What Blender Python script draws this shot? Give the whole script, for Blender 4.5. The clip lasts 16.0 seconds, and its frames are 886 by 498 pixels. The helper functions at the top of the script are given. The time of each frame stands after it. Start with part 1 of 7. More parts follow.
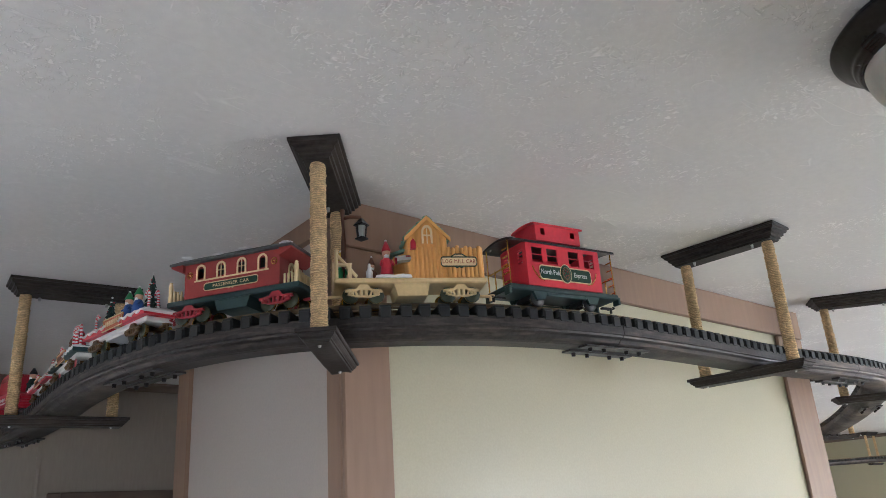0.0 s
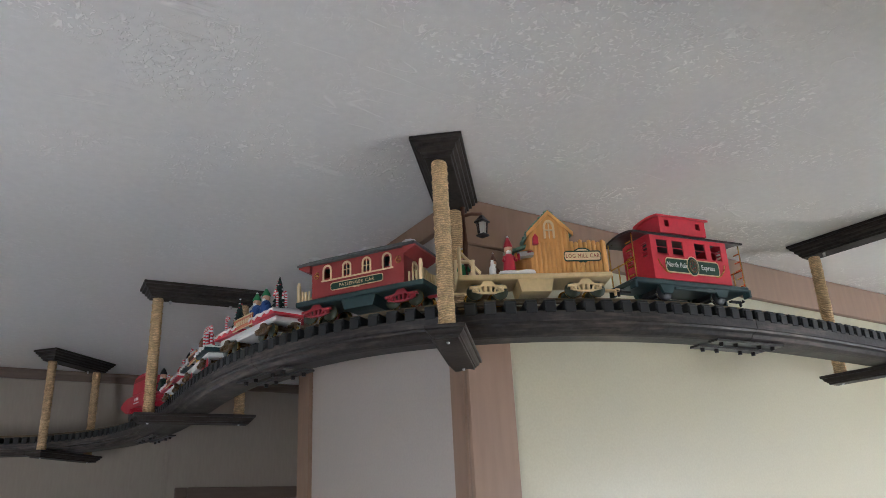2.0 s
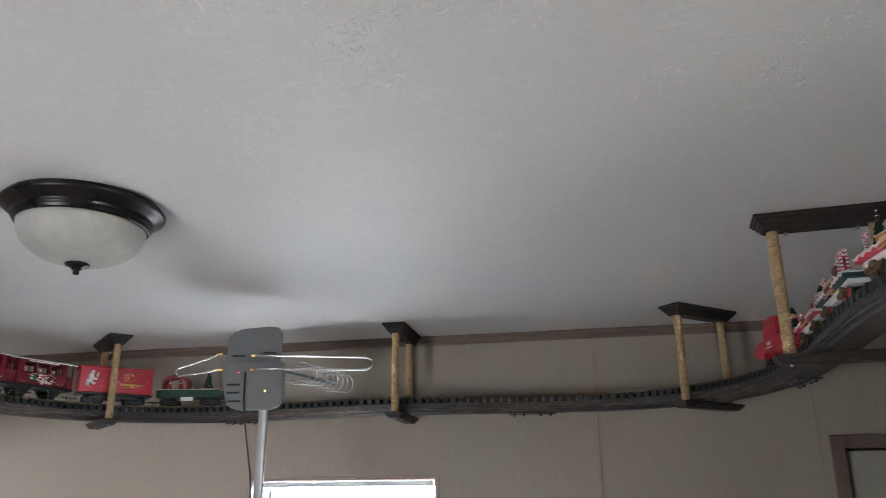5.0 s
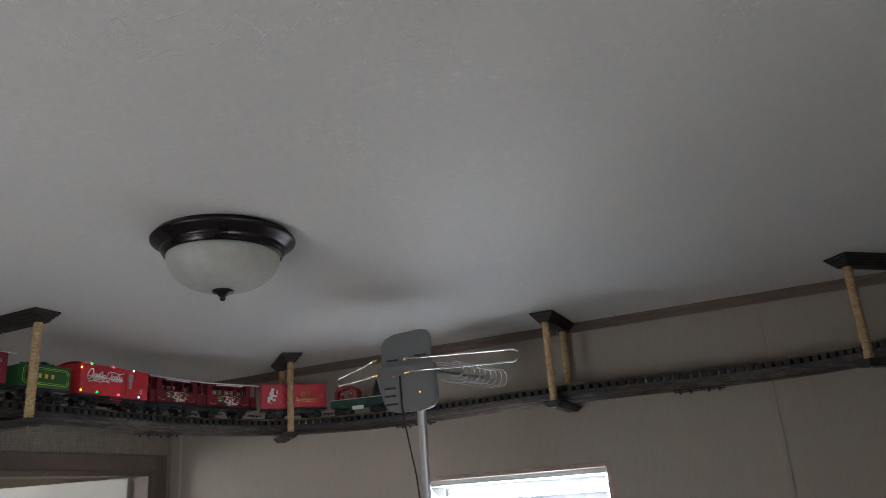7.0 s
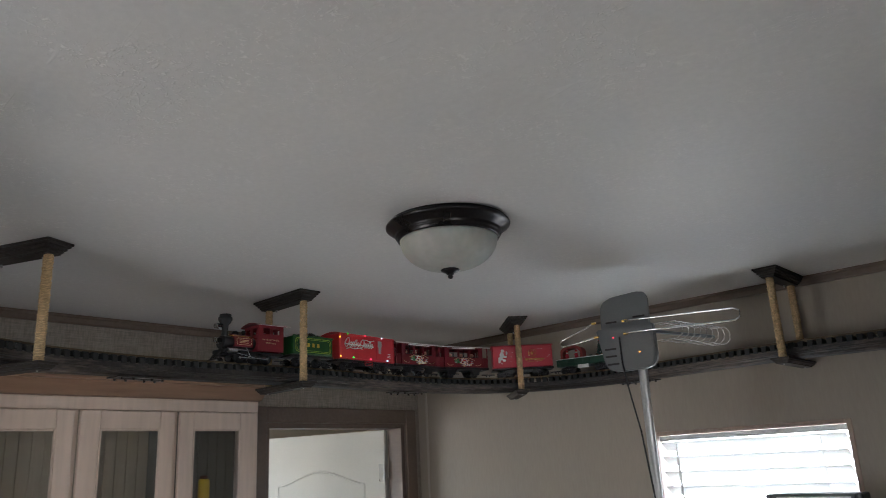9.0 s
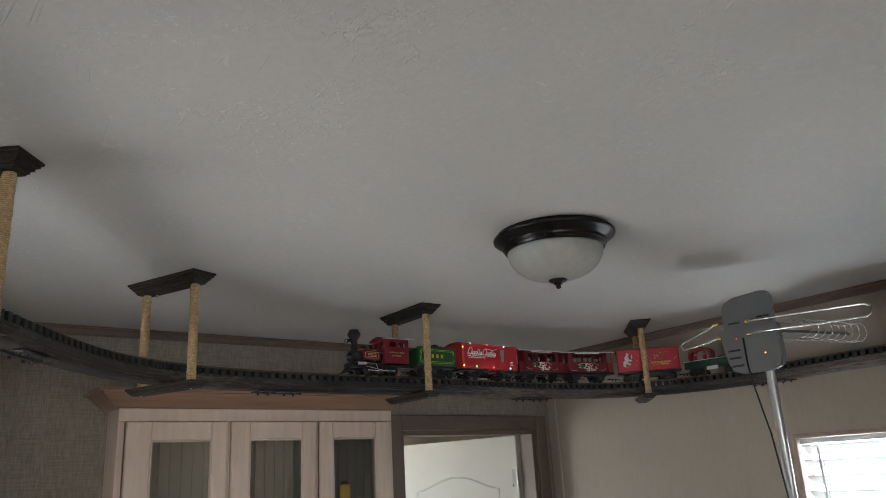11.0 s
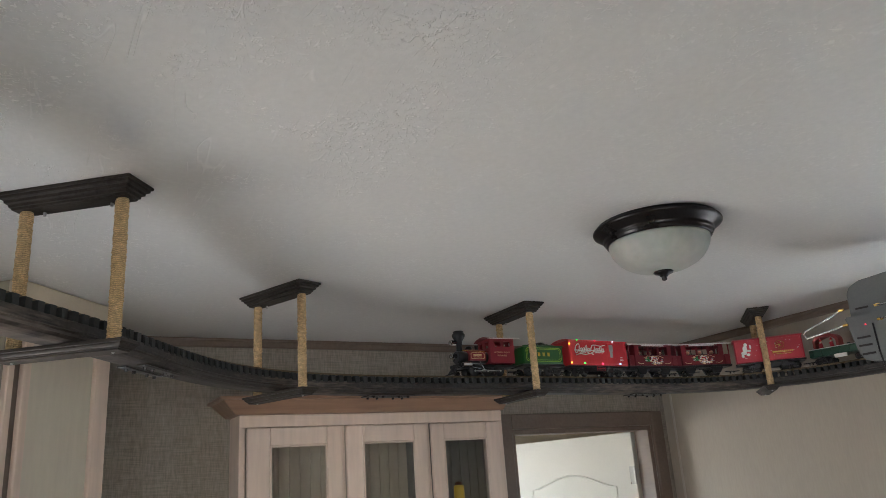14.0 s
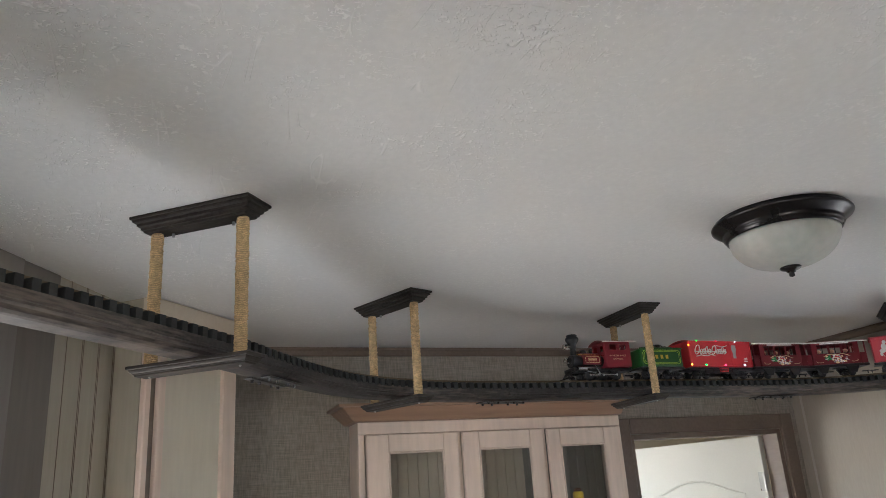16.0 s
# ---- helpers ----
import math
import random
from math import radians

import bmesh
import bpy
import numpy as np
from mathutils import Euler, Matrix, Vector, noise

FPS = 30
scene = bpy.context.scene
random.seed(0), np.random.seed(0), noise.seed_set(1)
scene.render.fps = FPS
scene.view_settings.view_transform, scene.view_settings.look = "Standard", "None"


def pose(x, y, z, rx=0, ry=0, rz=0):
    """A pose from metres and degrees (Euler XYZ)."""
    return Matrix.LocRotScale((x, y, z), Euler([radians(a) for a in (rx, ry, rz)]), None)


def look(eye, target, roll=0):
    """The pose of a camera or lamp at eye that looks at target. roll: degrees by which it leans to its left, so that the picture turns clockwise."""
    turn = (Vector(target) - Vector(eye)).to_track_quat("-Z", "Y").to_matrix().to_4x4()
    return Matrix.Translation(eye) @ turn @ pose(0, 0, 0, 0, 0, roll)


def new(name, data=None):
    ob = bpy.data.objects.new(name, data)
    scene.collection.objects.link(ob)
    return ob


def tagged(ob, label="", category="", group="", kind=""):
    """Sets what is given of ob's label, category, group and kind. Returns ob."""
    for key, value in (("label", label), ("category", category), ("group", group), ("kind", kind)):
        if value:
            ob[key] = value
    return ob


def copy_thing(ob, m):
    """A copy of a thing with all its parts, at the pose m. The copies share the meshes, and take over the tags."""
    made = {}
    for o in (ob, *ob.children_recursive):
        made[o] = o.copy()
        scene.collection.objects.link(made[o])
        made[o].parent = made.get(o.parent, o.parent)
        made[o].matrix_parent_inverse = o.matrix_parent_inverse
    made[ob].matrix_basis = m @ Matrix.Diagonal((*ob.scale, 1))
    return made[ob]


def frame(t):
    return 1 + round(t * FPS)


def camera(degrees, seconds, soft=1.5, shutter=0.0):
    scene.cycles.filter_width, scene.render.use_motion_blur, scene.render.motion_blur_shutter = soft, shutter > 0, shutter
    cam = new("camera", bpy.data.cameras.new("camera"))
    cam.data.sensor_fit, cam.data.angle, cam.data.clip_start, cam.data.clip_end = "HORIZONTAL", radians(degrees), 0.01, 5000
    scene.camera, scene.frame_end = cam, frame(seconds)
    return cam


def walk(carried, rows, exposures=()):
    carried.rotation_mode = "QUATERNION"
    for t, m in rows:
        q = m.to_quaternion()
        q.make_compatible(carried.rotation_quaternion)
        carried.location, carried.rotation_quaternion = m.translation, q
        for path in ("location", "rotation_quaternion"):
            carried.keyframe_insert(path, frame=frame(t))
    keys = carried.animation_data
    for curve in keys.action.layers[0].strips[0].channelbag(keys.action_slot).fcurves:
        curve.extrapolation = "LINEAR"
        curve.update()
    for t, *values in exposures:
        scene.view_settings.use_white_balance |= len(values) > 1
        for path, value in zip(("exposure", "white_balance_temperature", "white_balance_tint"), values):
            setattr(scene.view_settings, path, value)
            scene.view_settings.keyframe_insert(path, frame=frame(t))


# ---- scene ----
cam = camera(60.9, 16.0, 0.8, 0.15)
PATH = [
    (0, (1.066, 0.994, 1.84), (2.31, 2.404, 2.519), -4.0),
    (0.5, (1.06, 0.999, 1.838), (2.278, 2.427, 2.527), -3.9),
    (1, (1.052, 1.002, 1.838), (2.252, 2.444, 2.532), -3.8),
    (1.5, (1.041, 1.025, 1.836), (2.166, 2.524, 2.534), -3.2),
    (2, (1.027, 1.032, 1.837), (2.079, 2.584, 2.532), -2.9),
    (2.5, (0.998, 1.043, 1.829), (1.953, 2.659, 2.519), -2.3),
    (3, (0.961, 1.078, 1.824), (1.698, 2.807, 2.508), -0.9),
    (3.5, (0.953, 1.099, 1.824), (1.488, 2.908, 2.489), -1.8),
    (4, (0.958, 1.144, 1.829), (1.195, 3.022, 2.474), -0.6),
    (4.5, (0.984, 1.163, 1.832), (1.01, 3.061, 2.461), -0.6),
    (5, (1.006, 1.172, 1.839), (0.65, 3.038, 2.462), -0.5),
    (5.2, (1.017, 1.183, 1.844), (0.569, 3.03, 2.467), -1.3),
    (7.3, (1.119, 1.217, 1.813), (0.215, 2.885, 2.447), -4.0),
    (7.5, (1.116, 1.195, 1.811), (0.12, 2.81, 2.444), -3.7),
    (8, (1.137, 1.133, 1.808), (0.098, 2.735, 2.403), -4.3),
    (8.5, (1.161, 1.095, 1.801), (0.061, 2.672, 2.351), -4.1),
    (9, (1.228, 1.102, 1.819), (-0.063, 2.524, 2.374), -2.9),
    (9.5, (1.303, 1.105, 1.82), (-0.11, 2.402, 2.386), -2.7),
    (10, (1.335, 1.087, 1.816), (-0.125, 2.328, 2.389), -2.9),
    (12.5, (1.332, 1.115, 1.826), (-0.278, 2.142, 2.422), -3.4),
    (13, (1.326, 1.116, 1.826), (-0.31, 2.098, 2.425), -3.5),
    (13.5, (1.332, 1.118, 1.826), (-0.321, 2.074, 2.42), -3.7),
    (14, (1.334, 1.119, 1.83), (-0.337, 2.044, 2.423), -4.0),
    (14.5, (1.331, 1.117, 1.831), (-0.364, 1.998, 2.426), -4.2),
    (15, (1.333, 1.118, 1.833), (-0.388, 1.939, 2.437), -4.0),
    (15.5, (1.327, 1.113, 1.835), (-0.432, 1.841, 2.449), -3.8),
    (16, (1.323, 1.111, 1.838), (-0.456, 1.781, 2.459), -3.8),
]
EXPO = [(0, 4.15, 5350, 12), (1.5, 4.08, 5350, 12), (2.5, 4.15, 5350, 12), (4, 4.1, 5430, 11), (5, 4.05, 5550, 11), (7.5, 3.15, 5600, 11), (9, 3.18, 5650, 10), (12.5, 3.5, 5850, 9), (16, 3.87, 5750, 10)]
walk(cam, [(t, look(eye, target, roll)) for t, eye, target, roll in PATH], EXPO)

# ---- world, sun and window light ----
H = 2.44                       # ceiling
WX, NY, SY, EX = -1.698, 4.06, -1.6, 10.3
world = bpy.data.worlds.new("sky")
scene.world = world
world.use_nodes = True
wn = world.node_tree
sky = wn.nodes.new("ShaderNodeTexSky")
sky.sky_type, sky.sun_disc = "NISHITA", False
sky.sun_elevation, sky.sun_rotation = radians(54), radians(153)
wn.links.new(sky.outputs[0], wn.nodes["Background"].inputs[0])
wn.nodes["Background"].inputs[1].default_value = 0.12
sun = new("sun", bpy.data.lights.new("sun", "SUN"))
sun.data.energy, sun.data.angle, sun.data.color = 5.0, radians(0.5), (1, 0.94, 0.86)
sun.matrix_world = look((0.8 + 0.45 * 6, SY - 0.89 * 6, 1.0 + 1.376 * 6), (0.8, SY, 1.0))


def window_light(name, eye, target, w, h, watts, colour=(1, 1, 1)):
    lamp = new(name, bpy.data.lights.new(name, "AREA"))
    lamp.data.shape, lamp.data.size, lamp.data.size_y = "RECTANGLE", w, h
    lamp.data.energy, lamp.data.color = watts, colour
    lamp.matrix_world = look(eye, target)
    return lamp


window_light("north_window_light", (0.05, 4.15, 1.47), (0.05, 3.0, 1.47), 0.75, 0.86, 0.4, (0.93, 0.97, 1))
window_light("south_window_light", (6.2, SY - 0.08, 1.2), (6.2, 0, 1.2), 2.4, 1.4, 5.6, (1, 0.96, 0.90))
window_light("east_window_light", (EX + 0.08, 0.8, 1.3), (0, 0.8, 1.3), 2.0, 1.3, 1.6, (1, 0.96, 0.90))
window_light("southwest_window_light", (-0.5055, 0.637, 1.15), (-0.0505, 1.527, 1.15), 0.53, 1.18, 1.0, (1, 0.97, 0.92))
window_light("side_room_light", (-3.36, 2.5, 1.45), (-2.0, 3.3, 1.45), 1.0, 1.1, 1.0, (1, 0.97, 0.90))


# ---- materials ----
def mat(name, col, rough=0.6, metal=0.0, var=0.10, scale=9.0, fine=120.0, bump=0.0, depth=0.001, stretch=(1, 1, 1), spec=0.5, coat=0.0, rnd=0.0):
    m = bpy.data.materials.new(name)
    m.use_nodes = True
    nt = m.node_tree
    n, l = nt.nodes, nt.links
    bs = n["Principled BSDF"]
    bs.inputs["Roughness"].default_value, bs.inputs["Metallic"].default_value = rough, metal
    bs.inputs["Specular IOR Level"].default_value, bs.inputs["Coat Weight"].default_value = spec, coat
    tc, mp = n.new("ShaderNodeTexCoord"), n.new("ShaderNodeMapping")
    mp.inputs["Scale"].default_value = stretch
    l.new(tc.outputs["Object"], mp.inputs["Vector"])
    big, small = n.new("ShaderNodeTexNoise"), n.new("ShaderNodeTexNoise")
    for node, sc in ((big, scale), (small, fine)):
        node.inputs["Scale"].default_value, node.inputs["Detail"].default_value = sc, 4
        l.new(mp.outputs[0], node.inputs["Vector"])
    add = n.new("ShaderNodeMath")
    add.operation = "ADD"
    l.new(big.outputs["Fac"], add.inputs[0])
    l.new(small.outputs["Fac"], add.inputs[1])
    last = add.outputs[0]
    if rnd:
        oi, ma = n.new("ShaderNodeObjectInfo"), n.new("ShaderNodeMath")
        ma.operation, ma.inputs[1].default_value = "MULTIPLY_ADD", rnd
        l.new(oi.outputs["Random"], ma.inputs[0])
        l.new(last, ma.inputs[2])
        last = ma.outputs[0]
    mr = n.new("ShaderNodeMapRange")
    mr.inputs["From Min"].default_value, mr.inputs["From Max"].default_value = 0.7, 1.3
    mr.inputs["To Min"].default_value, mr.inputs["To Max"].default_value = 1 - var, 1 + var
    l.new(last, mr.inputs["Value"])
    mix = n.new("ShaderNodeVectorMath")
    mix.operation = "SCALE"
    mix.inputs[0].default_value = col
    l.new(mr.outputs[0], mix.inputs["Scale"])
    l.new(mix.outputs[0], bs.inputs["Base Color"])
    rr = n.new("ShaderNodeMapRange")
    rr.inputs["From Min"].default_value, rr.inputs["From Max"].default_value = 0.3, 0.7
    rr.inputs["To Min"].default_value, rr.inputs["To Max"].default_value = max(rough - 0.08, 0), min(rough + 0.08, 1)
    l.new(big.outputs["Fac"], rr.inputs["Value"])
    l.new(rr.outputs[0], bs.inputs["Roughness"])
    if bump:
        bp = n.new("ShaderNodeBump")
        bp.inputs["Strength"].default_value, bp.inputs["Distance"].default_value = bump, depth
        l.new(small.outputs["Fac"], bp.inputs["Height"])
        l.new(bp.outputs[0], bs.inputs["Normal"])
    return m


def ceiling_material():
    """White paint over trowelled plaster with scattered raised flakes."""
    m = mat("ceiling_plaster", (0.74, 0.73, 0.715), 0.6, var=0.04, scale=1.3, fine=70, spec=0.45)
    n, l = m.node_tree.nodes, m.node_tree.links
    bs, tc = n["Principled BSDF"], n["Texture Coordinate"]

    def ramp(source, a, b):
        r = n.new("ShaderNodeMapRange")
        r.interpolation_type = "SMOOTHSTEP"
        r.inputs["From Min"].default_value, r.inputs["From Max"].default_value = a, b
        l.new(source, r.inputs["Value"])
        return r.outputs[0]

    def noise_at(sc, det, dis=0.0, stretch=(1, 1, 1), turn=0.0):
        mp, nz = n.new("ShaderNodeMapping"), n.new("ShaderNodeTexNoise")
        mp.inputs["Scale"].default_value, mp.inputs["Rotation"].default_value = stretch, (0, 0, turn)
        l.new(tc.outputs["Object"], mp.inputs["Vector"])
        l.new(mp.outputs[0], nz.inputs["Vector"])
        nz.inputs["Scale"].default_value, nz.inputs["Detail"].default_value, nz.inputs["Distortion"].default_value = sc, det, dis
        return nz.outputs["Fac"]

    def op(kind, a, b):
        q = n.new("ShaderNodeMath")
        q.operation = kind
        for i, v in enumerate((a, b)):
            if isinstance(v, (int, float)):
                q.inputs[i].default_value = v
            else:
                l.new(v, q.inputs[i])
        return q.outputs[0]

    def ridge(sc, stretch, turn, width):
        """Thin raised strokes along the middle level of a noise."""
        d = op("ABSOLUTE", op("SUBTRACT", noise_at(sc, 2, 0.8, stretch, turn), 0.5), 0)
        return ramp(d, width, 0.0)

    # the trowel marks thin out towards the north window
    xyz = n.new("ShaderNodeSeparateXYZ")
    l.new(tc.outputs["Object"], xyz.inputs[0])
    lean = op("SUBTRACT", xyz.outputs["Y"], op("MULTIPLY", xyz.outputs["X"], 0.4))
    thin_out = op("SUBTRACT", 1.0, op("MULTIPLY", ramp(lean, 1.0, 2.3), 0.7))
    patch = op("MULTIPLY", ramp(noise_at(5.5, 3, 0.4), 0.42, 0.66), thin_out)
    strokes = op("MULTIPLY", ridge(34, (1, 0.30, 1), 0.75, 0.030), ramp(noise_at(60, 2, 0, (1, 1, 1), 0.3), 0.52, 0.62))
    cross = op("MULTIPLY", ridge(30, (0.30, 1, 1), 0.25, 0.027), ramp(noise_at(52, 2, 0, (1, 1, 1), 1.3), 0.54, 0.64))
    specks = ramp(noise_at(125, 2, 0.8), 0.585, 0.66)
    brushed = op("MULTIPLY", noise_at(26, 4, 0.2, (1, 5.0, 1), 0.85), 0.16)
    marks = op("MAXIMUM", op("MAXIMUM", strokes, cross), op("MULTIPLY", specks, 0.8))
    marks = op("MULTIPLY", marks, op("ADD", patch, 0.05))
    sweeps = op("MULTIPLY", ridge(15, (0.16, 1, 1), 0.55, 0.011), ramp(noise_at(9, 2, 0.3), 0.53, 0.60))
    marks = op("MAXIMUM", marks, op("MULTIPLY", op("MULTIPLY", sweeps, thin_out), 0.4))
    height = op("ADD", op("ADD", marks, op("MULTIPLY", brushed, thin_out)), op("MULTIPLY", noise_at(60, 4), 0.10))
    bp = n.new("ShaderNodeBump")
    bp.inputs["Strength"].default_value, bp.inputs["Distance"].default_value = 1.0, 0.0024
    l.new(height, bp.inputs["Height"])
    l.new(bp.outputs[0], bs.inputs["Normal"])
    # raised flakes are lightened in colour, painting in the light they catch
    flake_highlight = n.new("ShaderNodeVectorMath")
    flake_highlight.operation = "SCALE"
    l.new(bs.inputs["Base Color"].links[0].from_socket, flake_highlight.inputs[0])
    l.new(op("ADD", op("MULTIPLY", marks, 0.30), 1.0), flake_highlight.inputs["Scale"])
    l.new(flake_highlight.outputs[0], bs.inputs["Base Color"])
    return m


def weave_material(name, col, var, warp):
    """Woven wallpaper: threads run both ways."""
    m = mat(name, col, 0.85, var=0.10, scale=2.0, fine=60)
    n, l = m.node_tree.nodes, m.node_tree.links
    bs, tc = n["Principled BSDF"], n["Texture Coordinate"]
    outs = []
    for st in ((6, 6, 1), (0.35, 0.35, 14)):
        mp, nz = n.new("ShaderNodeMapping"), n.new("ShaderNodeTexNoise")
        mp.inputs["Scale"].default_value = [s * warp for s in st]
        l.new(tc.outputs["Object"], mp.inputs["Vector"])
        l.new(mp.outputs[0], nz.inputs["Vector"])
        nz.inputs["Scale"].default_value, nz.inputs["Detail"].default_value = 12, 3
        outs.append(nz.outputs["Fac"])
    q = n.new("ShaderNodeMath")
    q.operation = "ADD"
    l.new(outs[0], q.inputs[0])
    l.new(outs[1], q.inputs[1])
    mr = n.new("ShaderNodeMapRange")
    mr.inputs["From Min"].default_value, mr.inputs["From Max"].default_value = 0.75, 1.25
    mr.inputs["To Min"].default_value, mr.inputs["To Max"].default_value = 1 - var, 1 + var
    l.new(q.outputs[0], mr.inputs["Value"])
    sc = n.new("ShaderNodeVectorMath")
    sc.operation = "SCALE"
    sc.inputs[0].default_value = col
    l.new(mr.outputs[0], sc.inputs["Scale"])
    l.new(sc.outputs[0], bs.inputs["Base Color"])
    bp = n.new("ShaderNodeBump")
    bp.inputs["Strength"].default_value, bp.inputs["Distance"].default_value = 0.4, 0.001
    l.new(q.outputs[0], bp.inputs["Height"])
    l.new(bp.outputs[0], bs.inputs["Normal"])
    return m


def rope_material():
    """Sisal cord wound in close turns, with loose fibres."""
    m = mat("wound_sisal_rope", (0.70, 0.495, 0.265), 0.9, var=0.32, scale=90, fine=420)
    n, l = m.node_tree.nodes, m.node_tree.links
    bs, tc = n["Principled BSDF"], n["Texture Coordinate"]
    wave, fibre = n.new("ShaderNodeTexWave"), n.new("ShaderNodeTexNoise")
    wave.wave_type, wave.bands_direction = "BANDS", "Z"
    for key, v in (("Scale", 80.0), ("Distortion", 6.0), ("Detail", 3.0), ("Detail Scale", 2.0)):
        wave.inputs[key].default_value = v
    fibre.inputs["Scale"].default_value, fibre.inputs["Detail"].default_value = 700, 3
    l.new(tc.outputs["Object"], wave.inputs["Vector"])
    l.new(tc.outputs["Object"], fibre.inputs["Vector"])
    # darker between the turns: shade of the hollows put into the colour
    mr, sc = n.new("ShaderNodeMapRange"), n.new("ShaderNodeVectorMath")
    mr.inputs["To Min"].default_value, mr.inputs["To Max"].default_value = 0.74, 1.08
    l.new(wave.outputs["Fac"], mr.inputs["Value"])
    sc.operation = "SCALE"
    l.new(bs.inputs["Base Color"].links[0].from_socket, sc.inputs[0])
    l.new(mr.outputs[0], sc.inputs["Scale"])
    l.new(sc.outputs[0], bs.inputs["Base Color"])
    add, bp = n.new("ShaderNodeMath"), n.new("ShaderNodeBump")
    add.operation, add.inputs[2].default_value = "MULTIPLY_ADD", 0.0
    add.inputs[1].default_value = 0.5
    l.new(fibre.outputs["Fac"], add.inputs[0])
    l.new(wave.outputs["Fac"], add.inputs[2])
    bp.inputs["Strength"].default_value, bp.inputs["Distance"].default_value = 1.0, 0.0016
    l.new(add.outputs[0], bp.inputs["Height"])
    l.new(bp.outputs[0], bs.inputs["Normal"])
    return m


def blend_towards(m, fac, col):
    """Mixes a second colour into a material's base colour."""
    n, l = m.node_tree.nodes, m.node_tree.links
    bs = n["Principled BSDF"]
    mx = n.new("ShaderNodeMix")
    mx.data_type = "RGBA"
    l.new(fac, mx.inputs[0])
    l.new(bs.inputs["Base Color"].links[0].from_socket, mx.inputs[6])
    mx.inputs[7].default_value = (*col, 1)
    l.new(mx.outputs[2], bs.inputs["Base Color"])


def worn_wood(name, stain, bare, rough=0.5):
    """Black stain rubbed through to grey-brown wood in long patches."""
    m = mat(name, stain, rough, var=0.5, scale=5, fine=120, bump=0.4, depth=0.0012, spec=0.35)
    n, l = m.node_tree.nodes, m.node_tree.links
    tc = n["Texture Coordinate"]
    patch, grain, add, mr = n.new("ShaderNodeTexNoise"), n.new("ShaderNodeTexNoise"), n.new("ShaderNodeMath"), n.new("ShaderNodeMapRange")
    mp = n.new("ShaderNodeMapping")
    mp.inputs["Scale"].default_value = (1, 1, 9)
    l.new(tc.outputs["Object"], mp.inputs["Vector"])
    l.new(tc.outputs["Object"], patch.inputs["Vector"])
    l.new(mp.outputs[0], grain.inputs["Vector"])
    patch.inputs["Scale"].default_value, patch.inputs["Detail"].default_value = 1.6, 3
    grain.inputs["Scale"].default_value, grain.inputs["Detail"].default_value = 22, 4
    add.operation = "MULTIPLY_ADD"
    add.inputs[1].default_value = 0.6
    l.new(grain.outputs["Fac"], add.inputs[0])
    l.new(patch.outputs["Fac"], add.inputs[2])
    mr.inputs["From Min"].default_value, mr.inputs["From Max"].default_value = 0.73, 0.98
    mr.inputs["To Min"].default_value, mr.inputs["To Max"].default_value = 0.0, 0.85
    l.new(add.outputs[0], mr.inputs["Value"])
    blend_towards(m, mr.outputs[0], bare)
    return m


def knotty_pine(name, col, knot):
    """Thin white wash over pine, with a few small knots."""
    m = mat(name, col, 0.5, var=0.10, scale=2.5, fine=45, stretch=(1, 1, 0.10), bump=0.15)
    n, l = m.node_tree.nodes, m.node_tree.links
    tc = n["Texture Coordinate"]
    mp, vo, mr = n.new("ShaderNodeMapping"), n.new("ShaderNodeTexVoronoi"), n.new("ShaderNodeMapRange")
    mp.inputs["Scale"].default_value = (1, 1, 0.8)
    l.new(tc.outputs["Object"], mp.inputs["Vector"])
    l.new(mp.outputs[0], vo.inputs["Vector"])
    vo.inputs["Scale"].default_value = 6.5
    mr.inputs["From Min"].default_value, mr.inputs["From Max"].default_value = 0.03, 0.085
    mr.inputs["To Min"].default_value, mr.inputs["To Max"].default_value = 0.55, 0.0
    l.new(vo.outputs["Distance"], mr.inputs["Value"])
    blend_towards(m, mr.outputs[0], knot)
    return m


def glass_material(name, rough=0.02, tint=(0.92, 0.95, 0.94)):
    m = bpy.data.materials.new(name)
    m.use_nodes = True
    bs = m.node_tree.nodes["Principled BSDF"]
    bs.inputs["Base Color"].default_value = (*tint, 1)
    bs.inputs["Roughness"].default_value, bs.inputs["Transmission Weight"].default_value = rough, 1.0
    bs.inputs["IOR"].default_value = 1.45
    return m


def glow_material(name, col, power):
    m = mat(name, col, 0.3, var=0.02)
    bs = m.node_tree.nodes["Principled BSDF"]
    bs.inputs["Emission Color"].default_value, bs.inputs["Emission Strength"].default_value = (*col, 1), power
    return m


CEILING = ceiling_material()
PANEL_N = mat("taupe_wall_panel", (0.36, 0.312, 0.255), 0.55, var=0.06, scale=1.6, fine=160, bump=0.15, stretch=(1, 1, 0.15))
PANEL_LIT = mat("cream_wall_panel", (0.45, 0.425, 0.295), 0.38, var=0.05, scale=1.2, fine=220, bump=0.12, depth=0.0006)
PANEL_SIDE = mat("pale_wall_panel", (0.475, 0.425, 0.375), 0.5, var=0.05, scale=1.2, fine=220, bump=0.12, depth=0.0006)
WEAVE = weave_material("woven_grey_wallpaper", (0.295, 0.262, 0.22), 0.24, 2.4)
TRIM = mat("brown_trim_board", (0.26, 0.165, 0.105), 0.5, var=0.12, scale=3, fine=60, stretch=(1, 1, 0.12), bump=0.1)
TRIM_DARK = mat("dark_brown_trim", (0.165, 0.120, 0.092), 0.5, var=0.15, scale=4, fine=80, stretch=(0.15, 1, 1), bump=0.15)
STAIN = mat("black_stained_wood", (0.036, 0.032, 0.030), 0.36, var=0.55, scale=6, fine=90, stretch=(1, 1, 1), bump=0.35, depth=0.0012)
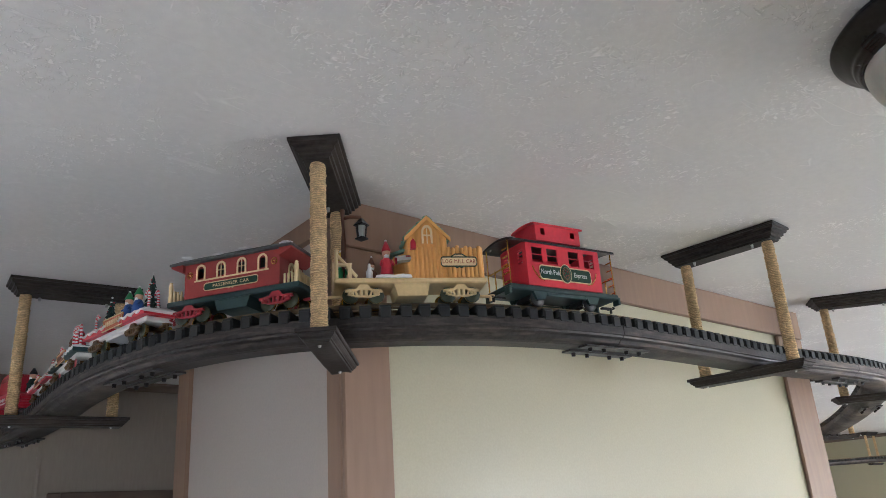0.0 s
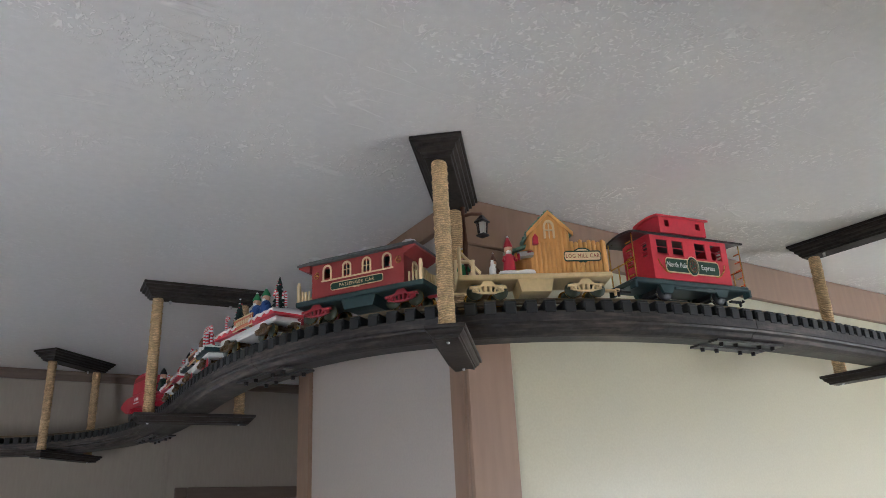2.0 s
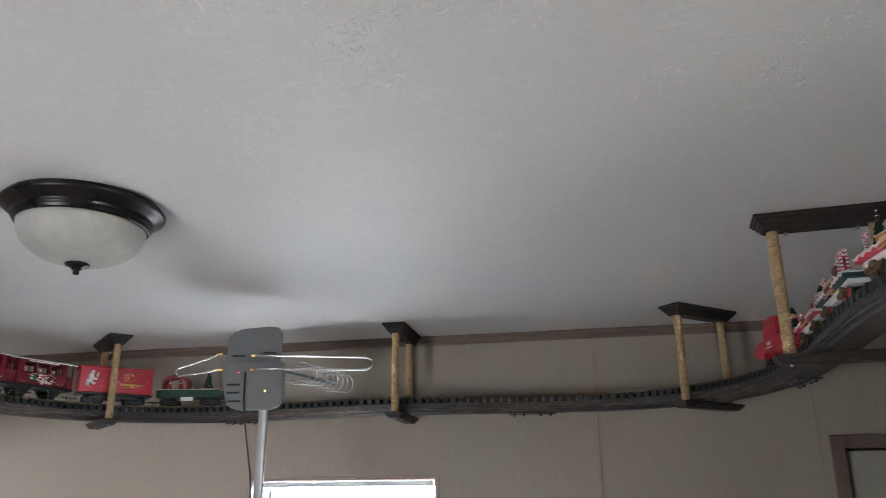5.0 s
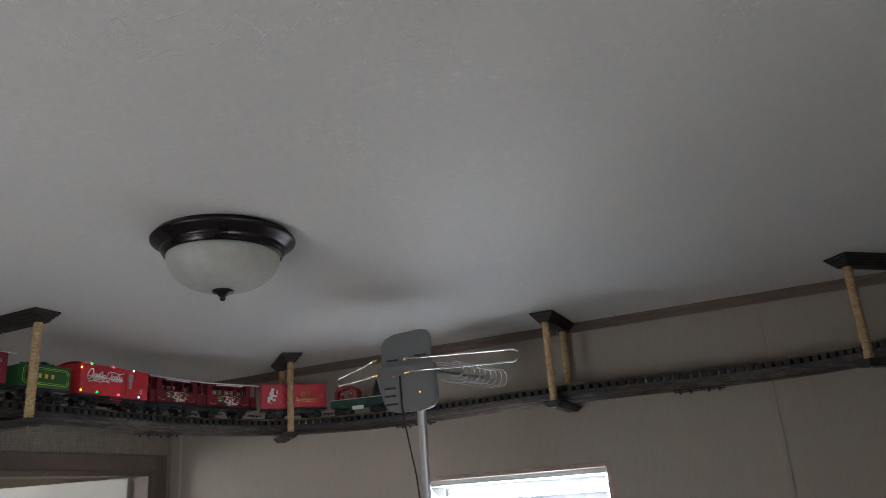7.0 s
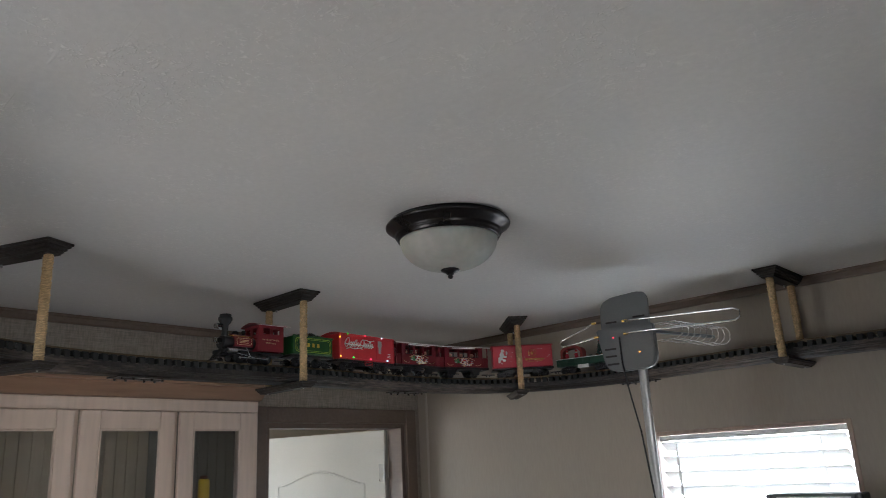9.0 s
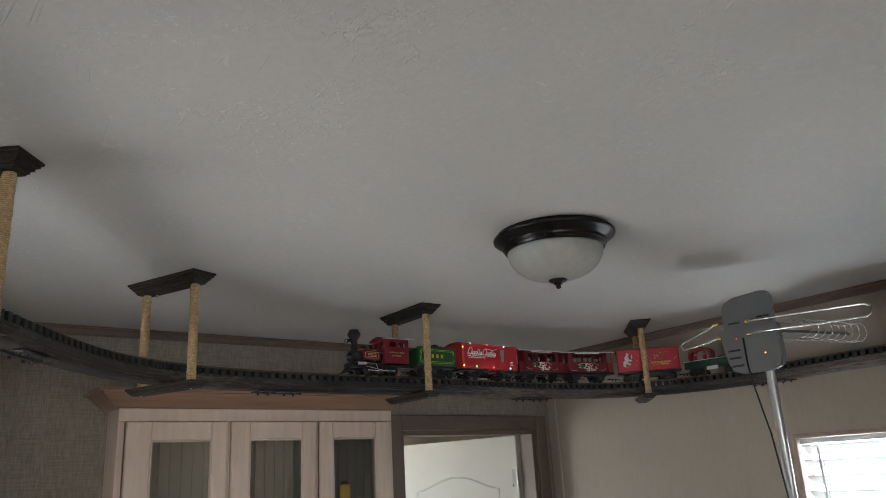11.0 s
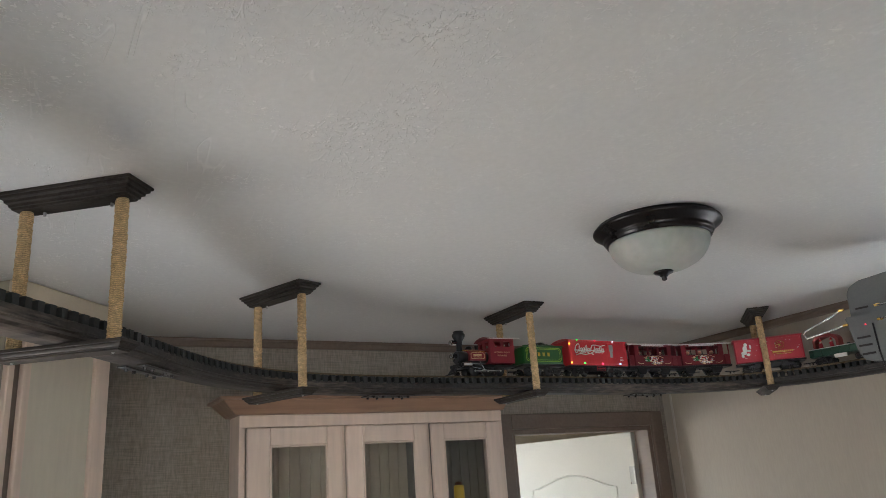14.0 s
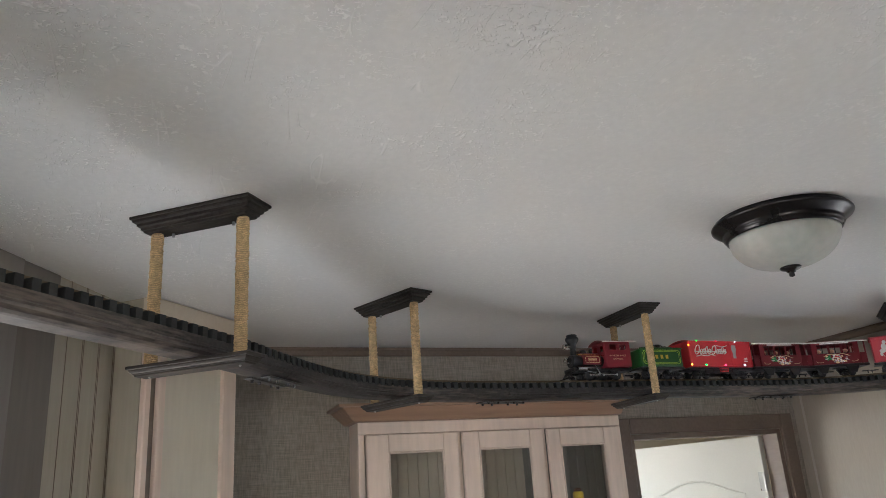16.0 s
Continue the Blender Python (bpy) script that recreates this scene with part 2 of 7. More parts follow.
SHELF_WOOD = worn_wood("worn_black_shelf_wood", (0.032, 0.028, 0.026), (0.165, 0.130, 0.106))
PLATE_WOOD = worn_wood("weathered_black_plate_wood", (0.030, 0.027, 0.025), (0.066, 0.055, 0.047), 0.5)
PLATE_WOOD.node_tree.nodes["Principled BSDF"].inputs["Specular IOR Level"].default_value = 0.12
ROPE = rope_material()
TIE = mat("black_plastic_tie", (0.021, 0.022, 0.021), 0.55, var=0.3, scale=30, fine=200, rnd=0.5, spec=0.3)
BRASS = mat("brass_rail", (0.19, 0.148, 0.095), 0.5, 1.0, var=0.2, scale=30, fine=200)
STEEL = mat("steel_screw", (0.45, 0.45, 0.44), 0.35, 1.0, var=0.1)
BRONZE = mat("oiled_bronze", (0.032, 0.029, 0.029), 0.32, 0.75, var=0.2, scale=8)
WHITE_PINE = knotty_pine("whitewashed_pine", (0.70, 0.565, 0.475), (0.36, 0.23, 0.15))
CROWN_WOOD = mat("brown_pine_crown", (0.33, 0.205, 0.135), 0.45, var=0.2, scale=3, fine=50, stretch=(1, 0.1, 1), bump=0.15)
# cream hall door paint, darkened to carry the shade of the hall
HALL_SHADE_PAINT = mat("cream_door_paint_with_shade", (0.42, 0.40, 0.33), 0.45, var=0.05, scale=2, fine=150, bump=0.08)
# pine darkened, with the dimness inside the cabinet put into its colour
INNER_PINE = mat("pine_inner_shade", (0.46, 0.385, 0.305), 0.6, var=0.10, scale=2.5, fine=45, stretch=(1, 1, 0.1))
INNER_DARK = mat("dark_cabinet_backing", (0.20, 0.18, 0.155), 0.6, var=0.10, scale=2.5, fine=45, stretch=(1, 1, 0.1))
WHITE_DOOR = mat("white_door_paint", (0.62, 0.61, 0.56), 0.4, var=0.03, scale=2, fine=150, bump=0.08)
BEIGE = mat("beige_wall_paint", (0.62, 0.54, 0.43), 0.6, var=0.04, scale=1.5)
GROOVED = mat("grooved_beige_panelling", (0.40, 0.36, 0.29), 0.55, var=0.10, scale=2, fine=60, stretch=(1, 1, 0.1), bump=0.1)
CARPET = mat("beige_carpet", (0.33, 0.275, 0.21), 0.95, var=0.15, scale=3, fine=300, bump=0.6, depth=0.003)
SOIL = mat("pale_dry_ground", (0.36, 0.33, 0.27), 0.95, var=0.2, scale=0.5, fine=9)
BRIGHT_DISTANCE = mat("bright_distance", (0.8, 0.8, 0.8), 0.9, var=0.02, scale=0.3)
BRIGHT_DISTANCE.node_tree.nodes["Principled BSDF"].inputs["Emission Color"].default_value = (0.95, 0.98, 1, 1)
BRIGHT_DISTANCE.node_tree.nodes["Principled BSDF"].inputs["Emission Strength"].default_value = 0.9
BLIND = mat("white_blind_slat", (0.80, 0.79, 0.76), 0.45, var=0.03, scale=3)
# thin vinyl lets daylight through
thin, glowing = BLIND.node_tree.nodes.new("ShaderNodeMixShader"), BLIND.node_tree.nodes.new("ShaderNodeBsdfTranslucent")
thin.inputs[0].default_value = 0.18
glowing.inputs["Color"].default_value = (0.85, 0.87, 0.85, 1)
BLIND.node_tree.links.new(BLIND.node_tree.nodes["Principled BSDF"].outputs[0], thin.inputs[1])
BLIND.node_tree.links.new(glowing.outputs[0], thin.inputs[2])
BLIND.node_tree.links.new(thin.outputs[0], BLIND.node_tree.nodes["Material Output"].inputs["Surface"])
REDWOOD = mat("pinkish_window_wood", (0.40, 0.30, 0.24), 0.5, var=0.15, scale=4, stretch=(1, 1, 0.15))


# ---- building helpers ----
def box(bm, c, s, bevel=0.0, mi=0, m=None, seg=1):
    t = Matrix.Translation(c) @ Matrix.Diagonal((*s, 1))
    made = bmesh.ops.create_cube(bm, size=1, matrix=(m @ t) if m else t)["verts"]
    faces = {f for v in made for f in v.link_faces}
    for f in faces:
        f.material_index = mi
    if bevel:
        edges = list({e for v in made for e in v.link_edges})
        for f in bmesh.ops.bevel(bm, geom=edges, offset=bevel, segments=seg, affect="EDGES", profile=0.5)["faces"]:
            f.material_index = mi


def rod(bm, a, b, r, r2=None, seg=10, mi=0):
    a, b = Vector(a), Vector(b)
    d = b - a
    m = Matrix.Translation((a + b) / 2) @ d.to_track_quat("Z", "Y").to_matrix().to_4x4()
    made = bmesh.ops.create_cone(bm, cap_ends=True, segments=seg, radius1=r, radius2=r if r2 is None else r2, depth=d.length, matrix=m)["verts"]
    for f in {f for v in made for f in v.link_faces}:
        f.material_index = mi


def ball(bm, c, r, mi=0, sub=2):
    s = r if isinstance(r, (tuple, list)) else (r, r, r)
    made = bmesh.ops.create_icosphere(bm, subdivisions=sub, radius=1, matrix=Matrix.Translation(c) @ Matrix.Diagonal((*s, 1)))["verts"]
    for f in {f for v in made for f in v.link_faces}:
        f.material_index = mi
        f.smooth = True


def lathe(bm, prof, c=(0, 0, 0), seg=24, mi=0, m=None, smooth=True):
    m = m or Matrix()
    rings = []
    for r, z in prof:
        rings.append([bm.verts.new(m @ Vector((c[0] + r * math.cos(2 * math.pi * i / seg), c[1] + r * math.sin(2 * math.pi * i / seg), c[2] + z))) for i in range(seg)])
    for a, b in zip(rings, rings[1:]):
        for i in range(seg):
            f = bm.faces.new((a[i], a[(i + 1) % seg], b[(i + 1) % seg], b[i]))
            f.material_index, f.smooth = mi, smooth
    for ring, flip in ((rings[0], True), (rings[-1], False)):
        f = bm.faces.new(ring[::-1] if flip else ring)
        f.material_index = mi


def prism(bm, poly, y0, y1, mi=0, m=None):
    """A solid from a polygon in x, z, drawn out along y."""
    m = m or Matrix()
    a = [bm.verts.new(m @ Vector((x, y0, z))) for x, z in poly]
    b = [bm.verts.new(m @ Vector((x, y1, z))) for x, z in poly]
    fs = [bm.faces.new(a), bm.faces.new(b[::-1])]
    k = len(poly)
    for i in range(k):
        fs.append(bm.faces.new((a[i], b[i], b[(i + 1) % k], a[(i + 1) % k])))
    for f in fs:
        f.material_index = mi


def tube(bm, pts, r, seg=8, mi=0, closed=False):
    pts = [Vector(p) for p in pts]
    k = len(pts)
    rings = []
    for i, p in enumerate(pts):
        a = pts[(i - 1) % k] if closed or i else p
        b = pts[(i + 1) % k] if closed or i < k - 1 else p
        q = (b - a).to_track_quat("Z", "Y")
        rings.append([bm.verts.new(p + q @ Vector((r * math.cos(2 * math.pi * j / seg), r * math.sin(2 * math.pi * j / seg), 0))) for j in range(seg)])
    pairs = list(zip(rings, rings[1:])) + ([(rings[-1], rings[0])] if closed else [])
    for a, b in pairs:
        for j in range(seg):
            f = bm.faces.new((a[j], a[(j + 1) % seg], b[(j + 1) % seg], b[j]))
            f.material_index, f.smooth = mi, True
    if not closed:
        bm.faces.new(rings[0][::-1]).material_index = mi
        bm.faces.new(rings[-1]).material_index = mi


def sweep(bm, path, profile, mi=0, cap=True):
    """A profile of (offset to the left, height) carried along a plan line of (x, y, heading)."""
    rings = []
    for x, y, a in path:
        nx, ny = -math.sin(a), math.cos(a)
        rings.append([bm.verts.new((x + nx * o, y + ny * o, z)) for o, z in profile])
    k = len(profile)
    for a, b in zip(rings, rings[1:]):
        for j in range(k):
            bm.faces.new((a[j], a[(j + 1) % k], b[(j + 1) % k], b[j])).material_index = mi
    if cap:
        bm.faces.new(rings[0][::-1]).material_index = mi
        bm.faces.new(rings[-1]).material_index = mi


def mesh_of(name, bm, material):
    bmesh.ops.recalc_face_normals(bm, faces=bm.faces)
    me = bpy.data.meshes.new(name)
    bm.to_mesh(me)
    bm.free()
    for m in material if isinstance(material, (list, tuple)) else [material]:
        me.materials.append(m)
    return me


def part(name, bm, material, parent=None, label=""):
    ob = new(name, mesh_of(name, bm, material))
    ob.parent = parent
    return tagged(ob, label)


def pieces(name, bm, material, parent, label=""):
    """One part for each separate piece of the drawn shape."""
    bm.verts.ensure_lookup_table()
    seen, out = set(), []
    for start in bm.verts:
        if start in seen:
            continue
        island, todo = [], [start]
        seen.add(start)
        while todo:
            v = todo.pop()
            island.append(v)
            for e in v.link_edges:
                w = e.other_vert(v)
                if w not in seen:
                    seen.add(w)
                    todo.append(w)
        one, twin = bmesh.new(), {}
        for v in island:
            twin[v] = one.verts.new(v.co)
        for f in {f for v in island for f in v.link_faces}:
            g = one.faces.new([twin[v] for v in f.verts])
            g.material_index, g.smooth = f.material_index, f.smooth
        out.append(part(name, one, material, parent, label))
    bm.free()
    return out


def thing(name, m, label, category, group="", kind=""):
    ob = new(name)
    ob.empty_display_size = 0.05
    ob.matrix_basis = m
    return tagged(ob, label, category, group, kind)


def solid(name, boxes, material, label="", category="", kind="structure", bevel=0.0, parent=None):
    bm = bmesh.new()
    for c, s in boxes:
        box(bm, c, s, bevel)
    ob = part(name, bm, material, parent, label)
    return tagged(ob, label, category, "", kind)


def span(x0, x1, y0, y1, z0, z1):
    return ((x0 + x1) / 2, (y0 + y1) / 2, (z0 + z1) / 2), (x1 - x0, y1 - y0, z1 - z0)


# ---- the rooms ----
solid("ground", [span(-60, 60, -60, 60, -0.5, -0.3)], SOIL, "pale dry earth round the house", "ground")
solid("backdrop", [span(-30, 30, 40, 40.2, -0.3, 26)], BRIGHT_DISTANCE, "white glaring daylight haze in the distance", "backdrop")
solid("floor", [span(-3.4, EX + 0.2, SY - 0.2, 5.6, -0.3, 0)], CARPET, "beige carpeted floor", "floor")
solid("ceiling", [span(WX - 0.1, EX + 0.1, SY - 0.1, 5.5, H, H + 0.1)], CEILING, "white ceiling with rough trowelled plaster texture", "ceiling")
T = 0.1
W0, W1, WT = -0.33, 0.432, 1.915      # north window
wall_north = solid("wall_north", [span(WX - T, W0, NY, NY + T, 0, H), span(W0, W1, NY, NY + T, 0, 1.03), span(W0, W1, NY, NY + T, WT, H),
      span(W1, 1.852, NY, NY + T, 0, H), span(1.852, 2.61, NY, NY + T, 1.983, H), span(2.61, 3.85, NY, NY + T, 0, H)], PANEL_N,
      "taupe vinyl-panelled wall with narrow seam strips", "wall")
for x in (-1.634, 1.024, 1.77):
    solid("seam_strip", [span(x - 0.007, x + 0.007, NY - 0.005, NY - 0.0005, 0, H - 0.05)], PANEL_SIDE if x < 0 else PANEL_N, parent=wall_north, bevel=0.0015)
# unseen wall, added to stop daylight leaking round the hall door
solid("wall_closet", [span(1.75, 2.72, NY + T + 0.0002, NY + T + 0.08, 0, H)], PANEL_N, "unseen wall added behind the hall door to block daylight", "wall")
# first span is an unseen wall, added to keep east light out of the hall
solid("wall_north_east", [span(3.55, 3.65, 2.9202, NY, 0, H), span(3.85, 3.95, NY, 5.4, 0, H), span(3.95, EX, 5.3, 5.4, 0, H)], PANEL_N, "taupe panelled wall of the far room, with an added wall closing the hall", "wall")
wall_west = solid("wall_west", [span(WX - T, WX, 1.2, 3.086, 0, H), span(WX - T, WX, 3.086, 3.949, 2.047, H), span(WX - T, WX, 3.949, NY, 0, H)], WEAVE,
      "dark grey woven wallpaper wall with a doorway", "wall")
solid("wall_east", [span(EX, EX + T, SY, -0.2, 0, H), span(EX, EX + T, -0.2, 1.8, 0, 0.65), span(EX, EX + T, -0.2, 1.8, 1.95, H), span(EX, EX + T, 1.8, 5.3, 0, H)], PANEL_LIT,
      "cream wall at the far end of the house", "wall")
solid("wall_south", [span(-0.3, 5.0, SY - T, SY, 0, H), span(5.0, 7.4, SY - T, SY, 0, 0.5), span(5.0, 7.4, SY - T, SY, 1.9, H), span(7.4, EX, SY - T, SY, 0, H)], PANEL_LIT,
      "plain cream wall with a wide window", "wall")
solid("wall_southwest", [span(-0.3, -0.2, SY, 0.56, 0, H)], PANEL_SIDE, "plain pale wall", "wall")
# side room behind the open door
solid("wall_side_room", [span(-3.4, -3.3, 1.6, 2.0, 0, H), span(-3.4, -3.3, 3.0, 5.2, 0, H), span(-3.4, -3.3, 2.0, 3.0, 0, 0.9), span(-3.4, -3.3, 2.0, 3.0, 2.0, H), span(-3.3, WX - T, 1.6, 1.7, 0, H), span(-3.3, WX - T, 5.1, 5.2, 0, H), span(WX - T, WX - T + 0.09, NY + T, 5.2, 0, H)], BEIGE, "beige wall of the side room", "wall")
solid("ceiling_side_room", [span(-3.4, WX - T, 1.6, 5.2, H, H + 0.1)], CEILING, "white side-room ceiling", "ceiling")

# partition block that the line curves round; its west face runs slightly askew
BX0, BX1, BY0, BY1 = 1.818, 3.65, 2.133, 2.92
SKEW = 0.020


def plan_solid(name, poly, z0, z1, material, label="", category="", kind="", parent=None):
    """An upright solid over a plan outline."""
    bm = bmesh.new()
    lo, hi = [bm.verts.new((x, y, z0)) for x, y in poly], [bm.verts.new((x, y, z1)) for x, y in poly]
    bm.faces.new(lo[::-1])
    bm.faces.new(hi)
    for i in range(len(poly)):
        k = (i + 1) % len(poly)
        bm.faces.new((lo[i], lo[k], hi[k], hi[i]))
    return tagged(part(name, bm, material, parent, label), label, category, "", kind)


partition = plan_solid("wall_partition", [(BX0, BY0 + 0.004), (BX1, BY0 + 0.004), (BX1, BY1), (BX0 + SKEW, BY1)], 0, H, PANEL_SIDE, "pale partition wall block with brown corner boards", "wall", "structure")
solid("front_panel", [span(BX0 + 0.004, BX1 - 0.004, BY0, BY0 + 0.0038, 0, H)], PANEL_LIT, "cream glossy wall panel", parent=partition)
solid("corner_board", [span(BX0 - 0.014, 1.909, BY0 - 0.012, BY0, 0, H - 0.096)], TRIM, parent=partition, bevel=0.003)
solid("corner_board", [span(BX0 - 0.014, BX0 + 0.001, BY0 + 0.001, BY0 + 0.046, 0, H - 0.046)], TRIM, parent=partition, bevel=0.002)
solid("corner_board", [span(BX0 + SKEW - 0.012, BX0 + SKEW, 2.866, BY1 + 0.018, 0, H - 0.046)], TRIM, parent=partition, bevel=0.002)
solid("corner_board", [span(BX1 - 0.155, BX1 + 0.012, BY0 - 0.012, BY0, 0, H - 0.096)], TRIM, parent=partition, bevel=0.003)
solid("crown_board", [span(BX0 - 0.016, BX1 + 0.014, BY0 - 0.016, BY0 - 0.001, H - 0.095, H - 0.001)], TRIM, parent=partition, bevel=0.002)
plan_solid("crown_board", [(BX0 - 0.016, BY0 + 0.0005), (BX0 - 0.001, BY0 + 0.0005), (BX0 + SKEW - 0.001, BY1 + 0.01), (BX0 + SKEW - 0.016, BY1 + 0.01)], H - 0.045, H - 0.001, TRIM, parent=partition)

# crown strips
def crown(name, axis, a, b, at, sign):
    """A small stepped strip where wall and ceiling meet."""
    bm = bmesh.new()
    prof = [(0, H - 0.036), (0.010, H - 0.036), (0.013, H - 0.030), (0.013, H - 0.014), (0.018, H - 0.009), (0.018, H - 0.001), (0, H - 0.001)]
    m = Matrix()
    if axis == "x":
        m = Matrix.Translation((0, at, 0)) @ Matrix.Rotation(radians(-90 * sign), 4, "Z")
        lo, hi = (a, b) if sign > 0 else (-b, -a)
    else:
        m = Matrix.Translation((at, 0, 0)) @ (Matrix() if sign > 0 else Matrix.Rotation(radians(180), 4, "Z"))
        lo, hi = (a, b) if sign > 0 else (-b, -a)
    prism(bm, prof, lo, hi, 0, m)
    tagged(part(name, bm, TRIM_DARK), "narrow dark brown crown strip", "trim", "", "structure")


crown("trim_north", "x", WX + 0.02, 3.85, NY - 0.0005, 1)
crown("trim_west", "y", 1.3, NY - 0.02, WX + 0.0005, 1)
crown("trim_east", "y", SY, 5.28, EX - 0.0005, -1)


def frame_boards(name, a0, a1, top, w, at, out, axis, material, label, lo=0.0):
    """Three boards round a doorway in the plane at, proud by out."""
    bm = bmesh.new()
    for u0, u1, z0, z1 in ((a0 - w, a0, lo, top + w), (a1, a1 + w, lo, top + w), (a0 + 0.0005, a1 - 0.0005, top, top + w)):
        if axis == "x":
            box(bm, *span(u0, u1, min(at, at + out), max(at, at + out), z0, z1), 0.003)
        else:
            box(bm, *span(min(at, at + out), max(at, at + out), u0, u1, z0, z1), 0.003)
    return tagged(part(name, bm, material), label, "door frame", "", "structure")


frame_boards("trim_door_hall", 1.852, 2.61, 1.983, 0.045, NY - 0.001, -0.016, "x", TRIM_DARK, "dark brown door frame in the hall")
frame_boards("trim_door_side", 3.086, 3.949, 2.047, 0.070, WX + 0.001, 0.018, "y", TRIM_DARK, "dark brown door frame of the side room")
solid("door_jamb", [span(WX - T, WX, 3.925, 3.948, 0, 2.046), span(WX - T, WX, 3.087, 3.110, 0, 2.046), span(WX - T, WX, 3.1105, 3.9245, 2.024, 2.046)], TRIM_DARK, "dark brown door lining", "door frame")


def panel_door(name, w, h, label, paint_on):
    """A moulded door, hinge edge at x = 0, with an arched raised panel on each face."""
    d = thing(name, Matrix(), label, "door")
    bm = bmesh.new()
    box(bm, (w / 2, 0, h / 2), (w, 0.035, h), 0.003)
    part("slab", bm, paint_on, d)
    for side in (1, -1):
        bm = bmesh.new()
        x0, x1, zt = 0.13, w - 0.13, h - 0.17
        arch = [(x0, 1.05)] + [(x0, zt - 0.10)] + [(x0 + (x1 - x0) * i / 12, zt - 0.10 + 0.07 * (0.5 - 0.5 * math.cos(2 * math.pi * i / 12)) ** 0.8) for i in range(1, 12)] + [(x1, zt - 0.10), (x1, 1.05)]
        tube(bm, [(x, side * 0.0175, z) for x, z in arch], 0.006, 6, 0, True)
        for z0, z1 in ((0.2, 0.93),):
            tube(bm, [(x0, side * 0.0175, z0), (x1, side * 0.0175, z0), (x1, side * 0.0175, z1), (x0, side * 0.0175, z1)], 0.006, 6, 0, True)
        part("panel_moulding", bm, paint_on, d)
    for z in (0.25, 1.0, 1.80):
        bm = bmesh.new()
        rod(bm, (0.0, 0.022, z - 0.045), (0.0, 0.022, z + 0.045), 0.006)
        box(bm, (0.018, 0.0185, z), (0.034, 0.002, 0.09))
        part("hinge", bm, STEEL, d, "bright steel hinge")
    for s in (1, -1):
        bm = bmesh.new()
        lathe(bm, [(0.028, 0), (0.028, 0.005), (0.012, 0.008), (0.011, 0.03), (0.024, 0.036), (0.027, 0.048), (0.02, 0.06), (0.003, 0.063)], seg=16,
              m=Matrix.Translation((w - 0.06, s * 0.0175, 0.95)) @ Matrix.Rotation(radians(-90 * s), 4, "X"))
        part("knob", bm, STEEL, d)
    return d


side_door = panel_door("open_door", 0.84, 2.018, "white moulded door with an arched panel, standing open", WHITE_DOOR)
side_door.matrix_basis = pose(WX - T - 0.012, 3.92, 0.006, 0, 0, 180 + 15)
hall_door = panel_door("hall_door", 0.75, 1.97, "cream moulded door, closed, darkened in colour for the dim hall", HALL_SHADE_PAINT)
hall_door.matrix_basis = pose(1.856, NY + 0.03, 0.006)

# window with blind
win = thing("window_1", pose(0.051, NY, 1.4725) @ Matrix.Diagonal((0.964, 1, 1, 1)), "window with a white slatted blind, glaring daylight outside", "window", "", "structure")
bm = bmesh.new()
for x in (-0.3955, 0.3955):
    box(bm, (x * 0.98, 0.045, 0), (0.018, 0.10, 0.884), 0.002)
box(bm, (0, 0.045, 0.434), (0.755, 0.10, 0.016), 0.002)
box(bm, (0, 0.03, -0.434), (0.755, 0.13, 0.016), 0.002)
part("window_frame", bm, REDWOOD, win, "pinkish wooden window lining")
bm = bmesh.new()
box(bm, (0, 0.022, 0.414), (0.74, 0.04, 0.020), 0.002)
part("head_rail", bm, BLIND, win)
slat = bmesh.new()
box(slat, (0, 0, 0), (0.735, 0.062, 0.003), 0.001)
slat_mesh = mesh_of("slat", slat, BLIND)
for i in range(15):
    s = new("slat", slat_mesh)
    s.parent = win
    s.matrix_basis = pose(0, 0.030, 0.380 - i * 0.0565, -34, random.uniform(-0.3, 0.3), 0)
bm = bmesh.new()
for x in (-0.300, -0.283, 0.28):
    rod(bm, (x, 0.0, 0.39), (x, 0.0, -0.42), 0.0015, seg=5)
    rod(bm, (x, 0.05, 0.39), (x, 0.05, -0.42), 0.0015, seg=5)
pieces("blind_cord", bm, BLIND, win)
bm = bmesh.new()
rod(bm, (-0.29, -0.012, 0.39), (-0.275, -0.012, -0.2), 0.005, seg=8)
part("tilt_wand", bm, BLIND, win)

bm = bmesh.new()
box(bm, (0, -0.075, -0.452), (0.86, 0.17, 0.022), 0.004)
part("window_sill", bm, REDWOOD, win)
# only a dark box top is known; the fan form below is made up
SILL_BOX_GREY = mat("dark_grey_box_plastic", (0.07, 0.075, 0.08), 0.45, var=0.1, scale=12)
fan = thing("box_fan", pose(0.313, 3.935, 1.0328), "dark grey box upright on the window sill, its fan form made up", "fan")
bm = bmesh.new()
for u0, u1, w0, w1 in ((-0.156, -0.136, 0.0, 0.640), (0.136, 0.156, 0.0, 0.640), (-0.1358, 0.1358, 0.618, 0.640), (-0.1358, 0.1358, 0.0, 0.022)):
    box(bm, *span(u0, u1, -0.045, 0.045, w0, w1), 0.006, seg=2)
part("housing", bm, SILL_BOX_GREY, fan)
bm = bmesh.new()
for i in range(19):
    box(bm, *span(-0.1355, 0.1355, -0.043, -0.039, 0.036 + i * 0.0315, 0.040 + i * 0.0315))
pieces("grille_bar", bm, SILL_BOX_GREY, fan)
bm = bmesh.new()
rod(bm, (0, -0.02, 0.32), (0, 0.03, 0.32), 0.035, seg=20)
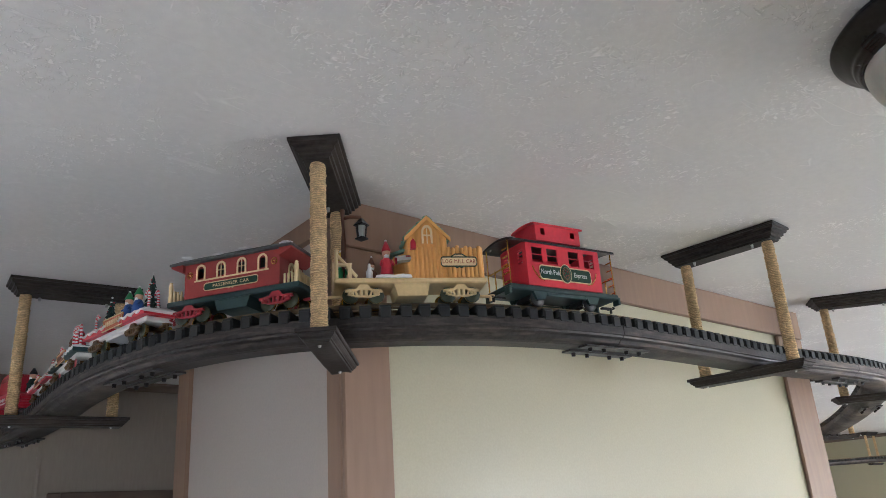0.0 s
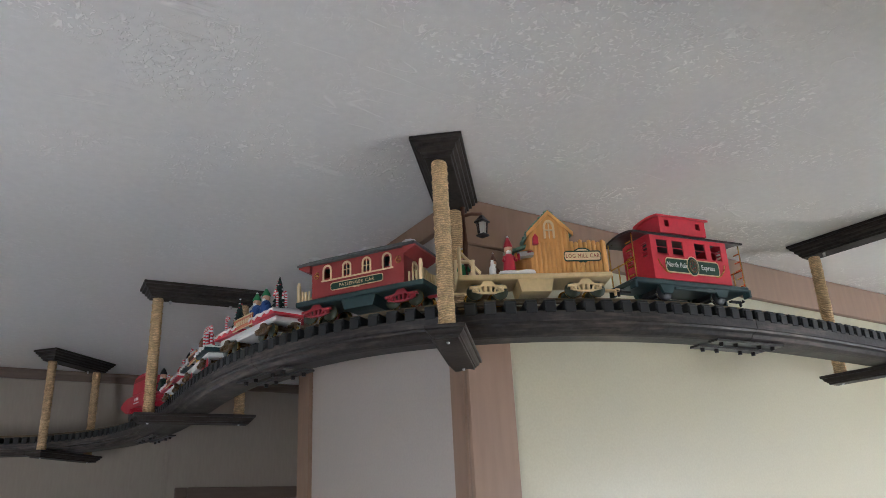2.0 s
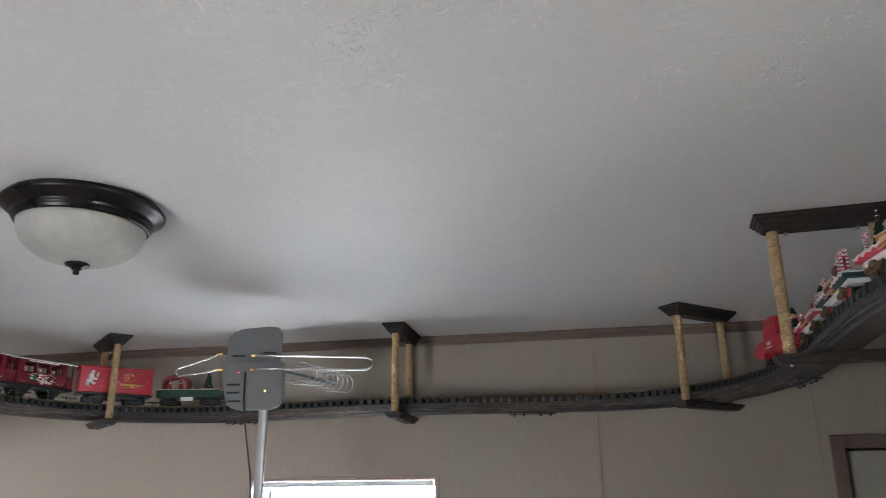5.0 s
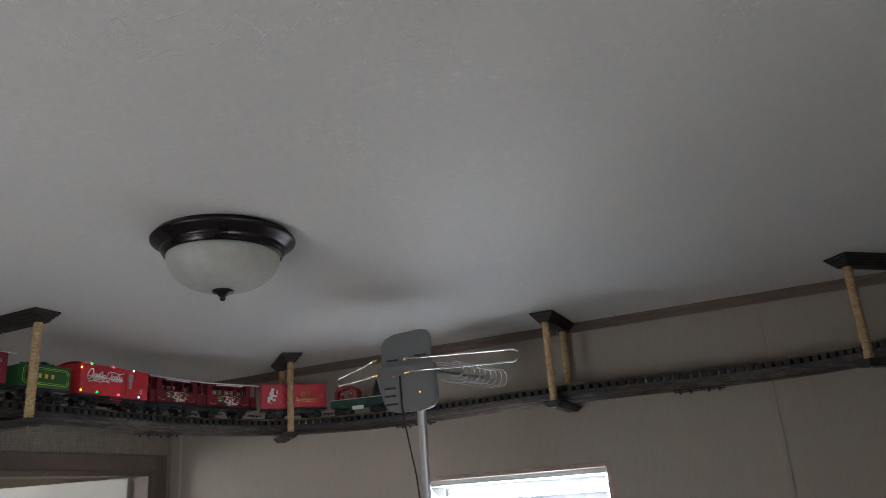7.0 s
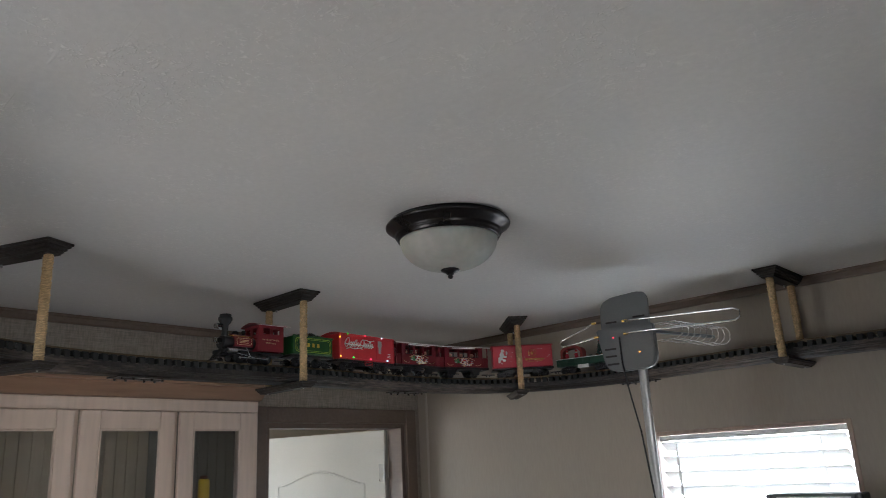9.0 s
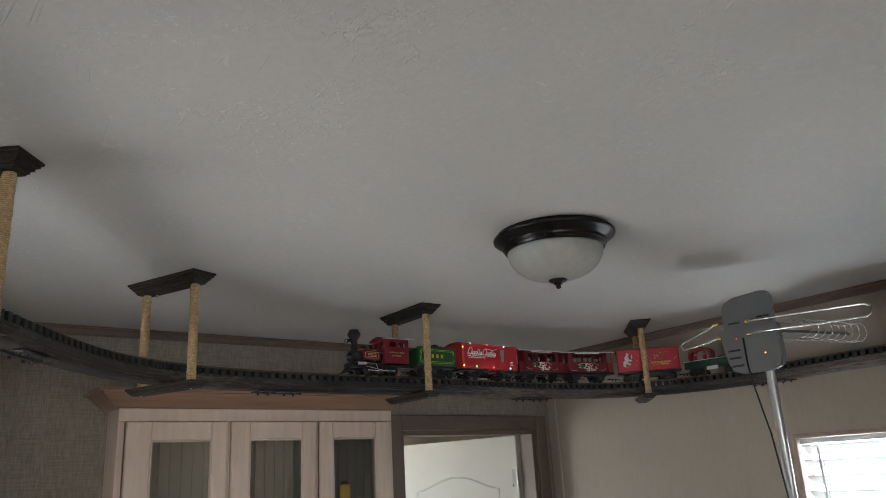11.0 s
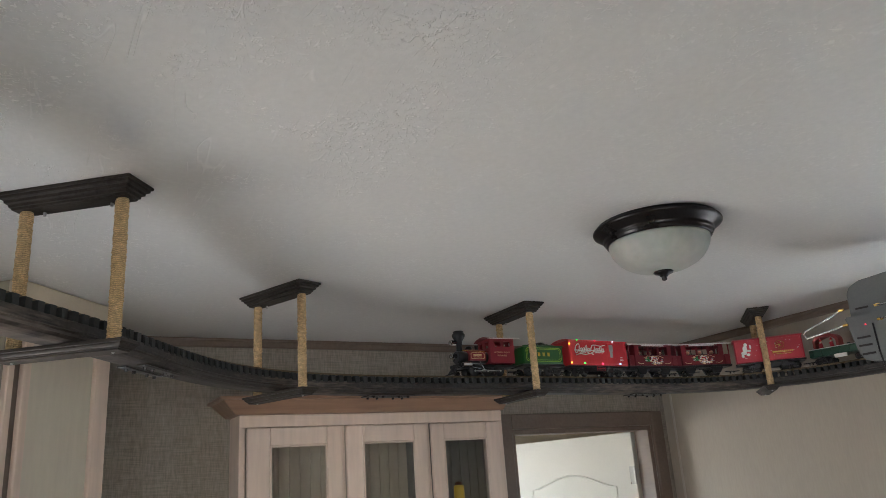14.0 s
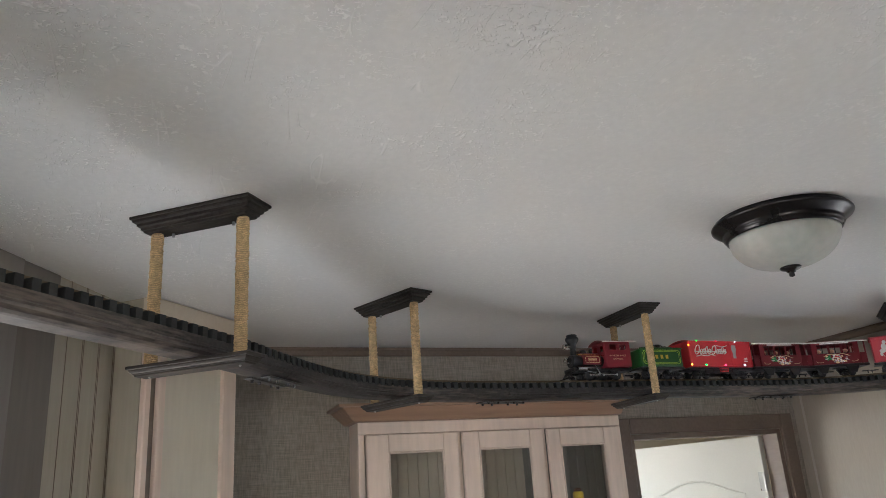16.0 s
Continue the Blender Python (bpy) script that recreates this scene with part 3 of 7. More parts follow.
for i in range(5):
    a = i * 1.2566
    prism(bm, [(0.03 * math.cos(a), 0.32 + 0.03 * math.sin(a)), (0.125 * math.cos(a - 0.25), 0.32 + 0.125 * math.sin(a - 0.25)), (0.130 * math.cos(a + 0.25), 0.32 + 0.130 * math.sin(a + 0.25))], -0.004 + 0.003 * (i % 2), 0.004 + 0.003 * (i % 2))
part("blade_wheel", bm, SILL_BOX_GREY, fan)
bm = bmesh.new()
box(bm, *span(-0.12, 0.12, -0.0468, -0.0452, 0.6255, 0.6295))
part("trim_line", bm, STEEL, fan, "thin bright trim line")

# slanting wall and the pantry in front of it; local x runs along, the wall lies on the side of negative y
# two dark colours that paint the shade on the slanting wall
END_SHADE = mat("end_shade_panel", (0.21, 0.195, 0.18), 0.55, var=0.08, scale=2, fine=70, stretch=(1, 1, 0.12), bump=0.1)
WALL_SHADE = mat("wall_shade_panel", (0.17, 0.15, 0.13), 0.6, var=0.12, scale=3, fine=60, stretch=(1, 1, 0.1), bump=0.1)
CREAM_BOARD = mat("cream_board", (0.62, 0.565, 0.465), 0.5, var=0.05, scale=2, fine=70, stretch=(1, 1, 0.12), bump=0.1)
DIAG = Matrix.Translation((-1.04, 0.975, 0)) @ Matrix.Rotation(math.atan2(-0.22, 0.43), 4, "Z")
PANTRY = Matrix.Translation((-1.262, 1.325, 0)) @ Matrix.Rotation(math.atan2(-0.65, 0.76), 4, "Z")


def slanted(name, boxes, material, label="", category="", bevel=0.0, parent=None):
    bm = bmesh.new()
    for c, s in boxes:
        box(bm, c, s, bevel)
    ob = part(name, bm, material, parent, label)
    if not parent:
        ob.matrix_basis = DIAG
    return tagged(ob, label, category, "", "" if parent else "structure")


diag_wall = slanted("wall_diagonal", [span(-0.3, 0.36, -0.09, 0, 0, H), span(0.36, 0.90, -0.09, 0, 0, 0.55), span(0.36, 0.90, -0.09, 0, 1.75, H), span(0.90, 0.94, -0.09, 0, 0, H)], GROOVED, "grooved beige panelling on a slanting wall with a low window opening", "wall")
for u in (0.030, 0.036, 0.105, 0.111, 0.180, 0.186, 0.255):
    slanted("groove_strip", [span(u - 0.0007, u + 0.0007, 0.0003, 0.0016, 0, H)], TRIM_DARK, parent=diag_wall)
# these strips put the wall's shade into colour towards its far end
slanted("dark_board", [span(0.31, 0.457, 0.0003, 0.006, 1.76, H)], WALL_SHADE, "dark brown-grey strip standing for shade on the wall", bevel=0.002, parent=diag_wall)
slanted("end_board", [span(0.4575, 0.93, 0.0003, 0.010, 1.76, H)], END_SHADE, "grey smooth panel strip with the wall's shade in its colour", bevel=0.002, parent=diag_wall)
solid("wall_pantry_return", [span(WX, -1.30, 1.22, 1.32, 0, H)], WEAVE, "woven wallpaper return wall", "wall")

pantry = thing("pantry_cabinet", PANTRY, "tall whitewashed pantry cabinet reaching the ceiling", "cabinet")
bm = bmesh.new()
box(bm, *span(0.0, 0.42, -0.16, -0.02, 0, H - 0.002))
part("body", bm, GROOVED, pantry)
for u0, u1 in ((0.002, 0.070), (0.335, 0.365), (0.395, 0.42)):
    bm = bmesh.new()
    box(bm, *span(u0, u1, -0.0195, 0.0, 0, 2.375), 0.003)
    part("stile", bm, WHITE_PINE, pantry)
bm = bmesh.new()
box(bm, *span(0.071, 0.334, -0.0195, -0.010, 0.02, 2.373), 0.002)
part("door_panel", bm, CREAM_BOARD, pantry)
bm = bmesh.new()
box(bm, *span(0.366, 0.394, -0.0195, -0.013, 0, 2.375))
part("gap_strip", bm, TRIM_DARK, pantry)
bm = bmesh.new()
box(bm, *span(-0.01, 0.428, -0.019, 0.012, 2.378, H - 0.002), 0.003)
part("top_board", bm, BEIGE, pantry, "beige top board")

# ---- glazed cabinet ----
cab = thing("display_cabinet", pose(WX + 0.001, 1.798, 0), "whitewashed pine display cabinet with three glazed doors and a brown crown", "cabinet")
D, W, TOP = 0.150, 1.150, 2.122
GLASS = glass_material("cabinet_glass")
bm = bmesh.new()
for c, s in (span(0, D - 0.02, 0, 0.018, 0, TOP), span(0, D - 0.02, W - 0.018, W, 0, TOP), span(0, D - 0.02, 0.0185, W - 0.0185, TOP - 0.02, TOP), span(0.002, D - 0.02, 0.0185, W - 0.0185, 0, 0.08)):
    box(bm, c, s, 0.001)
part("body", bm, WHITE_PINE, cab)
bm = bmesh.new()
k = 26
for i in range(k):
    y0 = 0.019 + (W - 0.038) * i / k
    box(bm, *span(0.003, 0.011, y0, y0 + (W - 0.038) / k - 0.0015, 0.08, TOP - 0.021), 0.0015)
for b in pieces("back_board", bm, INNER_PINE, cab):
    # darker boards stand in for something dark behind the third door
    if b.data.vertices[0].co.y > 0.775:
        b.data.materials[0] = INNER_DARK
for z in (0.6, 1.15, 1.70):
    bm = bmesh.new()
    box(bm, *span(0.012, D - 0.03, 0.019, W - 0.019, z, z + 0.018), 0.002)
    part("shelf", bm, WHITE_PINE, cab)
bm = bmesh.new()
for y0, y1 in ((0, 0.024), (0.399, 0.414), (0.771, 0.788), (W - 0.026, W)):
    box(bm, *span(D - 0.0195, D, y0, y1, 0, 2.075), 0.0015)
box(bm, *span(D - 0.0195, D + 0.001, 0, W, 2.0755, TOP), 0.002)
part("face_frame", bm, WHITE_PINE, cab)
for y0, y1, g0, g1 in ((0.027, 0.397, 0.113, 0.335), (0.416, 0.769, 0.485, 0.710), (0.790, 1.121, 0.847, 1.054)):
    dr = thing("door", Matrix(), "", "")
    dr.name = "cabinet_door"
    dr.parent = cab
    bm = bmesh.new()
    x0, x1, zb, zt, gz = D + 0.0005, D + 0.018, 0.10, 2.073, 2.006
    for a, b, c0, c1 in ((y0, g0, zb, zt), (g1, y1, zb, zt), (g0 + 0.0003, g1 - 0.0003, gz, zt), (g0 + 0.0003, g1 - 0.0003, zb, 0.95)):
        box(bm, *span(x0, x1, a, b, c0, c1), 0.003)
    part("door_frame", bm, WHITE_PINE, dr)
    bm = bmesh.new()
    for a, b, c0, c1 in ((g0, g0 + 0.006, 0.95, gz), (g1 - 0.006, g1, 0.95, gz), (g0 + 0.0062, g1 - 0.0062, gz - 0.006, gz), (g0 + 0.0062, g1 - 0.0062, 0.95, 0.956)):
        box(bm, *span(x1 - 0.006, x1 + 0.003, a, b, c0, c1), 0.002)
    part("bead", bm, WHITE_PINE, dr)
    bm = bmesh.new()
    box(bm, *span(x0 + 0.004, x0 + 0.007, g0 + 0.001, g1 - 0.001, 0.952, gz - 0.001))
    pane = part("pane", bm, GLASS, dr)
    pane.visible_shadow = False
    bm = bmesh.new()
    lathe(bm, [(0.006, 0), (0.006, 0.008), (0.013, 0.014), (0.013, 0.02), (0.004, 0.024)], seg=14, m=Matrix.Translation((x1, y1 - 0.025, 1.3)) @ Matrix.Rotation(radians(90), 4, "Y"))
    part("knob", bm, BRONZE, dr)
bm = bmesh.new()
# sloping crown with a mitred return
tiers = [(0.010, 2.1225), (0.020, 2.1255), (0.066, 2.166), (0.070, 2.172), (0.088, 2.174), (0.088, 2.184)]
loops = [[bm.verts.new(p) for p in ((0, -o, z), (D + o, -o, z), (D + o, W + 0.004, z), (0, W + 0.004, z))] for o, z in tiers]
for a, b in zip(loops, loops[1:]):
    for i in range(4):
        k = (i + 1) % 4
        bm.faces.new((a[i], a[k], b[k], b[i]))
bm.faces.new(loops[0][::-1])
bm.faces.new(loops[-1])
part("crown", bm, CROWN_WOOD, cab, "brown wooden crown moulding")


# ---- the hanging line: plan nodes (x, y, heading), brackets stand at most of them ----
NODES = [(9.9, 2.4, 90), (9.9, 3.8, 92), (9.2, 4.8, 150), (7.9, 4.8, 200), (5.14, 2.73, 213), (3.63, 1.90, 205), (2.738, 1.854, 181), (1.727, 2.041, 139),
         (1.545, 2.902, 85), (1.389, 3.808, 132), (0.325, 3.912, 180), (-0.842, 3.83, 226), (-1.00, 2.694, 269), (-0.913, 1.768, 293), (-0.238, 1.158, 321), (0.80, 0.30, 320)]


def line_through(nodes, n=40):
    pts = []
    for (x0, y0, a0), (x1, y1, a1) in zip(nodes, nodes[1:]):
        d = math.dist((x0, y0), (x1, y1))
        half = abs((a1 - a0 + 180) % 360 - 180) / 2
        k = d / max(math.cos(radians(half) / 2) ** 2, 0.3)
        m0 = (k * math.cos(radians(a0)), k * math.sin(radians(a0)))
        m1 = (k * math.cos(radians(a1)), k * math.sin(radians(a1)))
        for i in range(n):
            u = i / n
            h = (2 * u**3 - 3 * u**2 + 1, u**3 - 2 * u * u + u, -2 * u**3 + 3 * u * u, u**3 - u * u)
            pts.append((h[0] * x0 + h[1] * m0[0] + h[2] * x1 + h[3] * m1[0], h[0] * y0 + h[1] * m0[1] + h[2] * y1 + h[3] * m1[1]))
    pts.append(nodes[-1][:2])
    return np.array(pts)


LINE = line_through(NODES)
LEN = np.r_[0, np.cumsum(np.linalg.norm(np.diff(LINE, axis=0), axis=1))]
S0 = LEN[6 * 40]                 # zero at the bracket before the partition
LEN = LEN - S0


def on_line(s):
    """Place and heading at s metres along the line."""
    x, y = np.interp(s, LEN, LINE[:, 0]), np.interp(s, LEN, LINE[:, 1])
    e = 0.01
    a = math.atan2(np.interp(s + e, LEN, LINE[:, 1]) - np.interp(s - e, LEN, LINE[:, 1]), np.interp(s + e, LEN, LINE[:, 0]) - np.interp(s - e, LEN, LINE[:, 0]))
    return float(x), float(y), a


Z_BAR, Z_BEAM, Z_TIE, Z_RAIL = 2.102, 2.123, 2.159, 2.178   # undersides
Z_TOP = 2.187                                               # running surface


def moulding(bm, length, width, z0, z1, profile):
    """A moulded block that steps inwards as it goes down: (inset, share of the height) from the top."""
    loops = []
    for t, f in profile:
        z, a, b = z1 - (z1 - z0) * f, length / 2 - t, width / 2 - t
        loops.append([bm.verts.new(p) for p in ((-a, -b, z), (a, -b, z), (a, b, z), (-a, b, z))])
    for p, q in zip(loops, loops[1:]):
        for i in range(4):
            k = (i + 1) % 4
            bm.faces.new((p[k], p[i], q[i], q[k]))
    bm.faces.new(loops[0])
    bm.faces.new(loops[-1][::-1])
    bmesh.ops.recalc_face_normals(bm, faces=bm.faces)


TOP_PROFILE = [(0.0008, 0.0), (0.0, 0.03), (0.0, 0.17), (0.0010, 0.20), (0.0042, 0.205), (0.0046, 0.36), (0.0075, 0.42), (0.0105, 0.45), (0.0112, 0.62), (0.0150, 0.66), (0.0165, 0.69), (0.0172, 0.84), (0.0205, 0.87), (0.0212, 0.97), (0.0222, 1.0)]
FOOT_PROFILE = [(0.0008, 0.0), (0.0, 0.04), (0.0, 0.28), (0.0010, 0.33), (0.0038, 0.34), (0.0042, 0.46), (0.0060, 0.60), (0.0092, 0.72), (0.0096, 0.80), (0.0120, 0.82), (0.0124, 0.97), (0.0132, 1.0)]


def bracket(m, label):
    b = thing("hanging_bracket", m, label, "bracket", "brackets that carry the line")
    bm = bmesh.new()
    moulding(bm, 0.292, 0.086, H - 0.034, H - 0.0005, TOP_PROFILE)
    part("top_plate", bm, PLATE_WOOD, b, "black-stained stepped moulding")
    bm = bmesh.new()
    moulding(bm, 0.282, 0.062, Z_BAR, Z_BEAM - 0.0005, FOOT_PROFILE)
    part("bottom_plate", bm, PLATE_WOOD, b, "black-stained stepped moulding")
    for x in (-0.106, 0.106):
        bm = bmesh.new()
        prof, z = [(0.0118, Z_BEAM)], Z_BEAM
        while z < H - 0.0375:
            r = 0.0134 + random.uniform(-0.0008, 0.0008)
            p = 0.0044 + random.uniform(-0.0007, 0.0007)
            prof += [(r - 0.0015, z + 0.0002), (r, z + 0.3 * p), (r, z + 0.7 * p)]
            z += p
        prof += [(0.0118, H - 0.0335)]
        lathe(bm, prof, (x, 0, 0), 14)
        for v in bm.verts:
            a = math.atan2(v.co.y, v.co.x - x)
            v.co.z += 0.0022 * a / math.pi
            w = 1 + 0.03 * noise.noise((v.co.x * 60, v.co.y * 60, v.co.z * 45)) + 0.035 * noise.noise((v.co.x * 300, v.co.y * 300, v.co.z * 260))
            v.co.x, v.co.y = x + (v.co.x - x) * w, v.co.y * w
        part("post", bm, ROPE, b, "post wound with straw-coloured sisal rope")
    for x in (-0.075, 0.075):
        bm = bmesh.new()
        rod(bm, (x, 0.012, H - 0.042), (x, 0.012, H - 0.0335), 0.0028, 0.0035, 8)
        part("screw", bm, STEEL, b)
    for x in (-0.118, 0.118):
        bm = bmesh.new()
        rod(bm, (x * 0.9, 0, Z_BAR - 0.003), (x * 0.9, 0, Z_BAR), 0.002, 0.003, 8)
        part("bolt", bm, STEEL, b)
    return b


PLACES = [(-0.238, 1.158, 51), (-0.913, 1.768, 22.5), (-1.00, 2.694, -0.5), (-0.842, 3.83, -43.5), (0.325, 3.912, 90), (1.389, 3.808, 42), (1.545, 2.902, -5.3), (1.727, 2.041, 49),
          (2.738, 1.854, 93), (3.63, 1.90, -54), (5.14, 2.73, -56), (9.9, 4.35, 0)]
first = bracket(pose(PLACES[0][0], PLACES[0][1], 0, 0, 0, PLACES[0][2]), "black moulded hanger on the ceiling with two rope-wound posts")
for x, y, a in PLACES[1:]:
    copy_thing(first, pose(x, y, 0, 0, 0, a))


def stretch(a, b, step=0.03):
    k = max(2, int((b - a) / step))
    return [on_line(a + (b - a) * i / k) for i in range(k + 1)]


# shelf that carries the rails, in lengths butted end to end
shelf = thing("rail_shelf", Matrix(), "black-stained wooden shelf carrying the toy railway round the room", "shelf")
cuts = [LEN[0] + 0.01, -4.5, -2.6, -1.35, -0.45, 0.52, 1.45, 2.42, 3.55, 4.68, 5.80, 6.95, 7.95, 8.85, LEN[-1] - 0.01]
half = [(0.019, 0.0), (0.026, 0.0015), (0.034, 0.005), (0.0385, 0.011), (0.0455, 0.014), (0.0468, 0.0175), (0.0500, 0.0185), (0.0500, 0.0355)]
prof = [(o, Z_BEAM + z) for o, z in half] + [(-o, Z_BEAM + z) for o, z in reversed(half)]
for a, b in zip(cuts, cuts[1:]):
    bm = bmesh.new()
    sweep(bm, stretch(a + 0.0006, b - 0.0006), prof)
    part("shelf_length", bm, SHELF_WOOD, shelf)
plate = bmesh.new()
box(plate, (0, 0.022, -0.0025), (0.17, 0.022, 0.004), 0.001)
box(plate, (0, -0.022, -0.0025), (0.17, 0.022, 0.004), 0.001)
for x in (-0.065, -0.03, 0.03, 0.065):
    for y in (-0.022, 0.022):
        rod(plate, (x, y, -0.011), (x, y, -0.004), 0.0035, 0.0045, 8, 1)
plate_mesh = mesh_of("splice_plate", plate, [STAIN, BRONZE])
for c in cuts[1:-1]:
    x, y, a = on_line(c)
    o = new("splice_plate", plate_mesh)
    o.parent = shelf
    o.matrix_basis = Matrix.Translation((x, y, Z_BEAM)) @ Matrix.Rotation(a, 4, "Z")

# rails and ties
track = thing("toy_railway_track", Matrix(), "garden-gauge toy track with brass rails and black plastic ties", "railway track")
for o in (-0.0225, 0.0225):
    bm = bmesh.new()
    sweep(bm, stretch(LEN[0] + 0.02, LEN[-1] - 0.02, 0.025), [(o - 0.003, Z_RAIL), (o + 0.003, Z_RAIL), (o + 0.003, Z_RAIL + 0.002), (o + 0.0009, Z_RAIL + 0.003), (o + 0.0009, Z_TOP - 0.003),
          (o + 0.0017, Z_TOP - 0.002), (o + 0.0017, Z_TOP), (o - 0.0017, Z_TOP), (o - 0.0017, Z_TOP - 0.002), (o - 0.0009, Z_TOP - 0.003), (o - 0.0009, Z_RAIL + 0.003), (o - 0.003, Z_RAIL + 0.002)])
    part("rail", bm, BRASS, track)
tie = bmesh.new()
box(tie, (0, 0, (Z_TIE + Z_RAIL) / 2 + 0.0015), (0.0195, 0.096, Z_RAIL - Z_TIE - 0.003), 0.0012)
for o in (-0.0225, 0.0225):
    for d in (-0.0052, 0.0052):
        box(tie, (0, o + d, Z_RAIL + 0.0008), (0.008, 0.0034, 0.0016))
box(tie, (0, 0.0495, (Z_TIE + Z_RAIL) / 2 - 0.004), (0.0175, 0.004, 0.018), 0.001)
box(tie, (0, -0.0495, (Z_TIE + Z_RAIL) / 2 - 0.004), (0.0175, 0.004, 0.018), 0.001)
tie_mesh = mesh_of("tie", tie, TIE)
s = -1.05
for i in range(300):
    x, y, a = on_line(s)
    o = new("tie", tie_mesh)
    o.parent = track
    o.matrix_basis = Matrix.Translation((x, y, 0)) @ Matrix.Rotation(a + random.uniform(-0.02, 0.02), 4, "Z")
    s += 0.0305
s2 = LEN[0] + 0.03
spots = []
while s2 < -1.07:
    spots.append(s2)
    s2 += 0.0305
while s < LEN[-1] - 0.02:
    spots.append(s)
    s += 0.0305
verts, faces = [], []
for q in spots:
    x, y, a = on_line(q)
    k = len(verts)
    for u in (-0.008, 0.008):
        for v in (-0.05, 0.05):
            for z in (Z_TIE, Z_RAIL):
                verts.append((x + u * math.cos(a) - v * math.sin(a), y + u * math.sin(a) + v * math.cos(a), z))
    faces += [(k, k + 1, k + 3, k + 2), (k + 4, k + 6, k + 7, k + 5), (k, k + 4, k + 5, k + 1), (k + 2, k + 3, k + 7, k + 6), (k, k + 2, k + 6, k + 4), (k + 1, k + 5, k + 7, k + 3)]
me = bpy.data.meshes.new("tie_row")
me.from_pydata(verts, [], faces)
me.materials.append(TIE)
o = new("tie_row", me)
o.parent = track
tagged(o, "", "", "", "stuff")


# ---- ceiling lamps ----
FROST = mat("alabaster_glass_bowl", (0.45, 0.455, 0.42), 0.5, var=0.10, scale=7, fine=40, spec=0.3)
FROST.node_tree.nodes["Principled BSDF"].inputs["Subsurface Weight"].default_value = 0.15


def ceiling_lamp(x, y, turn):
    lamp = thing("ceiling_lamp", pose(x, y, H, 0, 0, turn), "flush ceiling lamp, dark bronze ring with frosted glass bowl, switched off", "ceiling lamp", "flush ceiling lamps")
    bm = bmesh.new()
    lathe(bm, [(0.05, -0.0005), (0.166, -0.0005), (0.167, -0.006), (0.174, -0.009), (0.176, -0.012), (0.1755, -0.016), (0.170, -0.019), (0.161, -0.026), (0.153, -0.033), (0.150, -0.035), (0.1505, -0.039), (0.148, -0.043), (0.1445, -0.045), (0.1445, -0.049), (0.141, -0.052), (0.137, -0.052), (0.13, -0.03), (0.05, -0.02)], seg=64)
    part("ring", bm, BRONZE, lamp)
    bm = bmesh.new()
    prof = [(0.1375 * math.cos(t) ** 0.85, -0.050 - 0.084 * math.sin(t)) for t in [math.pi / 2 * i / 14 for i in range(14)]] + [(0.012, -0.1340)]
    lathe(bm, prof, seg=56)
    part("bowl", bm, FROST, lamp, "frosted glass bowl")
    bm = bmesh.new()
    lathe(bm, [(0.008, -0.131), (0.024, -0.132), (0.027, -0.135), (0.024, -0.139), (0.013, -0.143), (0.0105, -0.147), (0.006, -0.149), (0.0075, -0.152), (0.0065, -0.157), (0.001, -0.159)], seg=24)
    part("finial", bm, BRONZE, lamp)
    return lamp


main_lamp = ceiling_lamp(-0.036, 2.518, 0)
main_lamp.scale = (0.935, 0.935, 0.97)
copy_thing(main_lamp, pose(2.187, 1.170, H, 0, 0, 40))


# ---- paints of the toy train ----
def paint(name, col, rough=0.38, var=0.08, coat=0.0, metal=0.0):
    return mat(name, col, rough, metal, var, 22, 180, bump=0.06, depth=0.0004, coat=coat)


P_RED = paint("bright_red_plastic", (0.62, 0.035, 0.055))
P_BOGIE_RED = paint("dark_red_bogie_plastic", (0.30, 0.022, 0.032))
P_CRIMSON = paint("crimson_plastic", (0.50, 0.025, 0.045))
P_BRICK = paint("brick_red_plastic", (0.30, 0.040, 0.035), 0.5)
P_MAROON = paint("maroon_plastic", (0.20, 0.014, 0.024), 0.42)
P_COACH = paint("dark_maroon_coach_plastic", (0.15, 0.010, 0.018))
P_COLA = paint("glossy_red_plastic", (0.56, 0.026, 0.036), 0.42)
P_BLACK = paint("black_plastic", (0.014, 0.014, 0.015), 0.35, 0.2)
P_GREEN = paint("dark_green_plastic", (0.012, 0.055, 0.030), 0.35)
P_TEAL = paint("dark_teal_plastic", (0.020, 0.048, 0.048), 0.45)
P_TENDER = paint("tender_green_plastic", (0.014, 0.085, 0.016), 0.35)
P_LIME = paint("lime_yellow_line", (0.45, 0.62, 0.06), 0.4)
P_CREAM = paint("cream_plastic", (0.76, 0.60, 0.34), 0.5)
P_TAN = paint("tan_plastic", (0.67, 0.51, 0.26), 0.5)
P_ORANGE = mat("orange_log_plastic", (0.72, 0.37, 0.10), 0.5, 0, 0.16, 30, 160, bump=0.3, depth=0.001, stretch=(1, 1, 0.2))
P_WHITE = paint("snow_white_plastic", (0.80, 0.79, 0.77), 0.55, 0.04)
P_SILVER = paint("chrome_trim", (0.75, 0.75, 0.75), 0.15, 0.05, 0, 1.0)
P_GOLD = paint("gold_trim", (0.75, 0.50, 0.13), 0.25, 0.1, 0, 1.0)
P_BRONZE = paint("bronze_bogie_plastic", (0.17, 0.105, 0.05), 0.4, 0.2, 0, 0.5)
P_SKIN = paint("tan_figure_plastic", (0.62, 0.36, 0.24), 0.5)
P_BROWN = paint("brown_figure_plastic", (0.15, 0.065, 0.035), 0.6)
P_BLUE = paint("blue_figure_plastic", (0.03, 0.09, 0.30), 0.45)
P_LEAF = paint("fir_green_plastic", (0.012, 0.034, 0.028), 0.6, 0.35)
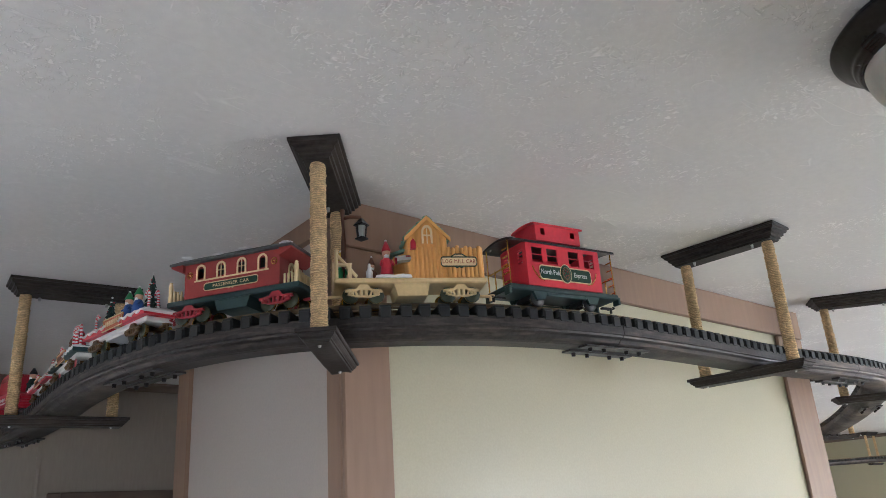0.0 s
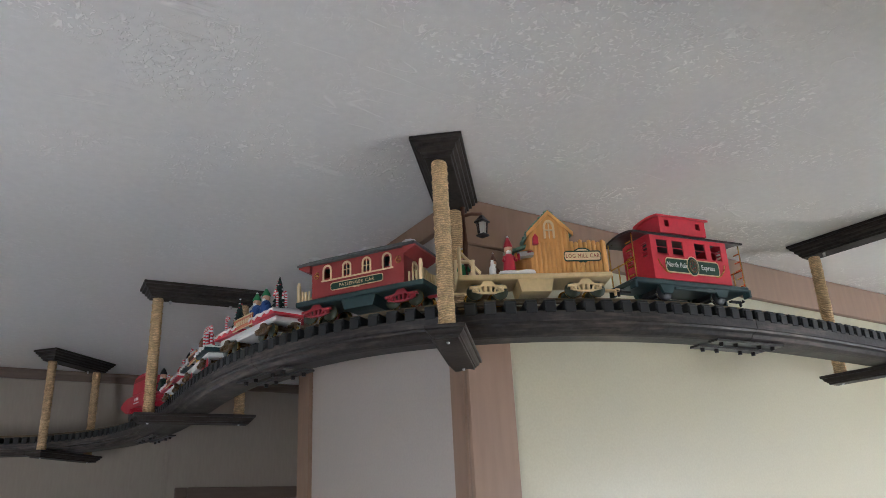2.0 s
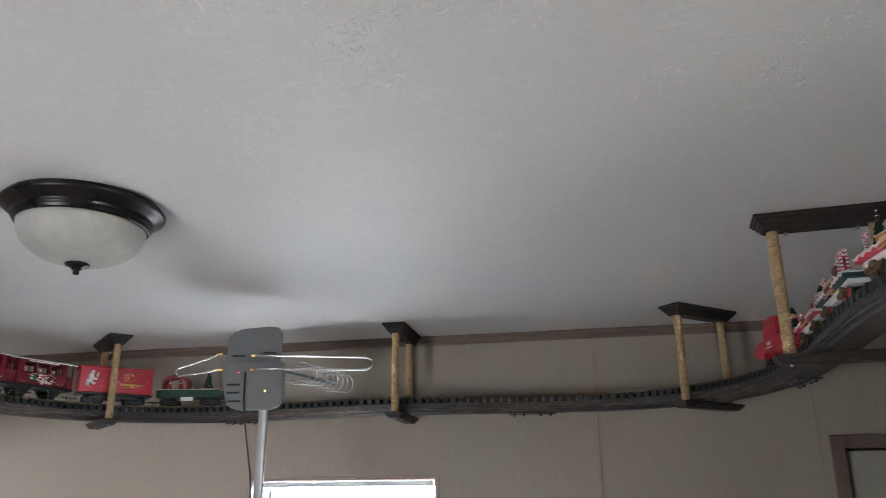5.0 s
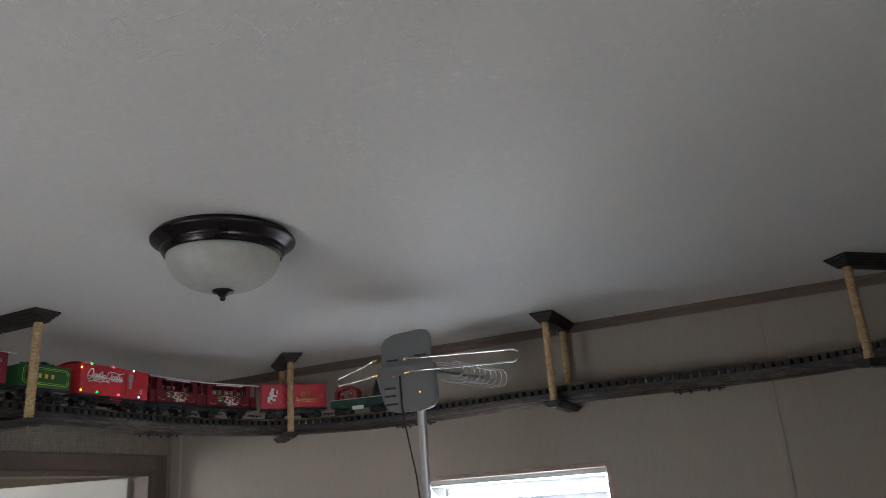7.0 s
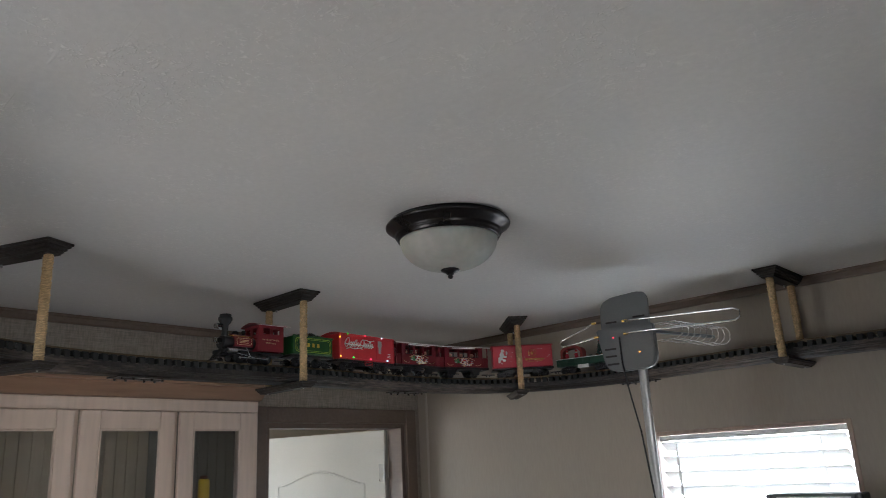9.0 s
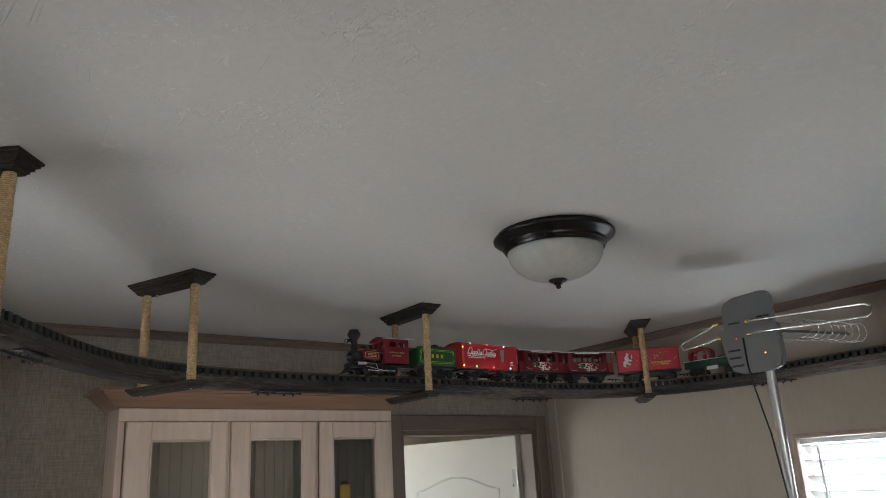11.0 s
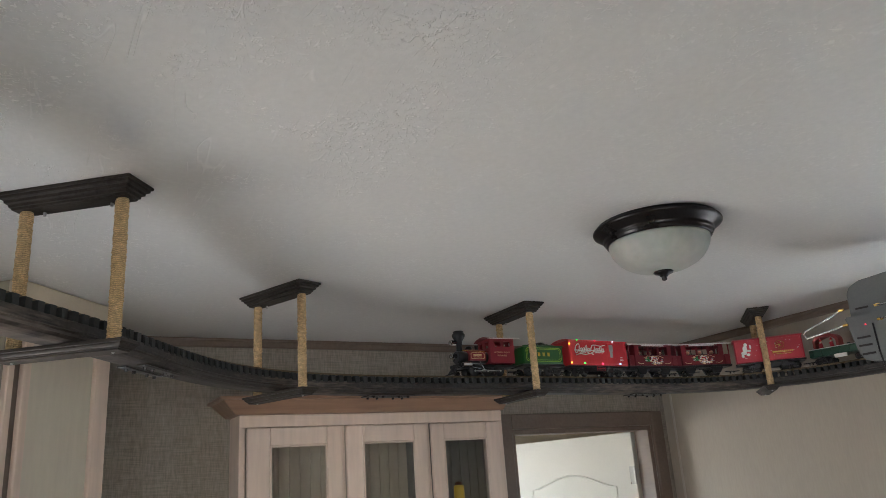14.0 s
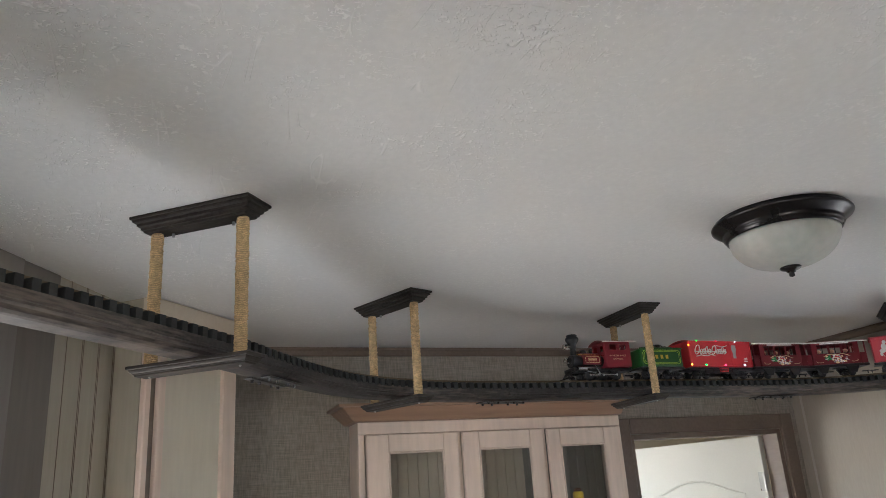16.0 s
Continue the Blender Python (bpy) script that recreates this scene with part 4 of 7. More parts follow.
P_ELF = paint("elf_green_plastic", (0.03, 0.22, 0.07), 0.5)
P_YELLOW = paint("yellow_plastic", (0.72, 0.48, 0.05), 0.4)
P_SIGN = paint("orange_sign_plastic", (0.52, 0.16, 0.06), 0.45)
P_ROOF = paint("grey_green_roof", (0.085, 0.095, 0.095), 0.6, 0.25)
P_PINE = paint("frosted_green_roof", (0.17, 0.30, 0.22), 0.7, 0.4)
P_GREY = paint("dull_grey_plastic", (0.30, 0.31, 0.31), 0.5)
P_DARK = paint("dark_interior", (0.03, 0.025, 0.025), 0.7, 0.2)


def bmn():
    return bmesh.new()


ALONG = Matrix.Rotation(radians(90), 4, "Z")     # turns a drawn-out shape to run along the car


def lettering(text, size, material, parent, m, spread=1.0):
    cu = bpy.data.curves.new("lettering", "FONT")
    cu.body, cu.size, cu.extrude, cu.align_x, cu.align_y = text, size, 0.00025, "CENTER", "CENTER"
    cu.resolution_u = 2
    cu.space_character = spread
    tmp = new("lettering", cu)
    me = bpy.data.meshes.new_from_object(tmp.evaluated_get(bpy.context.evaluated_depsgraph_get()))
    bpy.data.objects.remove(tmp)
    me.materials.clear()
    me.materials.append(material)
    ob = new("lettering", me)
    ob.parent = parent
    ob.matrix_basis = m
    return ob


def side_pose(x, y, z, side=1):
    """Upright on a car's flank, readable from outside."""
    return pose(x, y, z, 90, 0, 180 if side > 0 else 0)


def put_car(name, s, label, category="toy train car"):
    x, y, a = on_line(s)
    return thing(name, Matrix.Translation((x, y, Z_TOP)) @ Matrix.Rotation(a, 4, "Z"), label, category, "cars of the toy train")


WHEEL = {}


def wheel_mesh(r, material):
    key = (r, material.name)
    if key not in WHEEL:
        bm = bmn()
        m = Matrix.Rotation(radians(90), 4, "X")
        lathe(bm, [(r * 0.25, -0.0035), (r * 0.3, -0.003), (r * 0.78, -0.0012), (r * 0.82, -0.0035), (r, -0.0035), (r, 0.002), (r * 1.14, 0.0022), (r * 1.14, 0.0035), (r * 0.25, 0.0035)], seg=18, m=m)
        for f in bm.faces:
            if f.calc_center_median().length > r * 0.86:
                f.material_index = 1
        WHEEL[key] = mesh_of("wheel", bm, [material, P_GOLD if material is P_WHEEL else P_SILVER])
    return WHEEL[key]


def add_wheels(parent, xs, r, material, gauge=0.0225):
    for x in xs:
        for sg in (1, -1):
            w = new("wheel", wheel_mesh(r, material))
            w.parent = parent
            w.matrix_basis = pose(x, sg * gauge, r, 0, 0, 0 if sg < 0 else 180)


def bogie(car, x, material, base=0.044, r=0.0125, wheel=None, out=0.033, top=0.026):
    """A four-wheeled truck with ornate side frames."""
    bm = bmn()
    h = base / 2
    arch = [(-h - 0.010, 0.0150), (-h - 0.009, 0.0192), (-h * 0.62, 0.0205), (-h * 0.45, 0.0235), (-0.010, 0.0240), (-0.006, 0.0280), (0.006, 0.0280), (0.010, 0.0240),
            (h * 0.45, 0.0235), (h * 0.62, 0.0205), (h + 0.009, 0.0192), (h + 0.010, 0.0150), (h * 0.70, 0.0162), (h * 0.40, 0.0188), (-h * 0.40, 0.0188), (-h * 0.70, 0.0162)]
    foot = [(-h - 0.006, 0.0108), (-h * 0.5, 0.0060), (h * 0.5, 0.0060), (h + 0.006, 0.0108), (h * 0.45, 0.0090), (-h * 0.45, 0.0090)]
    for sg in (1, -1):
        y0, y1 = sorted((sg * out, sg * (out + 0.005)))
        for poly in (arch, foot):
            prism(bm, [(x + px, pz) for px, pz in poly], y0, y1)
        for q in (1, -1):
            prism(bm, [(x + q * px, pz) for px, pz in ((h * 0.72, 0.0170), (h * 0.58, 0.0175), (0.0085, 0.0088), (0.0125, 0.0084))], y0 + 0.0008, y1 - 0.0008)
            rod(bm, (x + q * 0.0042, sg * (out + 0.0025), 0.0085), (x + q * 0.0042, sg * (out + 0.0025), 0.0192), 0.0029, seg=8)
            box(bm, (x + q * h, sg * (out + 0.0032), 0.0135), (0.0105, 0.0064, 0.0088), 0.0018)
            ball(bm, (x + q * h, sg * (out + 0.0066), 0.0135), (0.0032, 0.0014, 0.0032), 0, 1)
    box(bm, (x, 0, 0.0215), (0.014, out * 2 + 0.006, 0.007), 0.001)
    rod(bm, (x, 0, 0.024), (x, 0, top), 0.008)
    b = part("bogie", bm, material, car)
    add_wheels(b, (x - h, x + h), r, wheel or P_SILVER)
    return b


def coupler(car, x, material):
    sg = 1 if x > 0 else -1
    bm = bmn()
    box(bm, (x - sg * 0.004, 0, 0.017), (0.024, 0.008, 0.004), 0.001)
    tube(bm, [(x + sg * 0.006, -0.008, 0.0175), (x + sg * 0.013, -0.006, 0.0175), (x + sg * 0.015, 0, 0.0175), (x + sg * 0.013, 0.006, 0.0175), (x + sg * 0.006, 0.008, 0.0175)], 0.0016, 6)
    box(bm, (x + sg * 0.008, 0, 0.013), (0.004, 0.005, 0.010), 0.001)
    part("coupler", bm, material, car)


def walled_body(car, name, x0, x1, w, z0, z1, holes, material, end_holes=(), t=0.0028):
    """A hollow car body: flanks with openings (x0, x1, z0, z1), ends with openings (y0, y1, z0, z1)."""
    bm = bmn()

    def panel(u0, u1, hs, put):
        hs = sorted(hs)
        cur = u0
        for a, b, c, d in hs:
            if a > cur + 1e-6:
                put(cur, a, z0, z1)
            put(a, b, z0, c)
            put(a, b, d, z1)
            cur = b
        put(cur, u1, z0, z1)

    for sg in (1, -1):
        y = sg * (w / 2 - t / 2)
        panel(x0, x1, holes, lambda a, b, c, d: box(bm, *span(a, b, y - t / 2, y + t / 2, c, d)))
    for x in (x0 + t / 2, x1 - t / 2):
        panel(-w / 2 + t, w / 2 - t, end_holes, lambda a, b, c, d: box(bm, *span(x - t / 2, x + t / 2, a, b, c, d)))
    bmesh.ops.remove_doubles(bm, verts=bm.verts, dist=1e-6)
    return part(name, bm, material, car)


def arc_roof(car, x0, x1, w, z, rise, thick, material, name="roof", label="", mi=0):
    bm = bmn()
    k = 10
    up = [(-w / 2 + w * i / k, z + rise * (1 - (2 * i / k - 1) ** 2)) for i in range(k + 1)]
    prism(bm, up + [(u, v - thick) for u, v in reversed(up)], -x1, -x0, 0, ALONG)
    return part(name, bm, material, car, label)


def arched_frame(bm, x, z, w, h, y, out, bars=True, mi=0):
    """An arched window surround with muntins on the flank at y."""
    ring = [(x - w / 2, z)] + [(x - w / 2 * math.cos(math.pi * i / 8), z + h - w / 2 + w / 2 * math.sin(math.pi * i / 8)) for i in range(9)] + [(x + w / 2, z)]
    inner = [(x + (px - x) * 0.66, z + (pz - z) * 0.86 + 0.0006) for px, pz in ring]
    ya, yb = min(y, y + out), max(y, y + out)
    for (a, b), (c, d) in zip(zip(ring, ring[1:]), zip(inner, inner[1:])):
        prism(bm, [a, b, d, c], ya, yb, mi)
    if bars:
        box(bm, *span(x - 0.0007, x + 0.0007, ya, yb, z, z + h * 0.9), mi=mi)
        box(bm, *span(x - w * 0.36, x + w * 0.36, ya, yb, z + h * 0.42, z + h * 0.42 + 0.0014), mi=mi)


def rounded(x0, x1, z0, z1, r, k=4):
    pts = []
    for cx, cz, a0 in ((x1 - r, z1 - r, 0), (x0 + r, z1 - r, 90), (x0 + r, z0 + r, 180), (x1 - r, z0 + r, 270)):
        pts += [(cx + r * math.cos(radians(a0 + 90 * i / k)), cz + r * math.sin(radians(a0 + 90 * i / k))) for i in range(k + 1)]
    return pts


def sign_plate(car, x, z, w, h, y, text, back, edge, ink, size, label=""):
    """A name board on the flank at y > 0, with a raised rim."""
    bm = bmn()
    prism(bm, rounded(x - w / 2, x + w / 2, z - h / 2, z + h / 2, h * 0.3), y, y + 0.0012)
    b = part("name_board", bm, back, car, label)
    bm = bmn()
    tube(bm, [(px, y + 0.0012, pz) for px, pz in rounded(x - w / 2, x + w / 2, z - h / 2, z + h / 2, h * 0.3)], 0.0009, 6, 0, True)
    tube(bm, [(x - 0.008, y + 0.0012, z - h / 2), (x - 0.004, y + 0.0012, z - h / 2 - 0.002), (x, y + 0.0012, z - h / 2 - 0.0005), (x + 0.004, y + 0.0012, z - h / 2 - 0.002), (x + 0.008, y + 0.0012, z - h / 2)], 0.0008, 6)
    part("rim", bm, edge, b)
    if text:
        lettering(text, size, ink, b, side_pose(x, y + 0.0014, z), 1.15)
    return b


def figurine(car, x, y, z, h, body, hat, head=None, lean=0.0, name="figurine", label="", arms=True):
    """A small moulded figure, one plain piece."""
    bm = bmn()
    m = Matrix.Translation((x, y, z)) @ Matrix.Rotation(lean, 4, "Y")
    lathe(bm, [(h * 0.17, 0), (h * 0.21, h * 0.04), (h * 0.19, h * 0.28), (h * 0.15, h * 0.46), (h * 0.10, h * 0.54)], seg=12, m=m)
    c = m @ Vector((0, 0, h * 0.64))
    ball(bm, c, h * 0.135, 1)
    lathe(bm, [(h * 0.14, h * 0.70), (h * 0.145, h * 0.74), (h * 0.10, h * 0.84), (h * 0.035, h * 0.96)], seg=12, mi=2, m=m)
    ball(bm, m @ Vector((0, 0, h * 0.97)), h * 0.045, 3, 1)
    ball(bm, m @ Vector((0, h * 0.07, h * 0.57)), (h * 0.10, h * 0.07, h * 0.08), 3, 1)
    if arms:
        for sg in (1, -1):
            rod(bm, m @ Vector((sg * h * 0.14, 0, h * 0.46)), m @ Vector((sg * h * 0.2, h * 0.14, h * 0.34)), h * 0.05, h * 0.04, 8)
    return part(name, bm, [body, head or P_SKIN, hat, P_WHITE], car, label)


def fir(car, x, y, z, h, r, material=None, tiers=7, name="christmas_tree", dots=True):
    bm = bmn()
    rod(bm, (x, y, z), (x, y, z + h * 0.12), r * 0.18, seg=6, mi=1)
    rng = random.Random(int(x * 1e4) + int(h * 1e5))
    for i in range(tiers):
        a = i / tiers
        r0, zb, zt = r * (1 - a * 0.88), z + h * (0.08 + 0.86 * a), z + h * (0.08 + 0.86 * a) + h * 1.5 / tiers
        k = 11
        tip = bm.verts.new((x, y, min(zt, z + h)))
        hub = bm.verts.new((x, y, zb + h * 0.02))
        ring = []
        for j in range(2 * k):
            q = r0 * (1.0 if j % 2 == 0 else 0.72) * rng.uniform(0.92, 1.08)
            t = math.pi * j / k + i
            ring.append(bm.verts.new((x + q * math.cos(t), y + q * math.sin(t), zb - (0.004 if j % 2 == 0 else 0) + rng.uniform(-0.001, 0.001))))
        for j in range(2 * k):
            bm.faces.new((ring[j], ring[(j + 1) % (2 * k)], tip))
            bm.faces.new((ring[(j + 1) % (2 * k)], ring[j], hub))
        if dots:
            for j in range(4):
                t = rng.uniform(0, 6.28)
                ball(bm, (x + r0 * 0.8 * math.cos(t), y + r0 * 0.8 * math.sin(t), zb + 0.003), 0.0016, 2 + j % 2, 1)
    ball(bm, (x, y, z + h), 0.0022, 3, 1)
    return part(name, bm, [material or P_LEAF, P_BROWN, P_RED, P_WHITE], car)


def cane(bm, x, y, z, h, dx, dy=0.0, r=0.0026):
    """A striped sugar cane, its hook towards (dx, dy)."""
    d = Vector((dx, dy, 0)).normalized() * 0.006
    pts = [Vector((x, y, z + h * 0.82 * i / 10)) for i in range(11)]
    pts += [Vector((x, y, z + h * 0.82)) + d * (1 - math.cos(math.pi * i / 6)) + Vector((0, 0, 0.0075 * math.sin(math.pi * i / 6))) for i in range(1, 7)]
    pts.append(pts[-1] + Vector((0, 0, -0.004)))
    rings = []
    for i, p in enumerate(pts):
        q = (pts[min(i + 1, len(pts) - 1)] - pts[max(i - 1, 0)]).to_track_quat("Z", "Y")
        rings.append([bm.verts.new(p + q @ Vector((r * math.cos(math.pi * j / 4), r * math.sin(math.pi * j / 4), 0))) for j in range(8)])
    for i, (a, b) in enumerate(zip(rings, rings[1:])):
        for j in range(8):
            f = bm.faces.new((a[j], a[(j + 1) % 8], b[(j + 1) % 8], b[j]))
            f.smooth, f.material_index = True, ((i + j // 3) % 2)
    bm.faces.new(rings[0][::-1])
    bm.faces.new(rings[-1])


def canes(car, spots):
    for x, y, z, h, dx in spots:
        bm = bmn()
        cane(bm, x, y, z, h, dx)
        part("sugar_cane", bm, [P_WHITE, P_RED], car)


def snow_hump(car, x0, x1, w, z0, z1, edge, seed):
    """A drift with a coloured scalloped border under it."""
    rng = random.Random(seed)
    k = 14
    xs = [x0 + (x1 - x0) * i / k for i in range(k + 1)]
    rim = [z0 + 0.010 + 0.003 * math.sin(i * 1.7 + seed) for i in range(k + 1)]
    bm = bmn()
    prism(bm, [(xs[0], z0)] + [(x, r) for x, r in zip(xs, rim)] + [(xs[-1], z0)], -w / 2, w / 2)
    b = part("deck_border", bm, edge, car)
    bm = bmn()
    ny = 7
    grid = []
    for i, x in enumerate(xs):
        a = 1 - abs(2 * i / k - 1) ** 3.2
        row = []
        for j in range(ny + 1):
            v = 2 * j / ny - 1
            c = 1 - abs(v) ** 3.5
            zz = rim[i] - 0.002 + (z1 - rim[i]) * (0.15 + 0.85 * a * c) + 0.0012 * rng.uniform(-1, 1)
            row.append(bm.verts.new((x + (0.002 if i == k else -0.002 if i == 0 else 0), v * (w / 2 + 0.0025), zz)))
        grid.append(row)
    low = [[bm.verts.new((v.co.x, v.co.y, rim[i] - 0.0035)) for v in row] for i, row in enumerate(grid)]
    for i in range(k):
        for j in range(ny):
            f = bm.faces.new((grid[i][j], grid[i + 1][j], grid[i + 1][j + 1], grid[i][j + 1]))
            f.smooth = True
            bm.faces.new((low[i][j], low[i][j + 1], low[i + 1][j + 1], low[i + 1][j]))
        for g in (0, ny):
            bm.faces.new((grid[i][g], grid[i + 1][g], low[i + 1][g], low[i][g]))
    for i in (0, k):
        for j in range(ny):
            bm.faces.new((grid[i][j], grid[i][j + 1], low[i][j + 1], low[i][j]))
    part("snow", bm, P_WHITE, car)
    return b


TAIL, HEAD = 0.483, 2.625
P_WHEEL = paint("dark_green_brass_wheel", (0.045, 0.055, 0.030), 0.45, 0.2, 0, 0.3)


def set_height(car, z0, k):
    """Brings a car's upper works to their true height above z0."""
    for ob in car.children_recursive:
        if ob.name.split(".")[0] == "lettering":
            ob.location.z = z0 + (ob.location.z - z0) * k
            for v in ob.data.vertices:
                v.co.y *= k
        elif ob.name.split(".")[0] not in ("wheel", "end_door", "lamp"):
            for v in ob.data.vertices:
                if v.co.z > z0:
                    v.co.z = z0 + (v.co.z - z0) * k
        elif ob.name.split(".")[0] == "lamp":
            mid = sum(v.co.z for v in ob.data.vertices) / len(ob.data.vertices)
            for v in ob.data.vertices:
                v.co.z += (mid - z0) * (k - 1)


# ---- caboose ----
def caboose(s):
    c = put_car("caboose", s, "red toy caboose with a raised lookout and a green sign")
    bm = bmn()
    box(bm, *span(-0.125, 0.125, -0.038, 0.038, 0.024, 0.034), 0.002)
    for sg in (1, -1):
        for x in (-0.06, 0.06):
            prism(bm, [(x - 0.016, 0.024), (x + 0.016, 0.024), (x + 0.009, 0.010), (x - 0.009, 0.010)], sg * 0.034 - 0.003, sg * 0.034 + 0.003)
        box(bm, (0, sg * 0.036, 0.020), (0.09, 0.004, 0.006), 0.001)
        for e in (-0.125, 0.125):
            box(bm, (e, sg * 0.030, 0.022), (0.006, 0.016, 0.014), 0.001)
    part("underframe", bm, P_TEAL, c)
    for x in (-0.06, 0.06):
        bm = bmn()
        rod(bm, (x, -0.03, 0.0125), (x, 0.03, 0.0125), 0.003)
        box(bm, (x, 0, 0.018), (0.02, 0.05, 0.008))
        ax = part("axle", bm, P_BLACK, c)
        add_wheels(ax, (x,), 0.0135, P_BLACK)
    holes = [(-0.072, -0.048, 0.066, 0.087), (-0.036, -0.012, 0.066, 0.087), (0.014, 0.038, 0.066, 0.087), (0.048, 0.072, 0.066, 0.087)]
    walled_body(c, "body", -0.085, 0.085, 0.078, 0.034, 0.094, holes, P_RED, [(-0.028, -0.014, 0.066, 0.085), (0.014, 0.028, 0.066, 0.085)])
    bm = bmn()
    for sg in (1, -1):
        for a, b, z0, z1 in holes:
            box(bm, (a + 0.012, sg * 0.0375, 0.077), (0.022, 0.001, 0.0012))
        for e in (-0.0845, 0.0845):
            for q in range(4):
                box(bm, (e, sg * 0.021, 0.068 + q * 0.005), (0.002, 0.013, 0.0016))
    pieces("window_bar", bm, P_CRIMSON, c)
    arc_roof(c, -0.122, 0.122, 0.088, 0.094, 0.005, 0.003, P_BLACK)
    walled_body(c, "lookout", -0.052, 0.052, 0.062, 0.100, 0.124, [(-0.040, -0.030, 0.109, 0.118), (0.030, 0.040, 0.109, 0.118)], P_RED)
    arc_roof(c, -0.058, 0.058, 0.070, 0.124, 0.003, 0.0025, P_RED, "lookout_roof")
    for e in (-1, 1):
        bm = bmn()
        for y in (-0.034, -0.012, 0.012, 0.034):
            rod(bm, (e * 0.120, y, 0.034), (e * 0.120, y, 0.060 if abs(y) < 0.02 else 0.096), 0.0012, seg=6)
        rod(bm, (e * 0.120, -0.034, 0.058), (e * 0.120, 0.034, 0.058), 0.0012, seg=6)
        for q in range(5):
            rod(bm, (e * 0.122, 0.018, 0.038 + q * 0.011), (e * 0.122, 0.032, 0.038 + q * 0.011), 0.001, seg=6)
        part("railing", bm, P_GOLD, c, "thin gold platform railing")
    sg = sign_plate(c, 0, 0.053, 0.118, 0.0185, 0.039, "", P_GREEN, P_CREAM, P_WHITE, 0.009, "dark green sign with a cream rim")
    bm = bmn()
    lathe(bm, [(0.0125, 0), (0.0125, 0.0016), (0.0105, 0.0022), (0.001, 0.0024)], seg=24, m=Matrix.Translation((0, 0.0395, 0.054)) @ Matrix.Rotation(radians(-90), 4, "X"))
    part("medallion", bm, P_GREEN, sg)
    bm = bmn()
    tube(bm, [(0.0125 * math.cos(i * 0.2618), 0.0405, 0.054 + 0.0125 * math.sin(i * 0.2618)) for i in range(24)], 0.0009, 6, 0, True)
    part("ring", bm, P_CREAM, sg)
    bm = bmn()
    for i in range(16):
        ball(bm, (0.0078 * math.cos(i * 0.3927), 0.0418, 0.054 + 0.0078 * math.sin(i * 0.3927)), (0.0019, 0.0008, 0.0019), 0, 1)
    part("wreath", bm, P_BRONZE, sg)
    bm = bmn()
    for i in range(5):
        ball(bm, (0.0040 * math.cos(i * 1.2566), 0.0419, 0.054 + 0.0040 * math.sin(i * 1.2566)), (0.0014, 0.0008, 0.0017), 0, 1)
    part("berry", bm, P_BRICK, sg)
    lettering("North Pole", 0.0098, P_WHITE, sg, side_pose(0.034, 0.0405, 0.0535))
    lettering("Express", 0.0098, P_WHITE, sg, side_pose(-0.034, 0.0405, 0.0535))
    bm = bmn()
    for q in (1, -1):
        tube(bm, [(q * 0.074, 0.0395, 0.060), (q * 0.070, 0.040, 0.052), (q * 0.060, 0.040, 0.044), (q * 0.050, 0.0395, 0.042)], 0.0009, 6)
    pieces("scroll", bm, P_GOLD, c)
    for x in (-0.128, 0.128):
        coupler(c, x, P_BLACK)
    set_height(c, 0.034, 1.38)


caboose(0.151 + TAIL)


